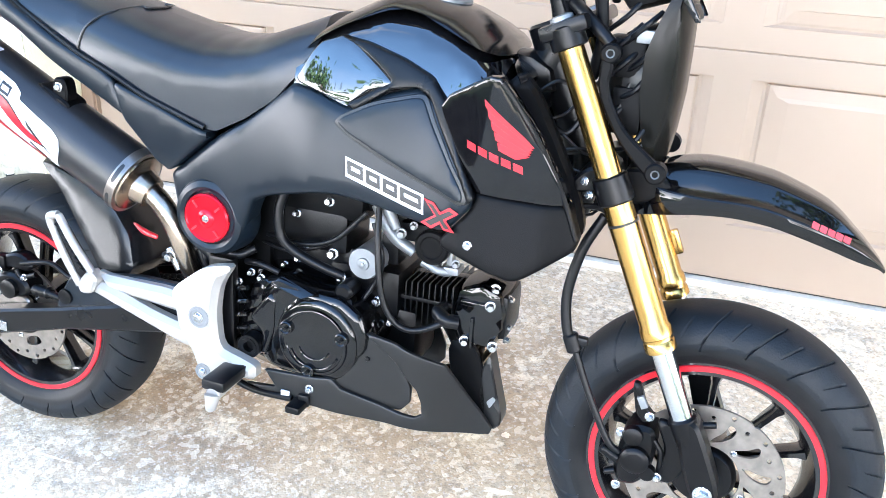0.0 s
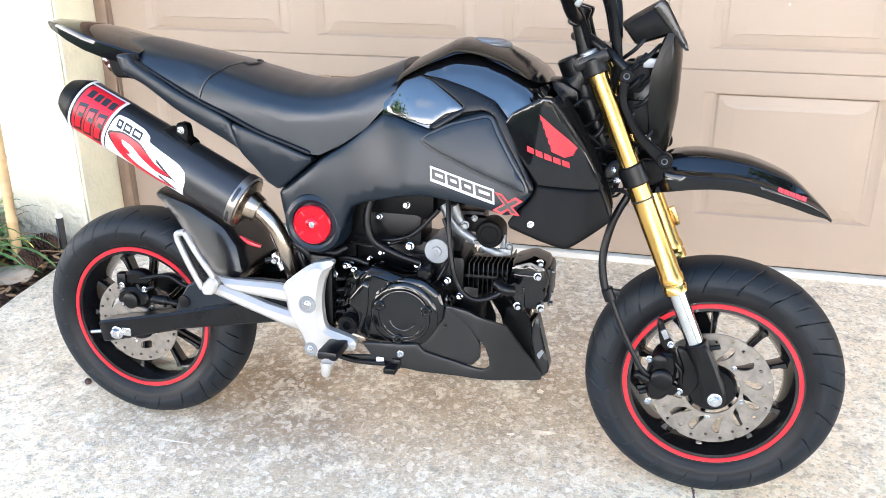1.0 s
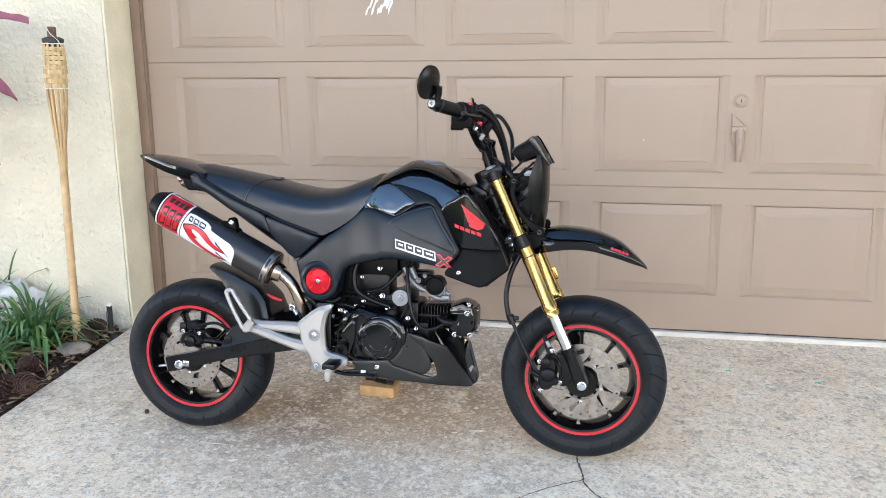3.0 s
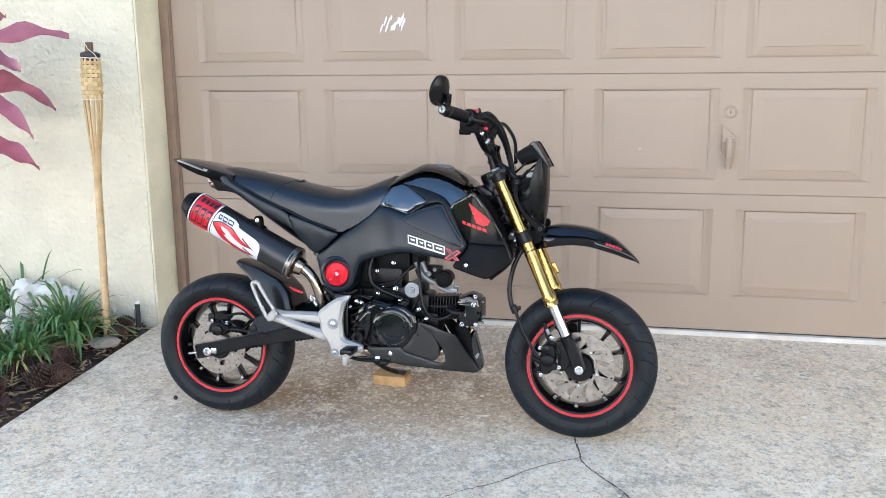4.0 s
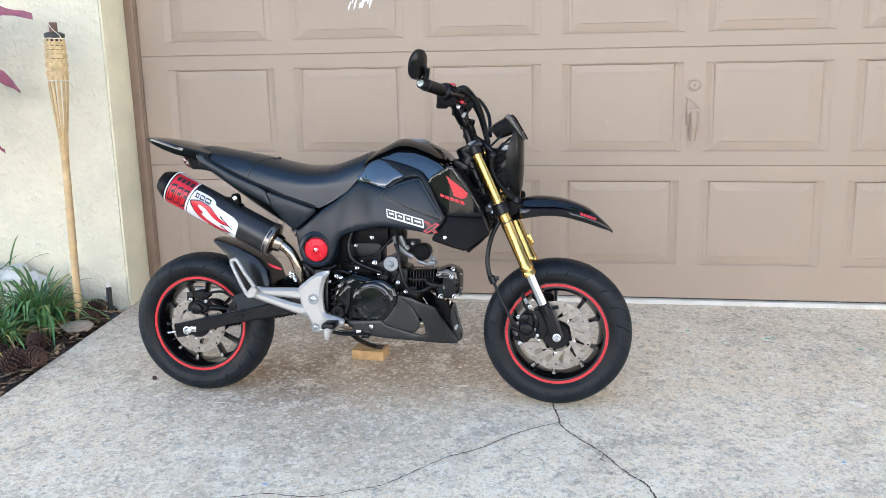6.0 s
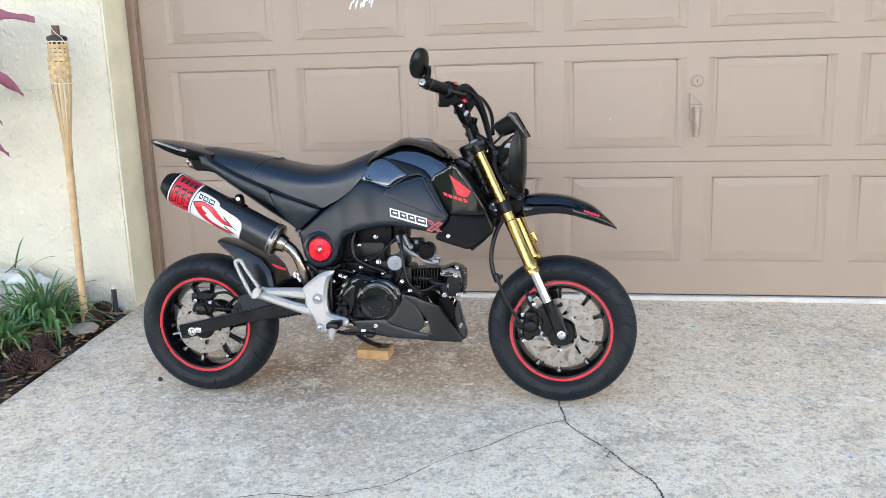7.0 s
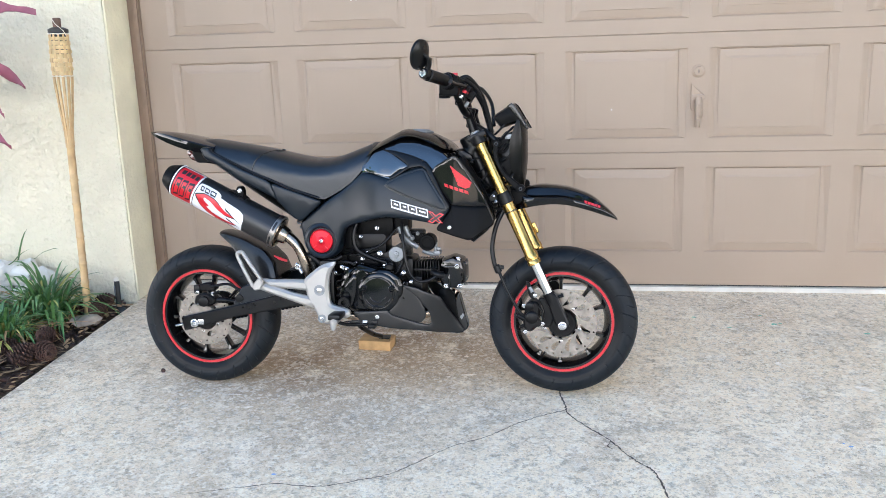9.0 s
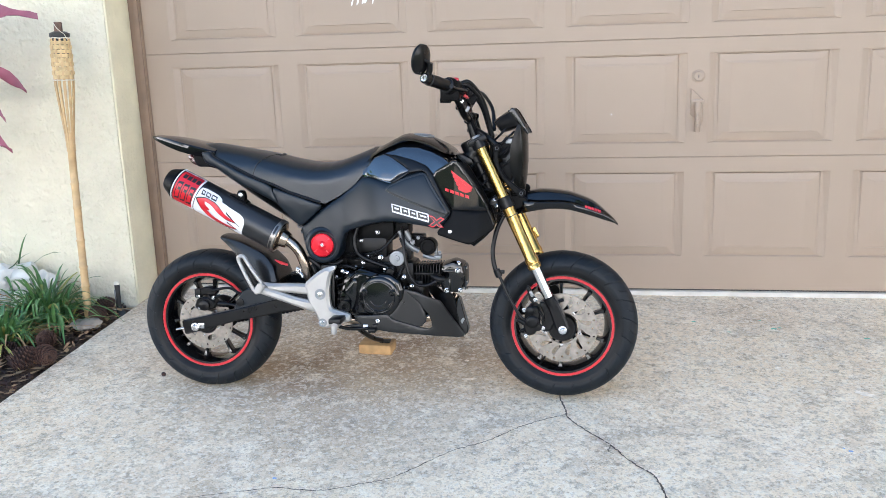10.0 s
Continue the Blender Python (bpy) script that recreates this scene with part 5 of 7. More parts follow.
# swingarm, chain and rear brake
for s in (-1, 1):
    bm = slab([(-0.660, 0.246), (-0.486, 0.285), (-0.329, 0.325), (-0.19, 0.365), (-0.19, 0.305), (-0.333, 0.277), (-0.451, 0.254), (-0.650, 0.198)], s * 0.122, s * 0.092, 0.004, 0.02, 0.06)
    arm = part("swingarm", bm, M_FRAME, bike, "black box-section swingarm") if s < 0 else part("swingarm", bm, M_FRAME, bike)
    bm = slab([(-0.480, 0.280), (-0.470, 0.306), (-0.444, 0.348), (-0.425, 0.358), (-0.300, 0.378), (-0.22, 0.378), (-0.22, 0.34), (-0.34, 0.318)], s * 0.112, s * 0.098, 0.004, 0.02, 0.1)
    part("arm_gusset", bm, M_MATTE, arm)
    part("gusset_bolt", lathe_y(bmesh.new(), -0.452, 0.312, [(s * 0.110, 0.014), (s * 0.116, 0.013), (s * 0.117, 0.006)], 20), M_CAST, arm)
    part("axle_nut", hexbolt(bmesh.new(), (-0.611, s * 0.122, 0.227), (0, s, 0), 0.0135, 0.012), M_BOLT, arm)
    part("axle_washer", solid((-0.588, s * 0.123, 0.232), (0.02, 0.004, 0.018), 0.001), M_BOLT, arm)
    part("chain_adjuster", rod(bmesh.new(), (-0.65, s * 0.107, 0.220), (-0.688, s * 0.107, 0.213), 0.0042, 0.0042, 10, 0.001), M_BOLT, arm)
bm = slab([(-0.622, 0.290), (-0.612, 0.318), (-0.575, 0.326), (-0.545, 0.310), (-0.545, 0.285), (-0.600, 0.276)], -0.102, -0.062, 0.005, 0.012, 0.2)
lathe_y(bm, -0.582, 0.297, [(-0.100, 0.018), (-0.110, 0.017), (-0.112, 0.012)], 22)
slab([(-0.618, 0.318), (-0.608, 0.350), (-0.570, 0.360), (-0.540, 0.340), (-0.556, 0.326), (-0.590, 0.330)], -0.090, -0.066, 0.004, 0.012, 0.2, bm)
tube(bm, [(-0.53, -0.095, 0.330), (-0.560, -0.097, 0.320), (-0.570, -0.097, 0.332)], 0.0045, 10)
lathe(bm, (-0.535, -0.095, 0.302), (1, 0, -0.05), [(0, 0.009), (0.006, 0.011), (0.012, 0.009), (0.018, 0.011), (0.024, 0.009), (0.030, 0.011), (0.036, 0.008)], 16)
tube(bm, [(-0.54, -0.095, 0.300), (-0.49, -0.098, 0.300), (-0.45, -0.10, 0.292)], 0.006, 10)
tube(bm, [(-0.56, -0.095, 0.345), (-0.50, -0.09, 0.355), (-0.45, -0.09, 0.335), (-0.36, -0.085, 0.345)], 0.0045, 10)
box(bm, (-0.610, -0.085, 0.335), (0.022, 0.02, 0.030), 0.004)
rc = part("rear_caliper", bm, M_CAST, bike, "black rear brake caliper")
part("caliper_plate", slab([(-0.650, 0.262), (-0.625, 0.29), (-0.560, 0.275), (-0.56, 0.252), (-0.62, 0.235)], -0.088, -0.078, 0.003), M_STEEL, rc)
for x, z in ((-0.552, 0.322), (-0.606, 0.326), (-0.604, 0.286)):
    part("caliper_bolt", hexbolt(bmesh.new(), (x, -0.098, z), (0, -1, 0), 0.006, 0.007), M_BOLT, rc)
for z0, z1 in ((0.262, 0.335), (0.190, 0.285)):
    bm = bmesh.new()
    rod(bm, (-0.600, 0.075, z0), (-0.138, 0.075, z1), 0.0028, 0.0028, 8)
    for k in range(34):
        f = k / 33
        c = Vector((-0.598 + 0.46 * f, 0.075, z0 + (z1 - z0) * f))
        box(bm, c, (0.0115, 0.010, 0.009), 0.002, seg=1)
    part("drive_chain", bm, M_CAST, bike, "oily dark drive chain")
part("rear_sprocket", lathe_y(bmesh.new(), RX, RZ, [(0.070, 0.02), (0.070, 0.062), (0.078, 0.062), (0.078, 0.02)], 40), M_CAST, bike)

# rear hugger
M_HUGGER = mat("hugger_plastic", (0.008, 0.0085, 0.0095), 0.24, var=0.06, scale=14, spec=0.38)
bm = pillow([(-0.552, 0.518), (-0.540, 0.526), (-0.520, 0.524), (-0.455, 0.506), (-0.378, 0.470), (-0.342, 0.430), (-0.326, 0.375), (-0.345, 0.350), (-0.399, 0.347), (-0.444, 0.403), (-0.500, 0.474)], lambda x, z: 0.068 + 0.02 * (x + 0.5) - 0.24 * (z - 0.44), None, 0.012, 2.5, 0.012, 0.12)
part("rear_hugger", bm, M_HUGGER, bike, "satin black rear hugger")

# exhaust
C0, C1 = Vector((-0.652, -0.088, 0.702)), Vector((-0.312, -0.088, 0.529))
CA = (C1 - C0).normalized()
CU = Vector((0, -1, 0))
CV = CA.cross(CU)
if CV.z < 0:
    CV = -CV
CL, CR = (C1 - C0).length, 0.0525
can = part("exhaust_can", lathe(bmesh.new(), C0, CA, [(0, 0.046), (0.001, CR), (CL - 0.001, CR), (CL, 0.046)], 72), M_CAN, bike, "black exhaust canister with red and white stickers")


def on_can(s, deg, lift):
    a = radians(deg)
    return C0 + CA * s + (CU * math.cos(a) + CV * math.sin(a)) * (CR + lift)


def wrap(name, poly, m, lift, soft=0.0):
    """A sticker laid round the canister; the outline is in metres along it and degrees round it."""
    k = CR * math.pi / 180
    bm = bmesh.new()
    o = [(s, d * k) for s, d in poly]
    if soft:
        o = soften(o, soft)
    v, tris, edge = fill(o, 0.008)
    up = [bm.verts.new(on_can(s, d / k, lift)) for s, d in v]
    low = [bm.verts.new(on_can(s, d / k, lift - 0.0006)) for s, d in v]
    for t in tris:
        bm.faces.new([up[i] for i in t])
        bm.faces.new([low[i] for i in t[::-1]])
    return part(name, bm, m, can)


part("end_cone", lathe(bmesh.new(), C0, -CA, [(-0.004, CR + 0.0008), (0.003, CR + 0.0008), (0.010, 0.0490), (0.032, 0.0385), (0.040, 0.0330), (0.041, 0.022), (0.030, 0.019)], 48), M_GRAIN, can, "black tapered end cone")
part("rear_band", lathe(bmesh.new(), C0 + CA * 0.001, CA, [(0, CR + 0.0008), (0.0005, CR + 0.0022), (0.0035, CR + 0.0022), (0.004, CR + 0.0008)], 60), M_DECAL_WHITE, can, "white band")
part("front_band", lathe(bmesh.new(), C1 - CA * 0.016, CA, [(0, CR + 0.0006), (0.001, CR + 0.003), (0.017, CR + 0.003), (0.018, 0.044)], 60), M_STEEL, can, "steel band")
part("front_plate", lathe(bmesh.new(), C1 - CA * 0.002, CA, [(0, 0.051), (0.006, 0.048), (0.012, 0.030), (0.030, 0.026), (0.034, 0.024)], 40), M_PIPE, can)
wrap("red_sticker", [(0.008, 80), (0.086, 84), (0.082, -58), (0.010, -66)], M_DECAL_RED, 0.0010, 0.08)
for poly in ([(0.006, 82), (0.088, 86), (0.088, 81), (0.006, 77)], [(0.083, 84), (0.0885, 84), (0.085, -62), (0.0795, -62)], [(0.008, -62), (0.085, -57), (0.085, -63), (0.008, -68)]):
    wrap("sticker_border", poly, M_DECAL_WHITE, 0.0018)
for k in range(3):
    s0 = 0.015 + 0.0225 * k
    wrap("sticker_block", [(s0, 26), (s0 + 0.018, 30), (s0 + 0.018, -36), (s0, -40)], M_DECAL_BLACK, 0.0018)
    wrap("sticker_core", [(s0 + 0.003, 18), (s0 + 0.015, 21), (s0 + 0.015, -28), (s0 + 0.003, -32)], M_DECAL_RED, 0.0025)
    wrap("sticker_stroke", [(s0 + 0.007, 8), (s0 + 0.018, 8), (s0 + 0.018, -2), (s0 + 0.007, -2)], M_DECAL_BLACK, 0.0031)
for k in range(4):
    wrap("sticker_bar", [(0.018 + 0.016 * k, 62), (0.030 + 0.016 * k, 63), (0.030 + 0.016 * k, 44), (0.018 + 0.016 * k, 43)], M_DECAL_BLACK, 0.0018)
wrap("white_sticker", [(0.090, 44), (0.112, 48), (0.152, 46), (0.170, 38), (0.174, 28), (0.205, 24), (0.246, 20), (0.264, 12), (0.272, -6), (0.270, -58), (0.258, -72), (0.088, -76)], M_DECAL_WHITE, 0.0012, 0.12)
for s0, w in ((0.098, 0.012), (0.114, 0.016), (0.134, 0.020)):
    wrap("sticker_bar", [(s0, 38), (s0 + w, 37), (s0 + w + 0.003, 20), (s0 + 0.003, 20)], M_DECAL_BLACK, 0.0020)
    wrap("sticker_bar_core", [(s0 + 0.004, 33), (s0 + w - 0.003, 33), (s0 + w, 25), (s0 + 0.006, 25)], M_DECAL_WHITE, 0.0027)
STROKES = ([(0.094, 2), (0.122, 16), (0.158, 14), (0.200, -6), (0.246, -14), (0.206, -20), (0.176, -12), (0.146, 2), (0.122, 4), (0.126, -6), (0.150, -16), (0.134, -22), (0.104, -10)],
           [(0.104, -12), (0.136, -20), (0.166, -36), (0.206, -42), (0.256, -36), (0.222, -50), (0.176, -54), (0.146, -44), (0.120, -28)])
for poly in STROKES:
    mx, md = sum(q[0] for q in poly) / len(poly), sum(q[1] for q in poly) / len(poly)
    wrap("stroke_border", [(mx + (s - mx) * 1.06 + (0.002 if s > mx else -0.002), md + (d - md) * 1.04 + (2 if d > md else -2)) for s, d in poly], M_DECAL_BLACK, 0.0017, 0.15)
    wrap("red_swoosh", poly, M_DECAL_RED, 0.0024, 0.15)
for poly in ([(0.200, 6), (0.262, -24), (0.250, -20), (0.205, -2)], [(0.215, -26), (0.268, -46), (0.256, -42), (0.215, -32)]):
    wrap("swoosh_line", poly, M_DECAL_BLACK, 0.0019)
for k in range(6):
    wrap("small_bar", [(0.170 + 0.012 * k, -56), (0.179 + 0.012 * k, -56), (0.180 + 0.012 * k, -62), (0.171 + 0.012 * k, -62)], M_DECAL_BLACK, 0.0020)
for deg in (-28, 28):
    wrap("band_slot", [(CL - 0.012, deg + 17), (CL - 0.005, deg + 17), (CL - 0.005, deg - 17), (CL - 0.012, deg - 17)], M_DECAL_BLACK, 0.0036, 0.2)
bm = bmesh.new()
p = on_can(0.205, 88, 0.0)
slab([(p.x - 0.004, p.z + 0.000), (p.x + 0.002, p.z + 0.026), (p.x + 0.022, p.z + 0.024), (p.x + 0.026, p.z + 0.000), (p.x + 0.022, p.z - 0.018), (p.x + 0.010, p.z - 0.012)], -0.106, -0.084, 0.003, bm=bm)
slab([(p.x - 0.030, p.z + 0.012), (p.x - 0.020, p.z + 0.013), (p.x + 0.030, p.z - 0.012), (p.x + 0.030, p.z - 0.022), (p.x + 0.020, p.z - 0.020)], -0.110, -0.070, 0.003, bm=bm)
hang = part("can_hanger", bm, M_GRAIN, bike)
part("hanger_bolt", hexbolt(bmesh.new(), (p.x + 0.012, -0.106, p.z + 0.011), (0, -1, 0), 0.0070, 0.006), M_BOLT, hang)
part("exhaust_pipe", tube(bmesh.new(), [(-0.300, -0.088, 0.522), (-0.272, -0.090, 0.508), (-0.246, -0.092, 0.478), (-0.231, -0.088, 0.435), (-0.222, -0.078, 0.39), (-0.20, -0.06, 0.34), (-0.12, -0.03, 0.25), (0.05, 0, 0.23), (0.20, 0.03, 0.26), (0.25, 0.04, 0.32)], [0.0185, 0.0175, 0.0165, 0.0160, 0.0160, 0.0160, 0.0155, 0.0155, 0.0155, 0.0155], 20), M_PIPE, bike, "heat-tinted steel exhaust pipe")
bm = bmesh.new()
coil = [(-0.268 + 0.075 * k / 60 + 0.016 * math.cos(k * 0.75), -0.030 + 0.018 * math.sin(k * 0.75), 0.585 - 0.13 * k / 60) for k in range(61)]
tube(bm, coil, 0.0038, 8, 2)
part("shock_spring", bm, M_DISC, bike, "pale grey shock spring")
bm = rod(bmesh.new(), (-0.215, -0.065, 0.43), (-0.190, -0.065, 0.385), 0.011, 0.011, 16, 0.002)
tube(bm, [(-0.235, -0.07, 0.455), (-0.205, -0.085, 0.450), (-0.178, -0.08, 0.42), (-0.176, -0.075, 0.385), (-0.165, -0.07, 0.35)], 0.0085, 12)
tube(bm, [(-0.20, -0.08, 0.47), (-0.17, -0.095, 0.455), (-0.135, -0.085, 0.440), (-0.11, -0.07, 0.45)], 0.007, 12)
tube(bm, [(-0.21, -0.06, 0.43), (-0.24, -0.055, 0.415), (-0.29, -0.06, 0.40)], 0.006, 10)
part("rear_hose", bm, M_HOSE, bike)
bm = bmesh.new()
hexbolt(bm, (-0.255, -0.085, 0.415), (0, -1, 0), 0.009, 0.012)
rod(bm, (-0.262, -0.08, 0.425), (-0.240, -0.085, 0.395), 0.0075, 0.0075, 14)
part("master_cylinder", bm, M_BOLT, bike)
part("cotton_tag", tube(bmesh.new(), [(-0.345, -0.06, 0.447), (-0.322, -0.065, 0.438), (-0.300, -0.06, 0.430)], [0.002, 0.0055, 0.004], 8), M_DECAL_RED, bike, "red cap on a connector")
part("subframe", tube(bmesh.new(), [(-0.20, 0, 0.56), (-0.36, 0, 0.66), (-0.55, 0, 0.79)], 0.04, 12), M_FRAME, bike)

# foot-peg hanger
bm = bmesh.new()
slab([(-0.222, 0.383), (-0.159, 0.433), (-0.107, 0.445), (-0.131, 0.408), (-0.139, 0.36), (-0.134, 0.303), (-0.101, 0.294), (-0.070, 0.285), (-0.070, 0.262), (-0.103, 0.257), (-0.145, 0.237), (-0.170, 0.246), (-0.186, 0.289), (-0.208, 0.32), (-0.212, 0.35)], -0.146, -0.122, 0.009, 0.012, 0.18, bm)
slab([(-0.365, 0.386), (-0.334, 0.381), (-0.214, 0.383), (-0.185, 0.362), (-0.200, 0.346), (-0.27, 0.352), (-0.34, 0.358)], -0.142, -0.124, 0.008, 0.010, 0.15, bm)
slab([(-0.386, 0.353), (-0.338, 0.337), (-0.184, 0.287), (-0.180, 0.325), (-0.217, 0.331), (-0.253, 0.339), (-0.30, 0.354), (-0.34, 0.366), (-0.37, 0.372)], -0.1445, -0.1245, 0.008, 0.010, 0.12, bm)
hanger = part("peg_hanger", bm, M_ALU, bike, "silver cast footrest hanger")
for x, z, r in ((-0.165, 0.351, 0.0135), (-0.160, 0.258, 0.0105)):
    part("boss_ring", lathe_y(bmesh.new(), x, z, [(-0.145, r * 1.35), (-0.1472, r * 1.3), (-0.1472, r * 1.05), (-0.1462, r)], 28), M_DISC, hanger)
    part("hanger_bolt", hexbolt(bmesh.new(), (x, -0.1462, z), (0, -1, 0), r * 0.62, 0.005), M_BOLT, hanger)
bm = bmesh.new()
for a, b in (((-0.434, 0.458), (-0.388, 0.360)), ((-0.418, 0.474), (-0.362, 0.386))):
    tube(bm, [(a[0], -0.148, a[1]), ((a[0] + b[0]) / 2, -0.150, (a[1] + b[1]) / 2), (b[0], -0.146, b[1])], 0.0065, 12)
tube(bm, [(-0.434, -0.148, 0.458), (-0.433, -0.149, 0.470), (-0.418, -0.148, 0.474)], 0.0065, 12)
slab([(-0.392, 0.362), (-0.366, 0.392), (-0.350, 0.376), (-0.362, 0.350), (-0.385, 0.346)], -0.152, -0.130, 0.004, bm=bm)
pass_peg = part("passenger_peg", bm, M_ALU, bike, "folded silver passenger footpeg")
bm = slab([(-0.431, 0.456), (-0.418, 0.468), (-0.366, 0.388), (-0.388, 0.364)], -0.148, -0.136, 0.003)
for k in range(9):
    f = (k + 0.5) / 9
    box(bm, (-0.422 + 0.045 * f, -0.149, 0.460 - 0.077 * f), (0.012, 0.005, 0.0045), 0.001, Matrix.Rotation(math.radians(30), 4, "Y"), 1)
part("peg_rubber", bm, M_HOSE, pass_peg)
bm = rod(bmesh.new(), (-0.103, -0.128, 0.268), (-0.103, -0.205, 0.262), 0.013, 0.012, 16, 0.002)
lathe(bm, (-0.103, -0.205, 0.262), (0, -0.3, -1), [(0, 0.012), (0.022, 0.008), (0.026, 0.004)], 14)
rider = part("rider_peg", bm, M_ALU, bike, "silver rider footpeg with a rubber pad")
part("peg_pad", solid((-0.103, -0.168, 0.276), (0.040, 0.076, 0.018), 0.006), M_HOSE, rider)
bm = tube(bmesh.new(), [(-0.135, -0.118, 0.245), (-0.08, -0.125, 0.236), (-0.01, -0.130, 0.240)], 0.006, 10)
box(bm, (0.005, -0.140, 0.238), (0.024, 0.040, 0.012), 0.003)
part("brake_pedal", bm, M_CAST, bike)

# engine
def block(name, m, *boxes, label=""):
    for k, (c, s, b) in enumerate(boxes):
        ob = part(name, solid(c, s, b), m, bike, label if k == 0 else "")
        first = ob if k == 0 else first
    return first


case = part("crankcase", pillow([(-0.142, 0.318), (-0.105, 0.420), (-0.060, 0.428), (0.020, 0.422), (0.092, 0.392), (0.112, 0.350), (0.094, 0.305), (0.030, 0.268), (-0.067, 0.262), (-0.120, 0.276)], flat(0.098), None, 0.020, 2.4, 0.012, 0.15), M_ENGINE, bike, "gloss black engine case with zinc bolts")
CX, CZ = 0.020, 0.338
bm = lathe_y(bmesh.new(), CX, CZ, [(-0.088, 0.068), (-0.1125, 0.0668), (-0.1150, 0.0645), (-0.1165, 0.0600), (-0.1172, 0.0545), (-0.1205, 0.0530), (-0.1215, 0.0505), (-0.1210, 0.0485), (-0.1195, 0.0475), (-0.1200, 0.0300), (-0.1205, 0.0060)], 64)
clutch = part("clutch_cover", bm, M_ENGINE, case, "round gloss black clutch cover")
for a in (160, 20, -100):
    a = radians(a)
    part("cover_bolt", hexbolt(bmesh.new(), (CX + 0.049 * math.cos(a), -0.121, CZ + 0.049 * math.sin(a)), (0, -1, 0), 0.0042, 0.006), M_CAST, clutch)
    part("bolt_boss", lathe_y(bmesh.new(), CX + 0.049 * math.cos(a), CZ + 0.049 * math.sin(a), [(-0.112, 0.0115), (-0.1245, 0.0105), (-0.1255, 0.0090), (-0.1235, 0.0070)], 20), M_ENGINE, clutch)
for r in (0.028, 0.043):
    pts = [(CX + r * math.cos(radians(a)), -0.1205 if r < 0.03 else -0.1205, CZ + r * math.sin(radians(a))) for a in range(205, 336, 13)]
    part("cover_rib", tube(bmesh.new(), pts, 0.0018, 8), M_ENGINE, clutch)
part("case_wing", slab([(-0.057, 0.418), (-0.043, 0.430), (0.019, 0.415), (-0.001, 0.405), (-0.016, 0.388), (-0.030, 0.373), (-0.037, 0.377), (-0.023, 0.391), (-0.010, 0.404), (-0.040, 0.411)], -0.118, -0.095, 0.003, 0.012, 0.08), M_ENGINE, case)
part("case_chamfer", skin([(-0.057, 0.420), (-0.042, 0.431), (0.020, 0.416), (0.000, 0.408), (-0.036, 0.415)], lambda x, z: 0.122 - (z - 0.412) * 0.75, -1, 0.02, 0.001, 0.01, 0.05), M_ENGINE, case)
part("case_cover", skin([(-0.060, 0.416), (-0.041, 0.428), (0.019, 0.415), (0.056, 0.413), (0.090, 0.390), (0.100, 0.361), (0.096, 0.331), (0.061, 0.291), (0.021, 0.273), (-0.018, 0.270), (-0.068, 0.273), (-0.098, 0.285), (-0.119, 0.310), (-0.128, 0.337), (-0.110, 0.382)], lambda x, z: 0.110 - 0.9 * max(0, -0.055 - x) ** 1.2, -1, 0.03, 0.012, 0.009, 0.12), M_ENGINE, case)
part("case_blade", skin([(-0.100, 0.352), (-0.062, 0.400), (-0.050, 0.396), (-0.052, 0.340), (-0.066, 0.296), (-0.082, 0.292), (-0.074, 0.330)], flat(0.113), -1, 0.02, 0.006, 0.008, 0.15), M_ENGINE, case)
for x, z, r in ((-0.094, 0.305, 0.014), (-0.094, 0.305, 0.009)):
    part("filler_ring", lathe_y(bmesh.new(), x, z, [(-0.10, r + 0.006), (-0.122 + r * 0.2, r + 0.005), (-0.122 + r * 0.2, r), (-0.110, r - 0.001)], 26), M_CAST, case)
for k, (x, z) in enumerate(((-0.105, 0.418), (-0.088, 0.412), (-0.128, 0.398), (-0.118, 0.345), (-0.120, 0.300), (-0.045, 0.270), (0.045, 0.272), (0.098, 0.318))):
    part("case_bolt", hexbolt(bmesh.new(), (x, -0.088, z), (0, -1, 0.1), 0.0058, 0.009), M_BOLT if k < 3 else M_CAST, case)
for k in range(5):
    part("case_rib", tube(bmesh.new(), [(-0.132 + 0.004 * k, -0.085, 0.300 + 0.022 * k), (-0.120, -0.105, 0.305 + 0.022 * k), (-0.100, -0.110, 0.312 + 0.022 * k)], 0.004, 8), M_ENGINE, case)
upper = block("engine_top", M_CAST, ((-0.02, 0.02, 0.435), (0.20, 0.10, 0.06), 0.012), ((-0.04, 0.0, 0.49), (0.15, 0.09, 0.07), 0.012), ((0.06, 0.02, 0.40), (0.12, 0.11, 0.08), 0.012), label="black upper engine castings")
part("sensor_cover", slab([(0.040, 0.428), (0.060, 0.432), (0.070, 0.416), (0.055, 0.400), (0.038, 0.406)], -0.095, -0.06, 0.004, 0.01, 0.25), M_CAST, upper, "dull oval rubber cover")
disc = part("starter_disc", lathe_y(bmesh.new(), 0.070, 0.456, [(0.03, 0.024), (-0.048, 0.0245), (-0.057, 0.0255), (-0.061, 0.0240), (-0.0612, 0.010), (-0.064, 0.0090), (-0.0645, 0.006)], 40), M_DISC, bike, "dull grey round starter cover")
part("disc_bolt", hexbolt(bmesh.new(), (0.070, -0.064, 0.456), (0, -1, 0), 0.005, 0.003), M_DISC, disc)
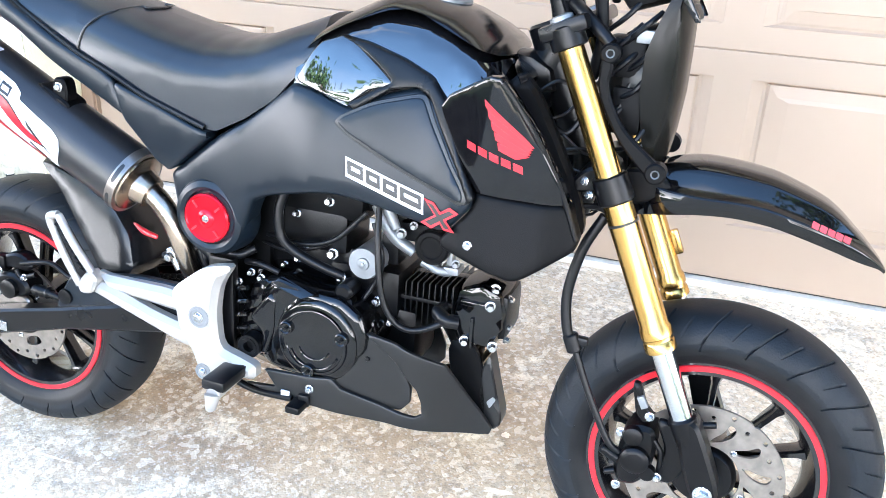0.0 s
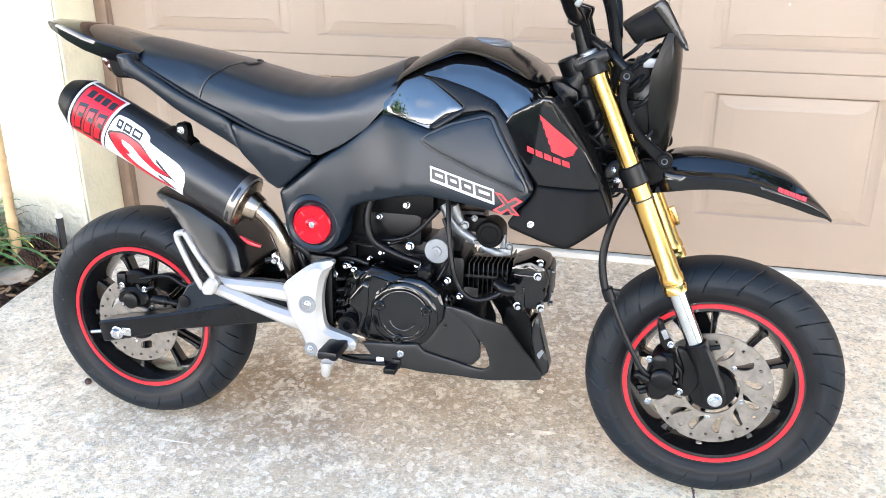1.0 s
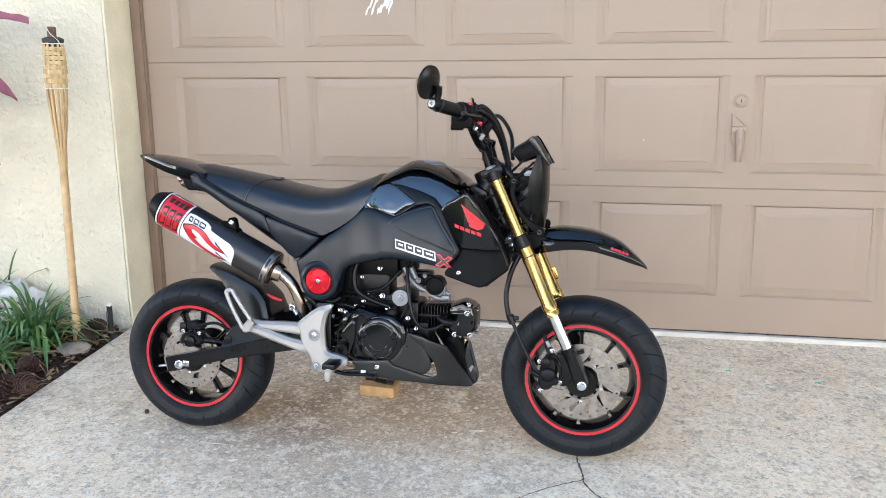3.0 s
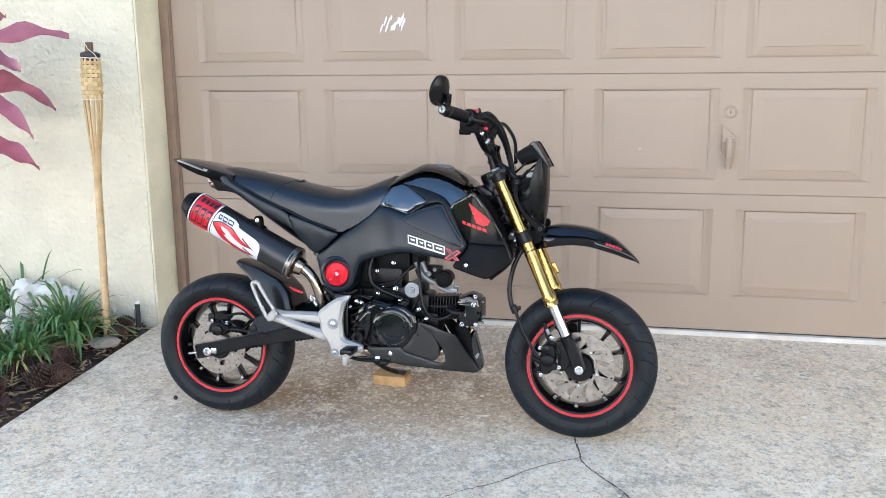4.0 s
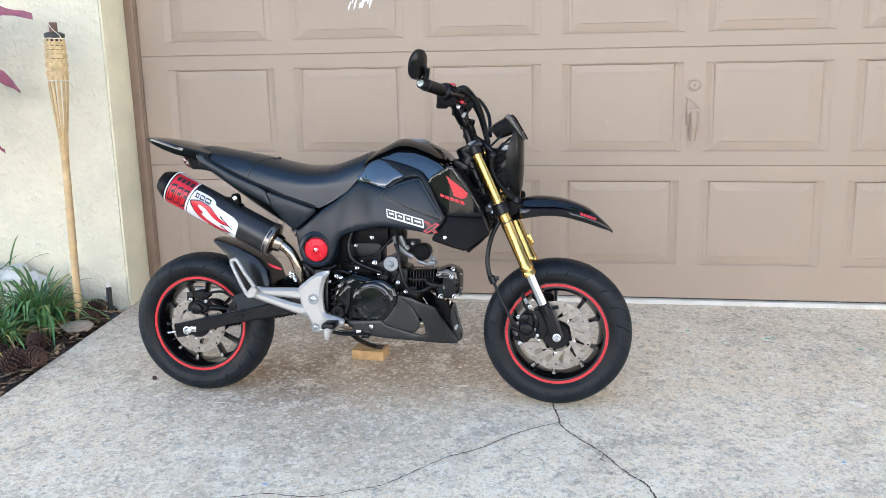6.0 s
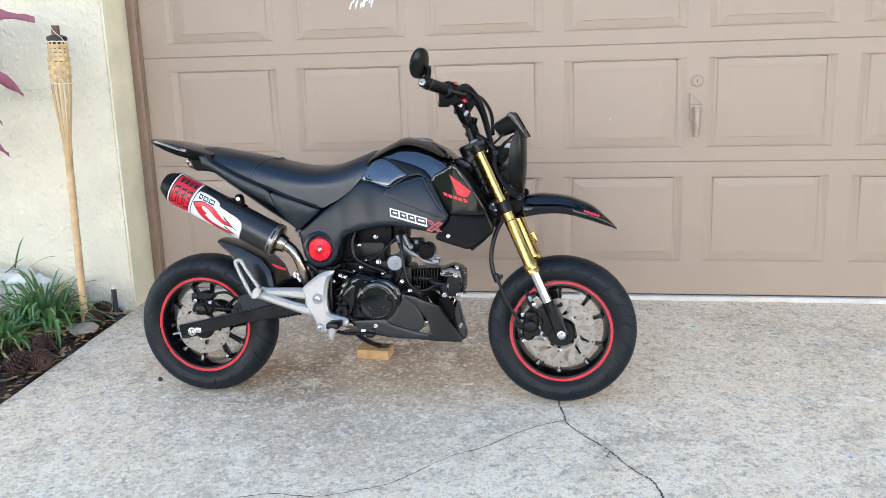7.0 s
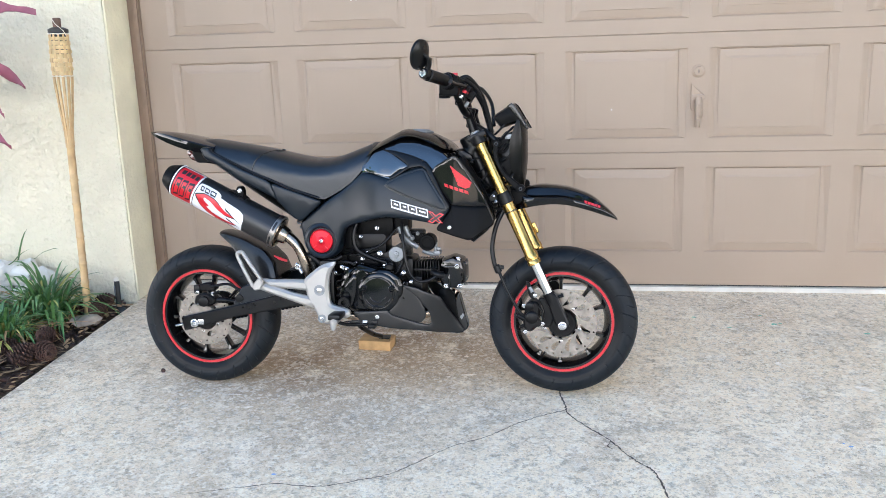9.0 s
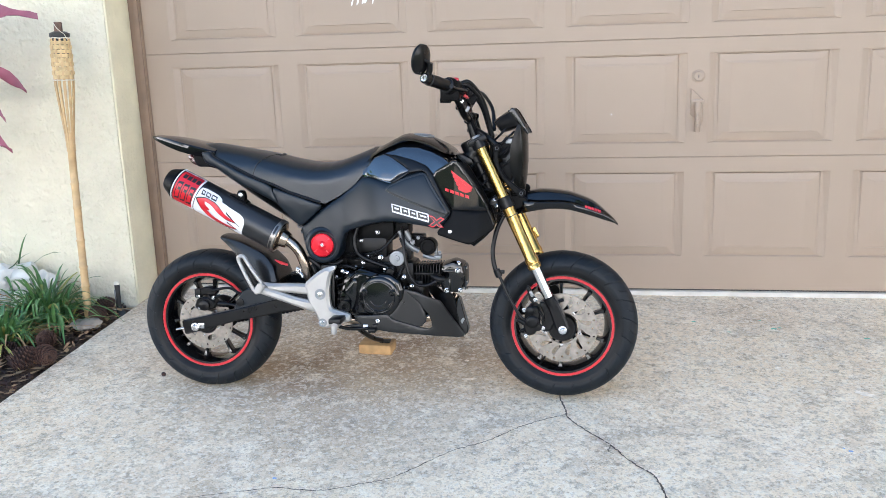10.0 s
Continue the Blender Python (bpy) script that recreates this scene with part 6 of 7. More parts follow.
for k, (x, z, r) in enumerate(((-0.028, 0.462, 0.006), (0.012, 0.456, 0.0085), (-0.046, 0.438, 0.006), (0.028, 0.420, 0.007), (0.089, 0.393, 0.0070), (0.114, 0.363, 0.0065), (0.019, 0.398, 0.005), (-0.070, 0.423, 0.005), (0.005, 0.539, 0.007), (-0.050, 0.511, 0.006), (-0.11, 0.405, 0.007), (-0.099, 0.393, 0.008))):
    part("engine_bolt", hexbolt(bmesh.new(), (x, -0.044, z), (0, -1, 0.15), r, 0.012), M_BOLT, upper)
block("airbox", M_GRAIN, ((-0.03, 0.0, 0.545), (0.18, 0.09, 0.07), 0.015), ((-0.10, 0.0, 0.50), (0.06, 0.10, 0.10), 0.015), ((0.075, 0.01, 0.555), (0.06, 0.07, 0.06), 0.012), label="black airbox under the tank")
block("battery_box", M_GRAIN, ((-0.135, 0.02, 0.47), (0.07, 0.12, 0.20), 0.015), ((-0.16, 0.02, 0.36), (0.05, 0.12, 0.14), 0.012))
block("shock_mount", M_FRAME, ((-0.200, 0.005, 0.415), (0.055, 0.10, 0.13), 0.015), ((-0.185, 0.0, 0.475), (0.05, 0.09, 0.08), 0.015))
for k in range(4):
    part("rear_wire", tube(bmesh.new(), [(-0.225 + 0.012 * k, -0.055, 0.46 - 0.01 * k), (-0.205 + 0.014 * k, -0.072, 0.43), (-0.190 + 0.014 * k, -0.070, 0.39), (-0.150 + 0.010 * k, -0.066, 0.365 - 0.008 * k)], 0.0045 - 0.0005 * k, 8), M_HOSE, bike)
block("frame_plate", M_FRAME, ((-0.15, -0.098, 0.345), (0.045, 0.018, 0.19), 0.006), ((-0.15, 0.098, 0.345), (0.045, 0.018, 0.19), 0.006))
# cylinder with fins
cyl = part("cylinder", rod(bmesh.new(), (0.09, 0.035, 0.385), (0.22, 0.035, 0.392), 0.040, 0.040, 28), M_ENGINE, bike, "black finned cylinder")
for k in range(11):
    x = 0.108 + 0.0094 * k
    part("fin", solid((x, 0.030, 0.391 + 0.004 * k / 11), (0.0026, 0.112 - 0.0010 * k, 0.070), 0.001), M_CAST, cyl)
part("fin_band", solid((0.155, -0.010, 0.400), (0.098, 0.030, 0.006), 0.001), M_CAST, cyl)
head = part("cylinder_head", pillow([(0.205, 0.430), (0.245, 0.444), (0.279, 0.432), (0.287, 0.400), (0.285, 0.366), (0.268, 0.333), (0.205, 0.336), (0.196, 0.385)], flat(0.052), None, 0.012, 2.4, 0.010, 0.12), M_ENGINE, bike, "black cylinder head with zinc bolts")
head.location = (0, 0.035, 0)
for x, z, y in ((0.261, 0.411, -0.018), (0.270, 0.346, -0.018), (0.224, 0.345, -0.016), (0.262, 0.432, 0.0)):
    part("head_bolt", hexbolt(bmesh.new(), (x, y - 0.035, z), (0.3, -1, 0), 0.0078, 0.012), M_BOLT, head)
for z in (0.418, 0.372, 0.350):
    part("cover_bolt", hexbolt(bmesh.new(), (0.283, -0.03, z), (1, -0.3, 0), 0.006, 0.008), M_BOLT, head)
part("head_cap", solid((0.274, 0, 0.388), (0.026, 0.086, 0.075), 0.012), M_CAST, head)
part("head_rib", solid((0.240, -0.054, 0.408), (0.05, 0.006, 0.008), 0.002), M_ENGINE, head)
part("head_rib", solid((0.235, -0.054, 0.36), (0.006, 0.006, 0.05), 0.002), M_ENGINE, head)
bm = rod(bmesh.new(), (0.192, -0.010, 0.396), (0.186, -0.050, 0.397), 0.009, 0.008, 16, 0.002)
tube(bm, [(0.188, -0.046, 0.397), (0.205, -0.056, 0.391), (0.222, -0.050, 0.388)], 0.011, 14)
part("spark_plug_cap", bm, M_HOSE, bike)
part("plug_lead", tube(bmesh.new(), [(0.088, -0.05, 0.56), (0.096, -0.07, 0.50), (0.104, -0.078, 0.445), (0.116, -0.078, 0.400), (0.140, -0.074, 0.373), (0.170, -0.066, 0.371), (0.205, -0.056, 0.388)], 0.0050, 12), M_HOSE, bike, "black spark plug lead")
part("breather_hose", tube(bmesh.new(), [(-0.052, -0.070, 0.57), (-0.064, -0.078, 0.525), (-0.060, -0.080, 0.485), (-0.040, -0.076, 0.462), (0.0, -0.068, 0.442), (0.036, -0.058, 0.428)], 0.0078, 14), M_HOSE, bike, "thick black breather hose")
for pts, r in (([(-0.10, -0.05, 0.47), (-0.04, -0.06, 0.468), (0.02, -0.062, 0.485), (0.07, -0.055, 0.535)], 0.0042), ([(-0.11, -0.045, 0.455), (-0.06, -0.055, 0.452), (0.0, -0.05, 0.47), (0.05, -0.045, 0.51)], 0.0036), ([(-0.12, -0.08, 0.43), (-0.09, -0.09, 0.435), (-0.06, -0.085, 0.425)], 0.005), ([(0.08, -0.05, 0.52), (0.10, -0.06, 0.47), (0.088, -0.05, 0.43), (0.07, -0.06, 0.395)], 0.004)):
    part("engine_hose", tube(bmesh.new(), pts, r, 10), M_HOSE, bike)
# intake and carburettor side
bm = tube(bmesh.new(), [(0.072, -0.02, 0.540), (0.088, -0.022, 0.512), (0.108, -0.022, 0.490), (0.135, -0.02, 0.474)], [0.010, 0.0105, 0.010, 0.009], 16)
hexbolt(bm, (0.118, -0.034, 0.506), (0.2, -1, 0), 0.008, 0.01)
hexbolt(bm, (0.136, -0.030, 0.520), (0.2, -1, 0), 0.006, 0.01)
rod(bm, (0.096, -0.040, 0.545), (0.112, -0.040, 0.512), 0.010, 0.008, 14, 0.002)
tube(bm, [(0.150, -0.02, 0.462), (0.180, -0.02, 0.452), (0.200, -0.01, 0.452)], 0.0075, 14)
box(bm, (0.196, -0.008, 0.455), (0.024, 0.03, 0.012), 0.003)
hexbolt(bm, (0.204, -0.024, 0.470), (0.2, -1, 0), 0.006, 0.01)
box(bm, (0.190, -0.004, 0.472), (0.010, 0.02, 0.03), 0.003)
part("intake", bm, M_DISC, bike, "bare alloy intake manifold")
block("throttle_body", M_CAST, ((0.120, 0.02, 0.505), (0.06, 0.05, 0.045), 0.008), ((0.095, 0.0, 0.470), (0.03, 0.04, 0.05), 0.006))
part("air_valve", lathe_y(bmesh.new(), 0.166, 0.490, [(0.02, 0.026), (-0.022, 0.0275), (-0.030, 0.027), (-0.033, 0.024), (-0.0335, 0.018), (-0.032, 0.016), (-0.0325, 0.003)], 36), M_GRAIN, bike, "round black air valve")
part("valve_bracket", solid((0.135, -0.012, 0.505), (0.05, 0.02, 0.03), 0.006), M_GRAIN, bike)


# belly pan
def keel(x, z):
    return table(x, [(0.0, 0.128), (0.15, 0.094), (0.29, 0.014)])


for s in (-1, 1):
    bm = skin([(0.095, 0.365), (0.142, 0.353), (0.178, 0.336), (0.211, 0.318), (0.245, 0.256), (0.281, 0.200), (0.278, 0.190), (0.262, 0.189), (0.220, 0.199), (0.167, 0.212), (0.110, 0.217), (0.060, 0.224), (0.025, 0.232), (-0.029, 0.236), (-0.097, 0.246), (-0.041, 0.252), (-0.062, 0.278), (0.001, 0.282), (0.050, 0.284), (0.062, 0.268), (0.095, 0.255), (0.139, 0.240), (0.176, 0.232), (0.185, 0.237), (0.183, 0.257), (0.176, 0.279), (0.143, 0.322), (0.108, 0.352)], keel, s, 0.004, 0.002, 0.009, 0.05)
    belly = part("belly_pan", bm, M_CARBON, bike, "dark composite belly pan") if s < 0 else part("belly_pan", bm, M_CARBON, bike)
    part("pan_cheek", skin([(0.093, 0.366), (0.128, 0.346), (0.150, 0.312), (0.166, 0.280), (0.166, 0.254), (0.152, 0.238), (0.100, 0.236), (0.040, 0.254), (0.034, 0.282), (0.064, 0.292), (0.080, 0.308), (0.088, 0.330)], lambda x, z: keel(x, z) - 0.008, s, 0.004, 0.002, 0.010, 0.08), M_CARBON, belly)
    part("pan_bolt", hexbolt(bmesh.new(), (0.018, s * 0.127, 0.263), (0, s, 0), 0.0068, 0.007), M_BOLT, belly)
part("pan_cavity", slab([(0.190, 0.335), (0.245, 0.335), (0.268, 0.225), (0.258, 0.200), (0.215, 0.220)], -0.004, 0.004, 0.002), M_GRAIN, bike)
nose = part("pan_nose", slab([(0.254, 0.300), (0.264, 0.322), (0.281, 0.258), (0.292, 0.218), (0.291, 0.202), (0.280, 0.191), (0.266, 0.205), (0.250, 0.245)], -0.004, 0.030, 0.003, 0.012, 0.12), M_CARBON, bike)
part("pan_mark", slab([(0.266, 0.240), (0.276, 0.252), (0.281, 0.247), (0.272, 0.230)], -0.0055, -0.004, 0, 0.01, 0.1), M_DISC, nose, "small grey mark")
part("pan_tag", solid((-0.022, -0.131, 0.247), (0.015, 0.003, 0.010), 0.001), M_DECAL_WHITE, bike, "small white tag")
part("pan_clip", solid((0.010, -0.130, 0.243), (0.018, 0.010, 0.020), 0.003), M_HOSE, bike)
block("engine_sump", M_CAST, ((0.02, 0.0, 0.265), (0.20, 0.13, 0.05), 0.015), ((0.10, 0.02, 0.33), (0.10, 0.10, 0.10), 0.015))

# side stand
bm = tube(bmesh.new(), [(-0.140, 0.085, 0.235), (-0.122, 0.140, 0.17), (-0.098, 0.225, 0.115), (-0.078, 0.292, 0.086)], [0.011, 0.010, 0.009, 0.009], 12)
box(bm, (-0.066, 0.300, 0.082), (0.040, 0.032, 0.007), 0.003, Matrix.Rotation(radians(4.5), 4, "X"))
stand = part("side_stand", bm, M_FRAME, bike, "black side stand, folded out")
part("stand_spring", tube(bmesh.new(), [(-0.14, 0.07, 0.245), (-0.125, 0.115, 0.19), (-0.110, 0.150, 0.150)], 0.005, 8), M_CAST, stand)

# wooden block under the stand
block_ob = mesh_ob("wood_block", solid((0, 0, 0.018), (0.124, 0.075, 0.036), 0.003), M_WOOD)
tagged(block_ob, "short pale pine offcut under the side stand foot", "wood block")
block_ob.matrix_basis = pose(-0.090, 0.452, 0.0195, 3.4, 0, -5)


# ---- the garden bed ----
M_BAMBOO = mat("dry_bamboo", (0.58, 0.40, 0.20), 0.55, var=0.18, scale=25, bump=0.0006, bump_scale=150, stain=(0.40, 0.25, 0.11), stain_scale=12, stain_amount=0.5)
M_WEAVE = mat("woven_bamboo_strip", (0.60, 0.44, 0.22), 0.6, var=0.25, scale=40, bump=0.0005, bump_scale=200)
M_CORD = mat("pale_cord", (0.75, 0.70, 0.58), 0.8, var=0.1, scale=60)
M_WICK = mat("charred_wick", (0.16, 0.10, 0.07), 0.9, var=0.3, scale=60)
M_LEAF = mat("green_blade", (0.085, 0.185, 0.055), 0.38, var=0.45, scale=9, coords="Object")
M_LEAF_PALE = mat("yellowed_blade", (0.34, 0.33, 0.09), 0.5, var=0.35, scale=9)
M_DRY = mat("dead_blade", (0.40, 0.25, 0.13), 0.75, var=0.35, scale=20)
M_CONE = mat("pine_cone_scale", (0.040, 0.019, 0.014), 0.7, var=0.5, scale=70, bump=0.001, bump_scale=150)
M_CONE_TIP = mat("pale_cone_scale", (0.085, 0.042, 0.028), 0.75, var=0.4, scale=70)
M_ROCK = mat("white_rock", (0.70, 0.685, 0.64), 0.85, var=0.12, scale=12, bump=0.006, bump_scale=25, stain=(0.5, 0.48, 0.44), stain_scale=7, stain_amount=0.5)
M_TI = mat("burgundy_leaf", (0.27, 0.075, 0.10), 0.34, var=0.35, scale=10, bump=0.0008, bump_scale=60, stain=(0.38, 0.15, 0.17), stain_scale=6, stain_amount=0.7)
M_STEM = mat("brown_stem", (0.16, 0.11, 0.07), 0.8, var=0.25, scale=30)
M_BLACKPLASTIC = mat("weathered_black_plastic", (0.018, 0.018, 0.018), 0.45, var=0.2, scale=30)
M_TREE = mat("tree_leaf", (0.05, 0.10, 0.03), 0.5, var=0.4, scale=2)
M_BARK = mat("bark", (0.11, 0.08, 0.055), 0.9, var=0.3, scale=10, bump=0.01, bump_scale=20)


def torch():
    t = thing("bamboo_torch", "tall bamboo garden torch with a woven basket head", "garden torch", pose(-1.428, 0.720, 0.018, 0, 1.7, 0))
    prof = [(-0.10, 0.0125)]
    for z in (0.06, 0.16, 0.245, 0.36, 0.50, 0.60):
        prof += [(z - 0.006, 0.0120), (z - 0.002, 0.0138), (z + 0.002, 0.0138), (z + 0.006, 0.0120)]
    prof += [(0.735, 0.0120), (0.738, 0.0142), (0.742, 0.0142), (0.746, 0.0122), (0.80, 0.0118)]
    part("pole", lathe(bmesh.new(), (0, 0, 0), (0, 0, 1), prof, 18), M_BAMBOO, t)
    for k in range(12):
        a = 2 * math.pi * k / 12
        bm = bmesh.new()
        loops = []
        for z, r, w in ((0.735, 0.0118, 0.0026), (0.80, 0.0135, 0.0028), (0.90, 0.0215, 0.0030), (1.00, 0.0285, 0.0032), (1.10, 0.0300, 0.0030), (1.185, 0.0275, 0.0028)):
            c = Vector((math.cos(a) * r, math.sin(a) * r, z))
            u = Vector((-math.sin(a), math.cos(a), 0)) * w
            n = Vector((math.cos(a), math.sin(a), 0)) * 0.0013
            loops.append([c - u - n, c + u - n, c + u + n, c - u + n])
        part("splint", rings(bm, loops), M_BAMBOO, t, smooth=False)
    for k in range(9):
        z = 1.034 + 0.0168 * k
        bm = bmesh.new()
        loops = []
        for j in range(49):
            a = 2 * math.pi * j / 48
            r = 0.0300 - 0.0004 * (k - 3) ** 2 * 0.3 + 0.0026 * math.cos(6 * a + math.pi * (k % 2))
            c = Vector((math.cos(a) * r, math.sin(a) * r, z))
            n = Vector((math.cos(a), math.sin(a), 0)) * 0.0009
            u = Vector((0, 0, 0.0072))
            loops.append([c - u - n, c - u + n, c + u + n, c + u - n])
        part("weave_strip", rings(bm, loops, cap=False), M_WEAVE, t, smooth=False)
    for z, r in ((1.022, 0.0305), (1.186, 0.0300)):
        part("cord", tube(bmesh.new(), [(r * math.cos(a * 0.5236), r * math.sin(a * 0.5236), z + 0.0015 * (a % 2)) for a in range(13)], 0.0022, 6, 3), M_CORD, t, "pale cord binding")
    part("canister", lathe(bmesh.new(), (0, 0, 1.10), (0, 0, 1), [(0, 0.020), (0.085, 0.024), (0.092, 0.030), (0.104, 0.030), (0.108, 0.024), (0.112, 0.016)], 28), M_BLACKPLASTIC, t, "black metal oil canister")
    part("wick", lathe(bmesh.new(), (-0.002, 0, 1.20), (0, 0, 1), [(0, 0.0125), (0.045, 0.0125), (0.048, 0.010)], 16), M_WICK, t, "charred brown wick cover")
    part("wick_string", tube(bmesh.new(), [(-0.010, -0.012, 1.244), (0.008, -0.022, 1.222), (0.027, -0.018, 1.200), (0.031, -0.010, 1.180)], 0.0012, 6), M_CORD, t)
    for c in t.children:
        c.scale = (1.28, 1.28, 1)


def blade(bm, root, yaw, length, rise, width, droop, rng):
    """One strap leaf: a folded, tapering strip that arches over."""
    d = Vector((math.cos(yaw), math.sin(yaw), 0))
    s = Vector((-d.y, d.x, 0))
    last = None
    n = 7
    for k in range(n + 1):
        f = k / n
        p = Vector(root) + d * length * (f * math.cos(rise)) + Vector((0, 0, length * (math.sin(rise) * f - droop * f**2.4)))
        p.z = max(p.z, 0.004)
        w = width * (0.55 + 0.9 * f) * (1 - f**3.5) + 0.0004
        trio = [bm.verts.new(p - s * w), bm.verts.new(p - Vector((0, 0, w * 0.45))), bm.verts.new(p + s * w)]
        if last:
            bm.faces.new((last[0], trio[0], trio[1], last[1]))
            bm.faces.new((last[1], trio[1], trio[2], last[2]))
        last = trio


def clump(x, y, count, length, seed, label, lean=(0.0, 0.0)):
    rng = random.Random(seed)
    t = thing("strap_leaf_plant", label, "garden plant", pose(x, y, ground_z(y) - 0.02), group="strap-leaf plants in the bed")
    for nm, m, share, low in (("green_foliage", M_LEAF, 0.74, 0), ("yellow_foliage", M_LEAF_PALE, 0.12, 0.25), ("dead_foliage", M_DRY, 0.14, 0.5)):
        bm = bmesh.new()
        for _ in range(int(count * share)):
            yaw = rng.uniform(0, 2 * math.pi)
            rise = radians(rng.uniform(38, 80) - 55 * low)
            r = rng.uniform(0, 0.05)
            root = (math.cos(yaw) * r + rng.uniform(-0.05, 0.05), math.sin(yaw) * r + rng.uniform(-0.05, 0.05), 0.02)
            blade(bm, root, yaw + rng.uniform(-0.3, 0.3), length * rng.uniform(0.6, 1.1), rise, rng.uniform(0.0042, 0.0075) * (1 - 0.4 * low), rng.uniform(0.30, 0.85), rng)
        tagged(part(nm, bm, m, t), kind="stuff")
    return t


def cone_meshes():
    body, tips = bmesh.new(), bmesh.new()
    lathe(body, (0, 0, 0), (0, 0, 1), [(0, 0.012), (0.02, 0.024), (0.05, 0.022), (0.09, 0.006)], 12)
    for k in range(120):
        f = k / 120
        a = k * 2.39996
        z = 0.004 + 0.092 * f
        r0 = 0.020 * math.sin(math.pi * min(1, 0.18 + 0.85 * f)) + 0.004
        out = Vector((math.cos(a), math.sin(a), 0))
        side = Vector((-out.y, out.x, 0))
        up = Vector((0, 0, 1))
        L = 0.024 * math.sin(math.pi * (0.22 + 0.72 * f)) + 0.006
        tilt = -0.25 + 1.1 * f
        d = (out * math.cos(tilt) + up * math.sin(tilt)).normalized()
        n = side.cross(d)
        p = out * r0 * 0.6 + up * z
        q = p + d * L
        loops = [[c - side * w - n * h, c + side * w - n * h, c + side * w + n * h, c - side * w + n * h] for c, w, h in ((p, 0.004, 0.001), (p.lerp(q, 0.6), 0.0075, 0.0016), (q, 0.0066, 0.0022))]
        rings(body, loops)
        c = q
        loops = [[c - side * w - n * h, c + side * w - n * h, c + side * w + n * h, c - side * w + n * h] for c, w, h in ((q - d * 0.001, 0.0064, 0.0026), (q + d * 0.0016, 0.005, 0.0018))]
        rings(tips, loops)
    return body, tips


def pine_cones():
    b, tips = cone_meshes()
    first = thing("pine_cone", "open dark brown pine cone lying in the mulch", "pine cone", group="pine cones in the bed")
    part("cone_body", b, M_CONE, first, smooth=False)
    part("cone_rim", tips, M_CONE_TIP, first, "paler scale tips", smooth=False)
    spots = [(-1.385, 0.735, 0.02, 80, 20, 1.0), (-1.425, 0.795, 0.025, 75, 100, 0.95), (-1.455, 0.735, 0.02, 95, 200, 0.9), (-1.37, 0.30, 0.02, 85, 50, 1.15), (-1.42, 0.19, 0.02, 70, 150, 1.2), (-1.385, 0.02, 0.02, 95, 260, 1.1), (-1.43, 0.445, 0.02, 75, 10, 1.0), (-1.50, 0.335, 0.02, 88, 310, 1.0), (-1.535, 0.095, 0.02, 80, 120, 1.0)]
    for k, (x, y, z, tilt, yaw, s) in enumerate(spots):
        m = pose(x, y, z + ground_z(y), tilt, 0, yaw)
        if k == 0:
            first.matrix_basis = m
            first.scale = (0.8, 0.8, 0.8)
        else:
            c = copy_thing(first, m)
            c.scale = (s * 0.8,) * 3


def rock(x, y, z, r, seed):
    rng = random.Random(seed)
    bm = bmesh.new()
    bmesh.ops.create_icosphere(bm, subdivisions=3, radius=r)
    off = Vector((seed * 3.1, seed, 0))
    for v in bm.verts:
        v.co *= 0.94 + 0.34 * noise.noise(v.co * (1.5 / r) + off) + 0.16 * noise.noise(v.co * (3.4 / r) + off) + 0.07 * noise.noise(v.co * (8 / r) + off)
        v.co.z *= 0.8
    ob = mesh_ob("rock", bm, M_ROCK)
    ob.matrix_basis = pose(x, y, z, rng.uniform(0, 40), rng.uniform(0, 40), rng.uniform(0, 360))
    return tagged(ob, "rough white landscaping rock in the garden bed", "rock", group="white rocks in the bed")


def ti_plant():
    t = thing("cordyline_plant", "burgundy broad-leaved garden plant with drooping leaves", "garden plant", pose(-1.872, 0.565, 0.0))
    part("stem", tube(bmesh.new(), [(0, 0, 0), (0.01, 0.01, 0.5), (0.0, 0.0, 0.95), (0.02, 0.02, 1.25)], [0.016, 0.014, 0.012, 0.009], 12), M_STEM, t)
    leaves = [(1.22, 5, 0.50, 24, 0.30), (1.16, -18, 0.38, 18, 0.34), (1.08, 20, 0.36, 22, 0.62), (0.98, -8, 0.37, 30, 0.75), (0.84, 8, 0.28, 15, 0.55), (1.20, 150, 0.40, 40, 0.4), (1.10, 210, 0.40, 35, 0.5), (0.95, 120, 0.38, 30, 0.5), (1.02, 265, 0.36, 30, 0.5), (1.24, 80, 0.36, 50, 0.4)]
    for k, (z, yaw, L, rise, droop) in enumerate(leaves):
        bm = bmesh.new()
        yaw, rise = radians(yaw), radians(rise)
        d = Vector((math.cos(yaw), math.sin(yaw), 0))
        s = (Vector((-d.y, d.x, 0)) * 0.62 + Vector((0, 0, 0.78))).normalized()
        rows = []
        for i in range(13):
            f = i / 12
            p = Vector((0.01, 0.01, z)) + d * L * f * math.cos(rise) + Vector((0, 0, L * (math.sin(rise) * f - droop * f**2.2)))
            w = 0.046 * (math.sin(math.pi * min(1, 0.06 + 0.94 * f**0.75)) ** 0.8) + 0.0008
            wob = 0.010 * math.sin(14 * f + k)
            rows.append([bm.verts.new(p + s * w * q + Vector((0, 0, 0.012 * abs(q) ** 1.5 + wob * q))) for q in (-1, -0.5, 0, 0.5, 1)])
        for a, b in zip(rows, rows[1:]):
            for j in range(4):
                bm.faces.new((a[j], a[j + 1], b[j + 1], b[j]))
        part("leaf", bm, M_TI, t)


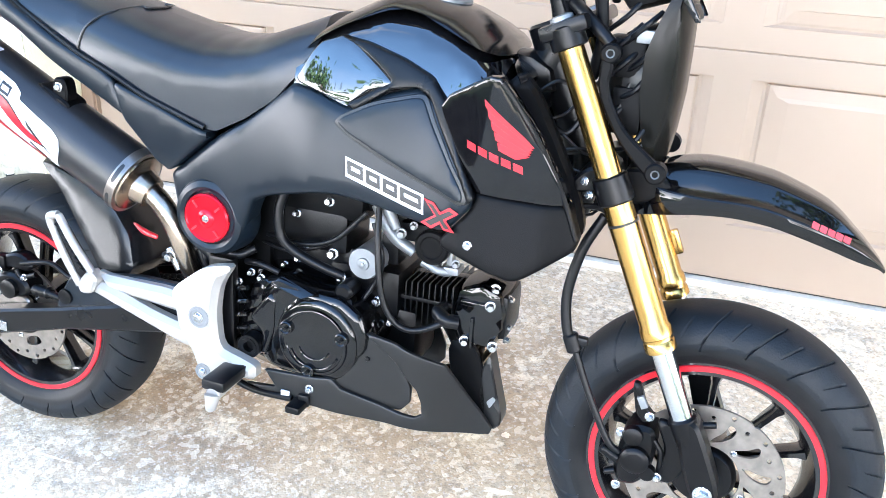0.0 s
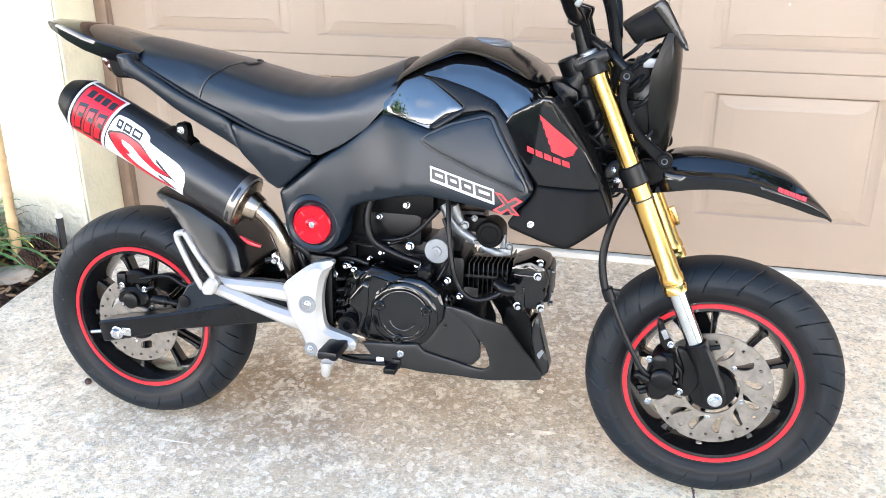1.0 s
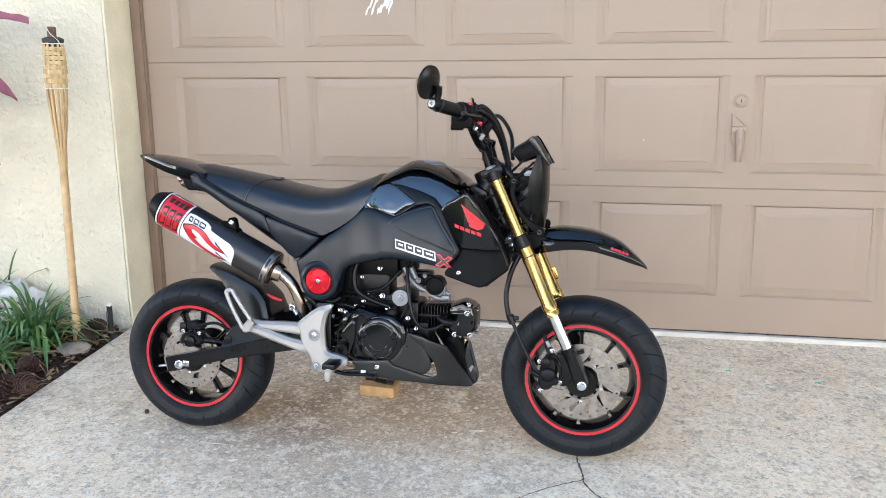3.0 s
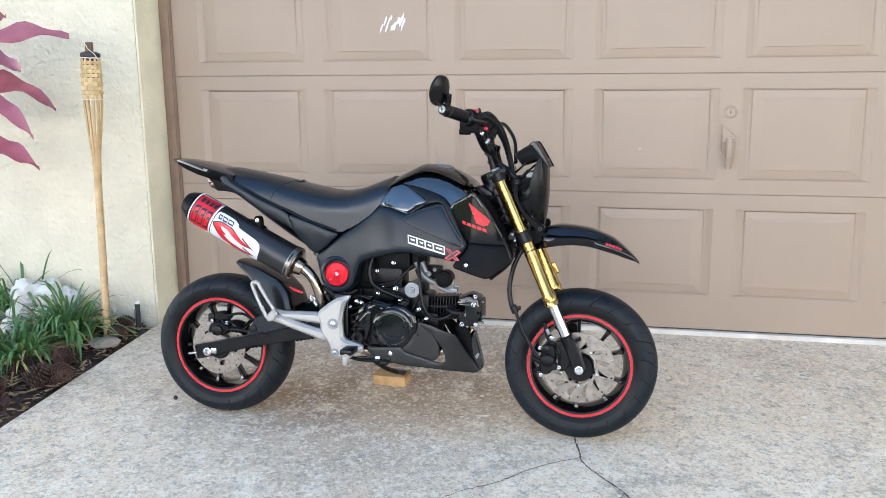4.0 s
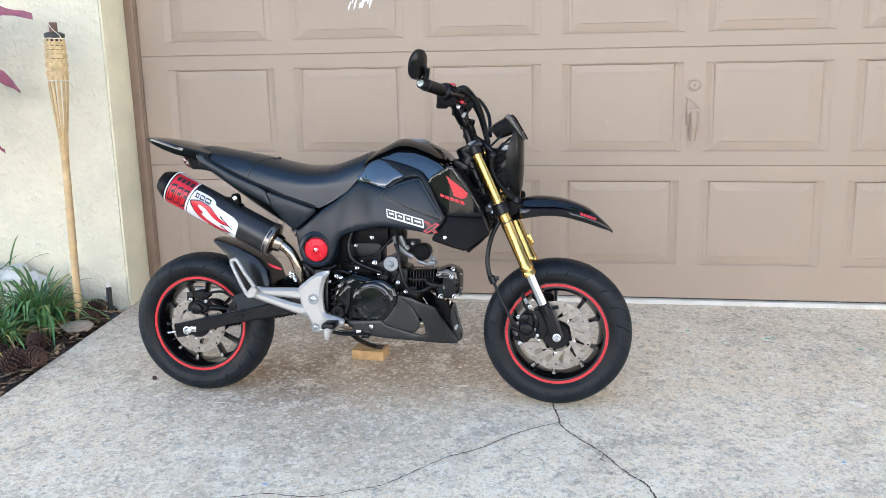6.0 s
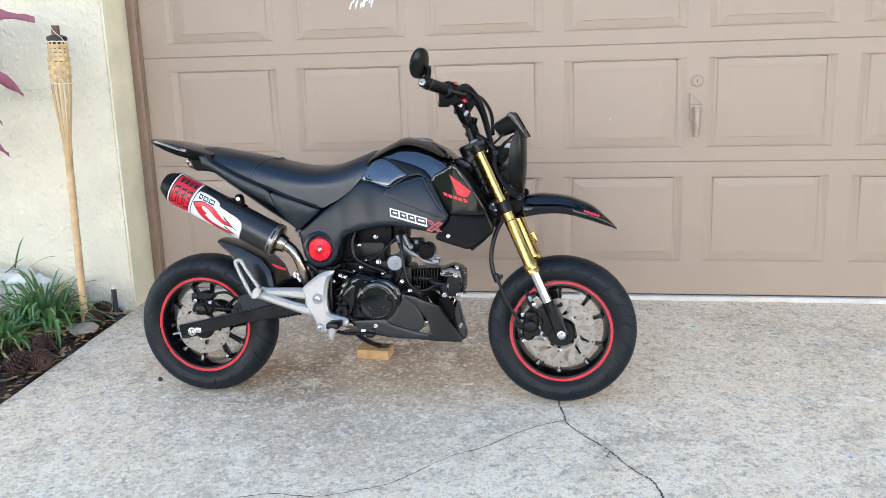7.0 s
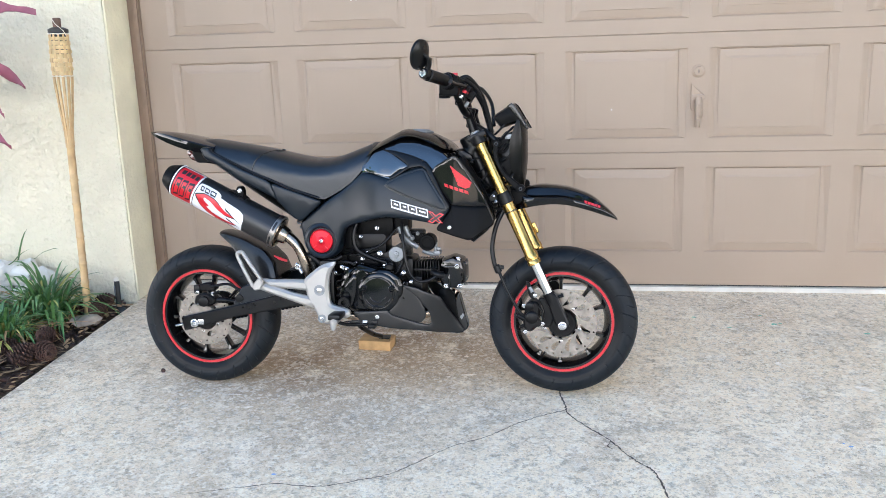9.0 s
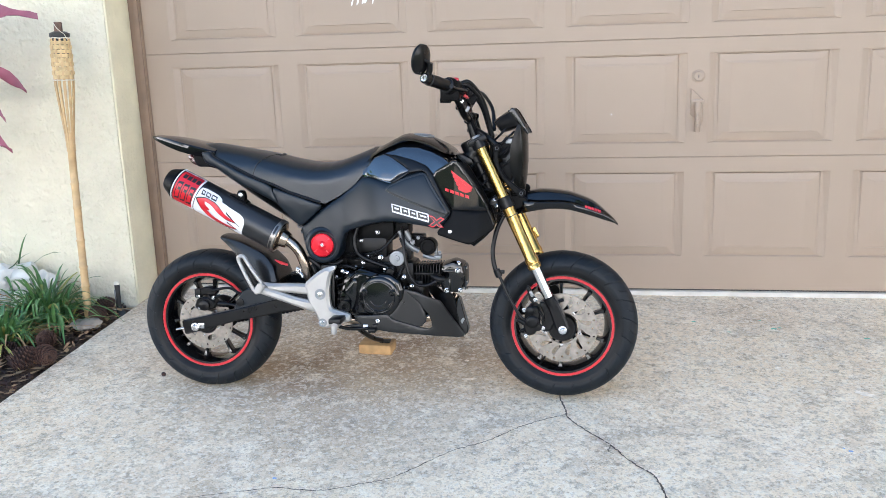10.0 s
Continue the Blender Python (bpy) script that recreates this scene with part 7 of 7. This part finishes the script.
def litter():
    rng = random.Random(8)
    bm = bmesh.new()
    for _ in range(1300):
        x, y = rng.uniform(-2.0, -1.315), rng.uniform(-1.2, 0.88)
        yaw, L = rng.uniform(0, 6.28), rng.uniform(0.02, 0.07)
        z = ground_z(y) - 0.012 + rng.uniform(0, 0.02)
        d = Vector((math.cos(yaw), math.sin(yaw), rng.uniform(-0.2, 0.3)))
        s = Vector((-d.y, d.x, 0)) * rng.uniform(0.003, 0.012)
        c = Vector((x, y, z))
        pts = [c - d * L / 2, c + s, c + d * L / 2, c - s]
        bm.faces.new([bm.verts.new(p) for p in pts])
    tagged(mesh_ob("leaf_litter", bm, M_DRY, False), "dry brown leaf litter and twigs on the bed", "leaf litter", kind="stuff")
    bm = bmesh.new()
    for _ in range(900):
        x, y = rng.uniform(-2.0, -1.32), rng.uniform(-1.0, 0.9)
        a = rng.uniform(0, 6.28)
        box(bm, (x, y, ground_z(y) - 0.016 + rng.uniform(0, 0.018)), (rng.uniform(0.012, 0.04), rng.uniform(0.006, 0.014), rng.uniform(0.003, 0.008)), 0, Euler((rng.uniform(-0.4, 0.4), rng.uniform(-0.4, 0.4), a)).to_matrix().to_4x4())
    tagged(mesh_ob("mulch_chips", bm, M_CONE, False), "dark brown bark mulch chips", "mulch", kind="stuff")


def path_light():
    t = thing("path_light_stake", "broken black plastic path light stake beside the wall", "path light", pose(-1.350, 0.835, 0.005))
    part("post", rod(bmesh.new(), (0, 0, 0), (0.004, 0, 0.150), 0.0115, 0.0115, 16, 0.001), M_BLACKPLASTIC, t)
    part("slot", solid((-0.003, -0.0118, 0.105), (0.006, 0.002, 0.045), 0.001), M_DISC, t, "pale worn edge")
    part("cap", lathe(bmesh.new(), (0.004, 0, 0.148), (0, 0, 1), [(0, 0.0115), (0.010, 0.0110), (0.014, 0.008)], 14), M_CORD, t, "cream broken cap")
    part("foot", lathe(bmesh.new(), (0.018, -0.012, 0.012), (0.2, -1, 0.3), [(0, 0.022), (0.012, 0.021), (0.016, 0.012)], 18), M_BLACKPLASTIC, t)


torch()
clump(-1.595, 0.68, 190, 0.37, 1, "dense green strap-leaved plant with yellowing lower blades")
clump(-1.617, 0.413, 170, 0.31, 2, "green strap-leaved plant with dead tan blades at its base")
clump(-1.514, 0.614, 60, 0.26, 3, "small strap-leaved plant with yellow and tan blades")
clump(-1.686, -0.014, 90, 0.34, 5, "green strap-leaved plant with dead tan blades at its base")
clump(-1.761, 0.221, 90, 0.28, 6, "green strap-leaved plant with dead tan blades at its base")
clump(-1.975, 0.885, 120, 0.60, 7, "thin wispy green plant against the wall")
pine_cones()
for k, (x, y, z, r) in enumerate(((-1.775, 0.82, 0.185, 0.070), (-1.705, 0.84, 0.150, 0.062), (-1.86, 0.80, 0.185, 0.080), (-1.85, 0.74, 0.11, 0.070), (-1.76, 0.77, 0.10, 0.060), (-1.794, 0.80, 0.08, 0.060), (-1.893, 0.71, 0.048, 0.060), (-2.033, 0.75, 0.06, 0.08), (-1.693, 0.87, 0.05, 0.045))):
    rock(x, y, z, r, k + 1)
ti_plant()
bm = bmesh.new()
bmesh.ops.create_icosphere(bm, subdivisions=3, radius=0.055)
for v in bm.verts:
    v.co *= 1 + 0.5 * noise.noise(v.co * 20 + Vector((3, 1, 0))) + 0.15 * noise.noise(v.co * 60)
    v.co.z *= 0.36
flat_stone = mesh_ob("flat_stone", bm, mat("pale_tan_stone", (0.42, 0.36, 0.29), 0.85, var=0.2, scale=14, bump=0.004, bump_scale=30, stain=(0.2, 0.15, 0.11), stain_scale=9, stain_amount=0.6))
flat_stone.location = (-1.380, 0.635, ground_z(0.635) + 0.006)
tagged(flat_stone, "flat pale tan stone at the foot of the torch", "stone")
litter()
path_light()
for k, (x, y, z) in enumerate(((-0.817, 0.182, 0.009),)):
    bm = bmesh.new()
    bmesh.ops.create_icosphere(bm, subdivisions=2, radius=0.008 - 0.003 * k)
    for v in bm.verts:
        v.co *= 1 + 0.3 * noise.noise(v.co * 120)
    ob = mesh_ob("seed_pod", bm, M_CONE)
    ob.location = (x, y, z)
    tagged(ob, "small dark seed pod on the concrete", "seed pod", group="seed pods on the driveway")
def fleck(name, x, y, wide, deep, material, label, seed, turn=0.0):
    """A thin ragged mark lying on the slab."""
    rng = random.Random(seed)
    bm = bmesh.new()
    ring = []
    for k in range(18):
        a = k * 2 * math.pi / 18
        r = rng.uniform(0.6, 1.1)
        u, v = wide * r * math.cos(a), deep * r * math.sin(a)
        px_, py_ = x + u * math.cos(turn) - v * math.sin(turn), y + u * math.sin(turn) + v * math.cos(turn)
        ring.append(bm.verts.new((px_, py_, ground_z(py_) + 0.0024)))
    bm.faces.new(ring)
    part(name, bm, material, drive, label, smooth=False)


M_BLUE = mat("blue_paint_fleck", (0.24, 0.38, 0.60), 0.6, var=0.1)
M_GREEN = mat("green_paint_fleck", (0.20, 0.48, 0.32), 0.7, var=0.2, scale=80)
M_SCUFF = mat("pale_scuff", (0.93, 0.82, 0.68), 0.9, var=0.2, scale=70, stain=(0.70, 0.58, 0.42), stain_scale=60, stain_amount=0.8)
for k, (x, y, w, d) in enumerate(((-0.181, -0.442, 0.008, 0.005), (1.407, -0.165, 0.008, 0.005), (1.392, -0.150, 0.004, 0.003))):
    fleck("blue_fleck", x, y, w, d, M_BLUE, "small blue paint fleck", k)
for k, (x, y, w, d) in enumerate(((1.389, 0.742, 0.014, 0.009), (1.412, 0.752, 0.007, 0.006), (1.699, 0.664, 0.012, 0.008), (1.354, 0.828, 0.008, 0.006), (1.10, 0.80, 0.010, 0.006), (1.22, 0.70, 0.008, 0.005))):
    fleck("green_fleck", x, y, w, d, M_GREEN, "small green paint fleck", 10 + k)
for k, (x, y, w, d, a) in enumerate(((0.283, 0.224, 0.030, 0.008, 0.08), (0.345, 0.228, 0.014, 0.005, 0.0), (0.215, 0.205, 0.010, 0.005, 0.3), (-0.51, 0.024, 0.050, 0.003, 0.0), (1.328, 0.381, 0.012, 0.016, 0.2), (1.552, 0.203, 0.035, 0.016, -0.5), (0.256, 0.377, 0.010, 0.009, 0.0), (-0.403, -0.06, 0.016, 0.009, 0.3), (0.05, 0.12, 0.012, 0.005, 0.1))):
    fleck("pale_scuff", x, y, w, d, M_SCUFF, "pale scuffed patch", 20 + k, a)


# ---- trees out of view: reflections in the paint, and one added for shade ----
def tree(x, y, h, seed):
    rng = random.Random(seed)
    t = thing("unseen_tree", "broad green tree out of view in front of the house", "tree", pose(x, y, -0.25), group="trees across the street")
    bm = bmesh.new()
    tube(bm, [(0, 0, 0), (0.1, 0.05, h * 0.25), (0.0, 0.1, h * 0.5), (0.15, 0, h * 0.75)], [0.22, 0.18, 0.13, 0.05], 10)
    limbs = []
    for k in range(8):
        a, z = rng.uniform(0, 6.28), h * rng.uniform(0.3, 0.6)
        e = Vector((math.cos(a) * h * 0.3, math.sin(a) * h * 0.3, z + h * rng.uniform(0.1, 0.3)))
        tube(bm, [(0, 0.05, z), (e.x * 0.5, e.y * 0.5, z + (e.z - z) * 0.6), tuple(e)], [0.08, 0.05, 0.02], 7)
        limbs.append(e)
    part("trunk", bm, M_BARK, t)
    bm = bmesh.new()
    for k in range(1500):
        c = rng.choice(limbs) if rng.random() < 0.7 else Vector((0, 0, h * 0.8))
        p = c + Vector((rng.gauss(0, 1), rng.gauss(0, 1), rng.gauss(0, 0.8))) * h * 0.10
        n = Vector((rng.gauss(0, 1), rng.gauss(0, 1), rng.gauss(0, 1))).normalized()
        u = n.orthogonal().normalized() * rng.uniform(0.12, 0.28)
        v = n.cross(u).normalized() * rng.uniform(0.10, 0.20)
        bm.faces.new([bm.verts.new(q) for q in (p - u, p - v, p + u, p + v)])
    tagged(part("crown", bm, M_TREE, t, smooth=False), kind="stuff")


# the tree at (6.6, -4.2) is added, unseen, to dim the door's right end
for k, (x, y, h) in enumerate(((-14, -26, 6.5), (-7, -29, 5), (-1.5, -32, 4.2), (5, -31, 4.5), (6.6, -4.2, 7.5), (19, -29, 6), (-22, -24, 7), (-9.0, -9.5, 7.0))):
    tree(x, y, h, 30 + k)
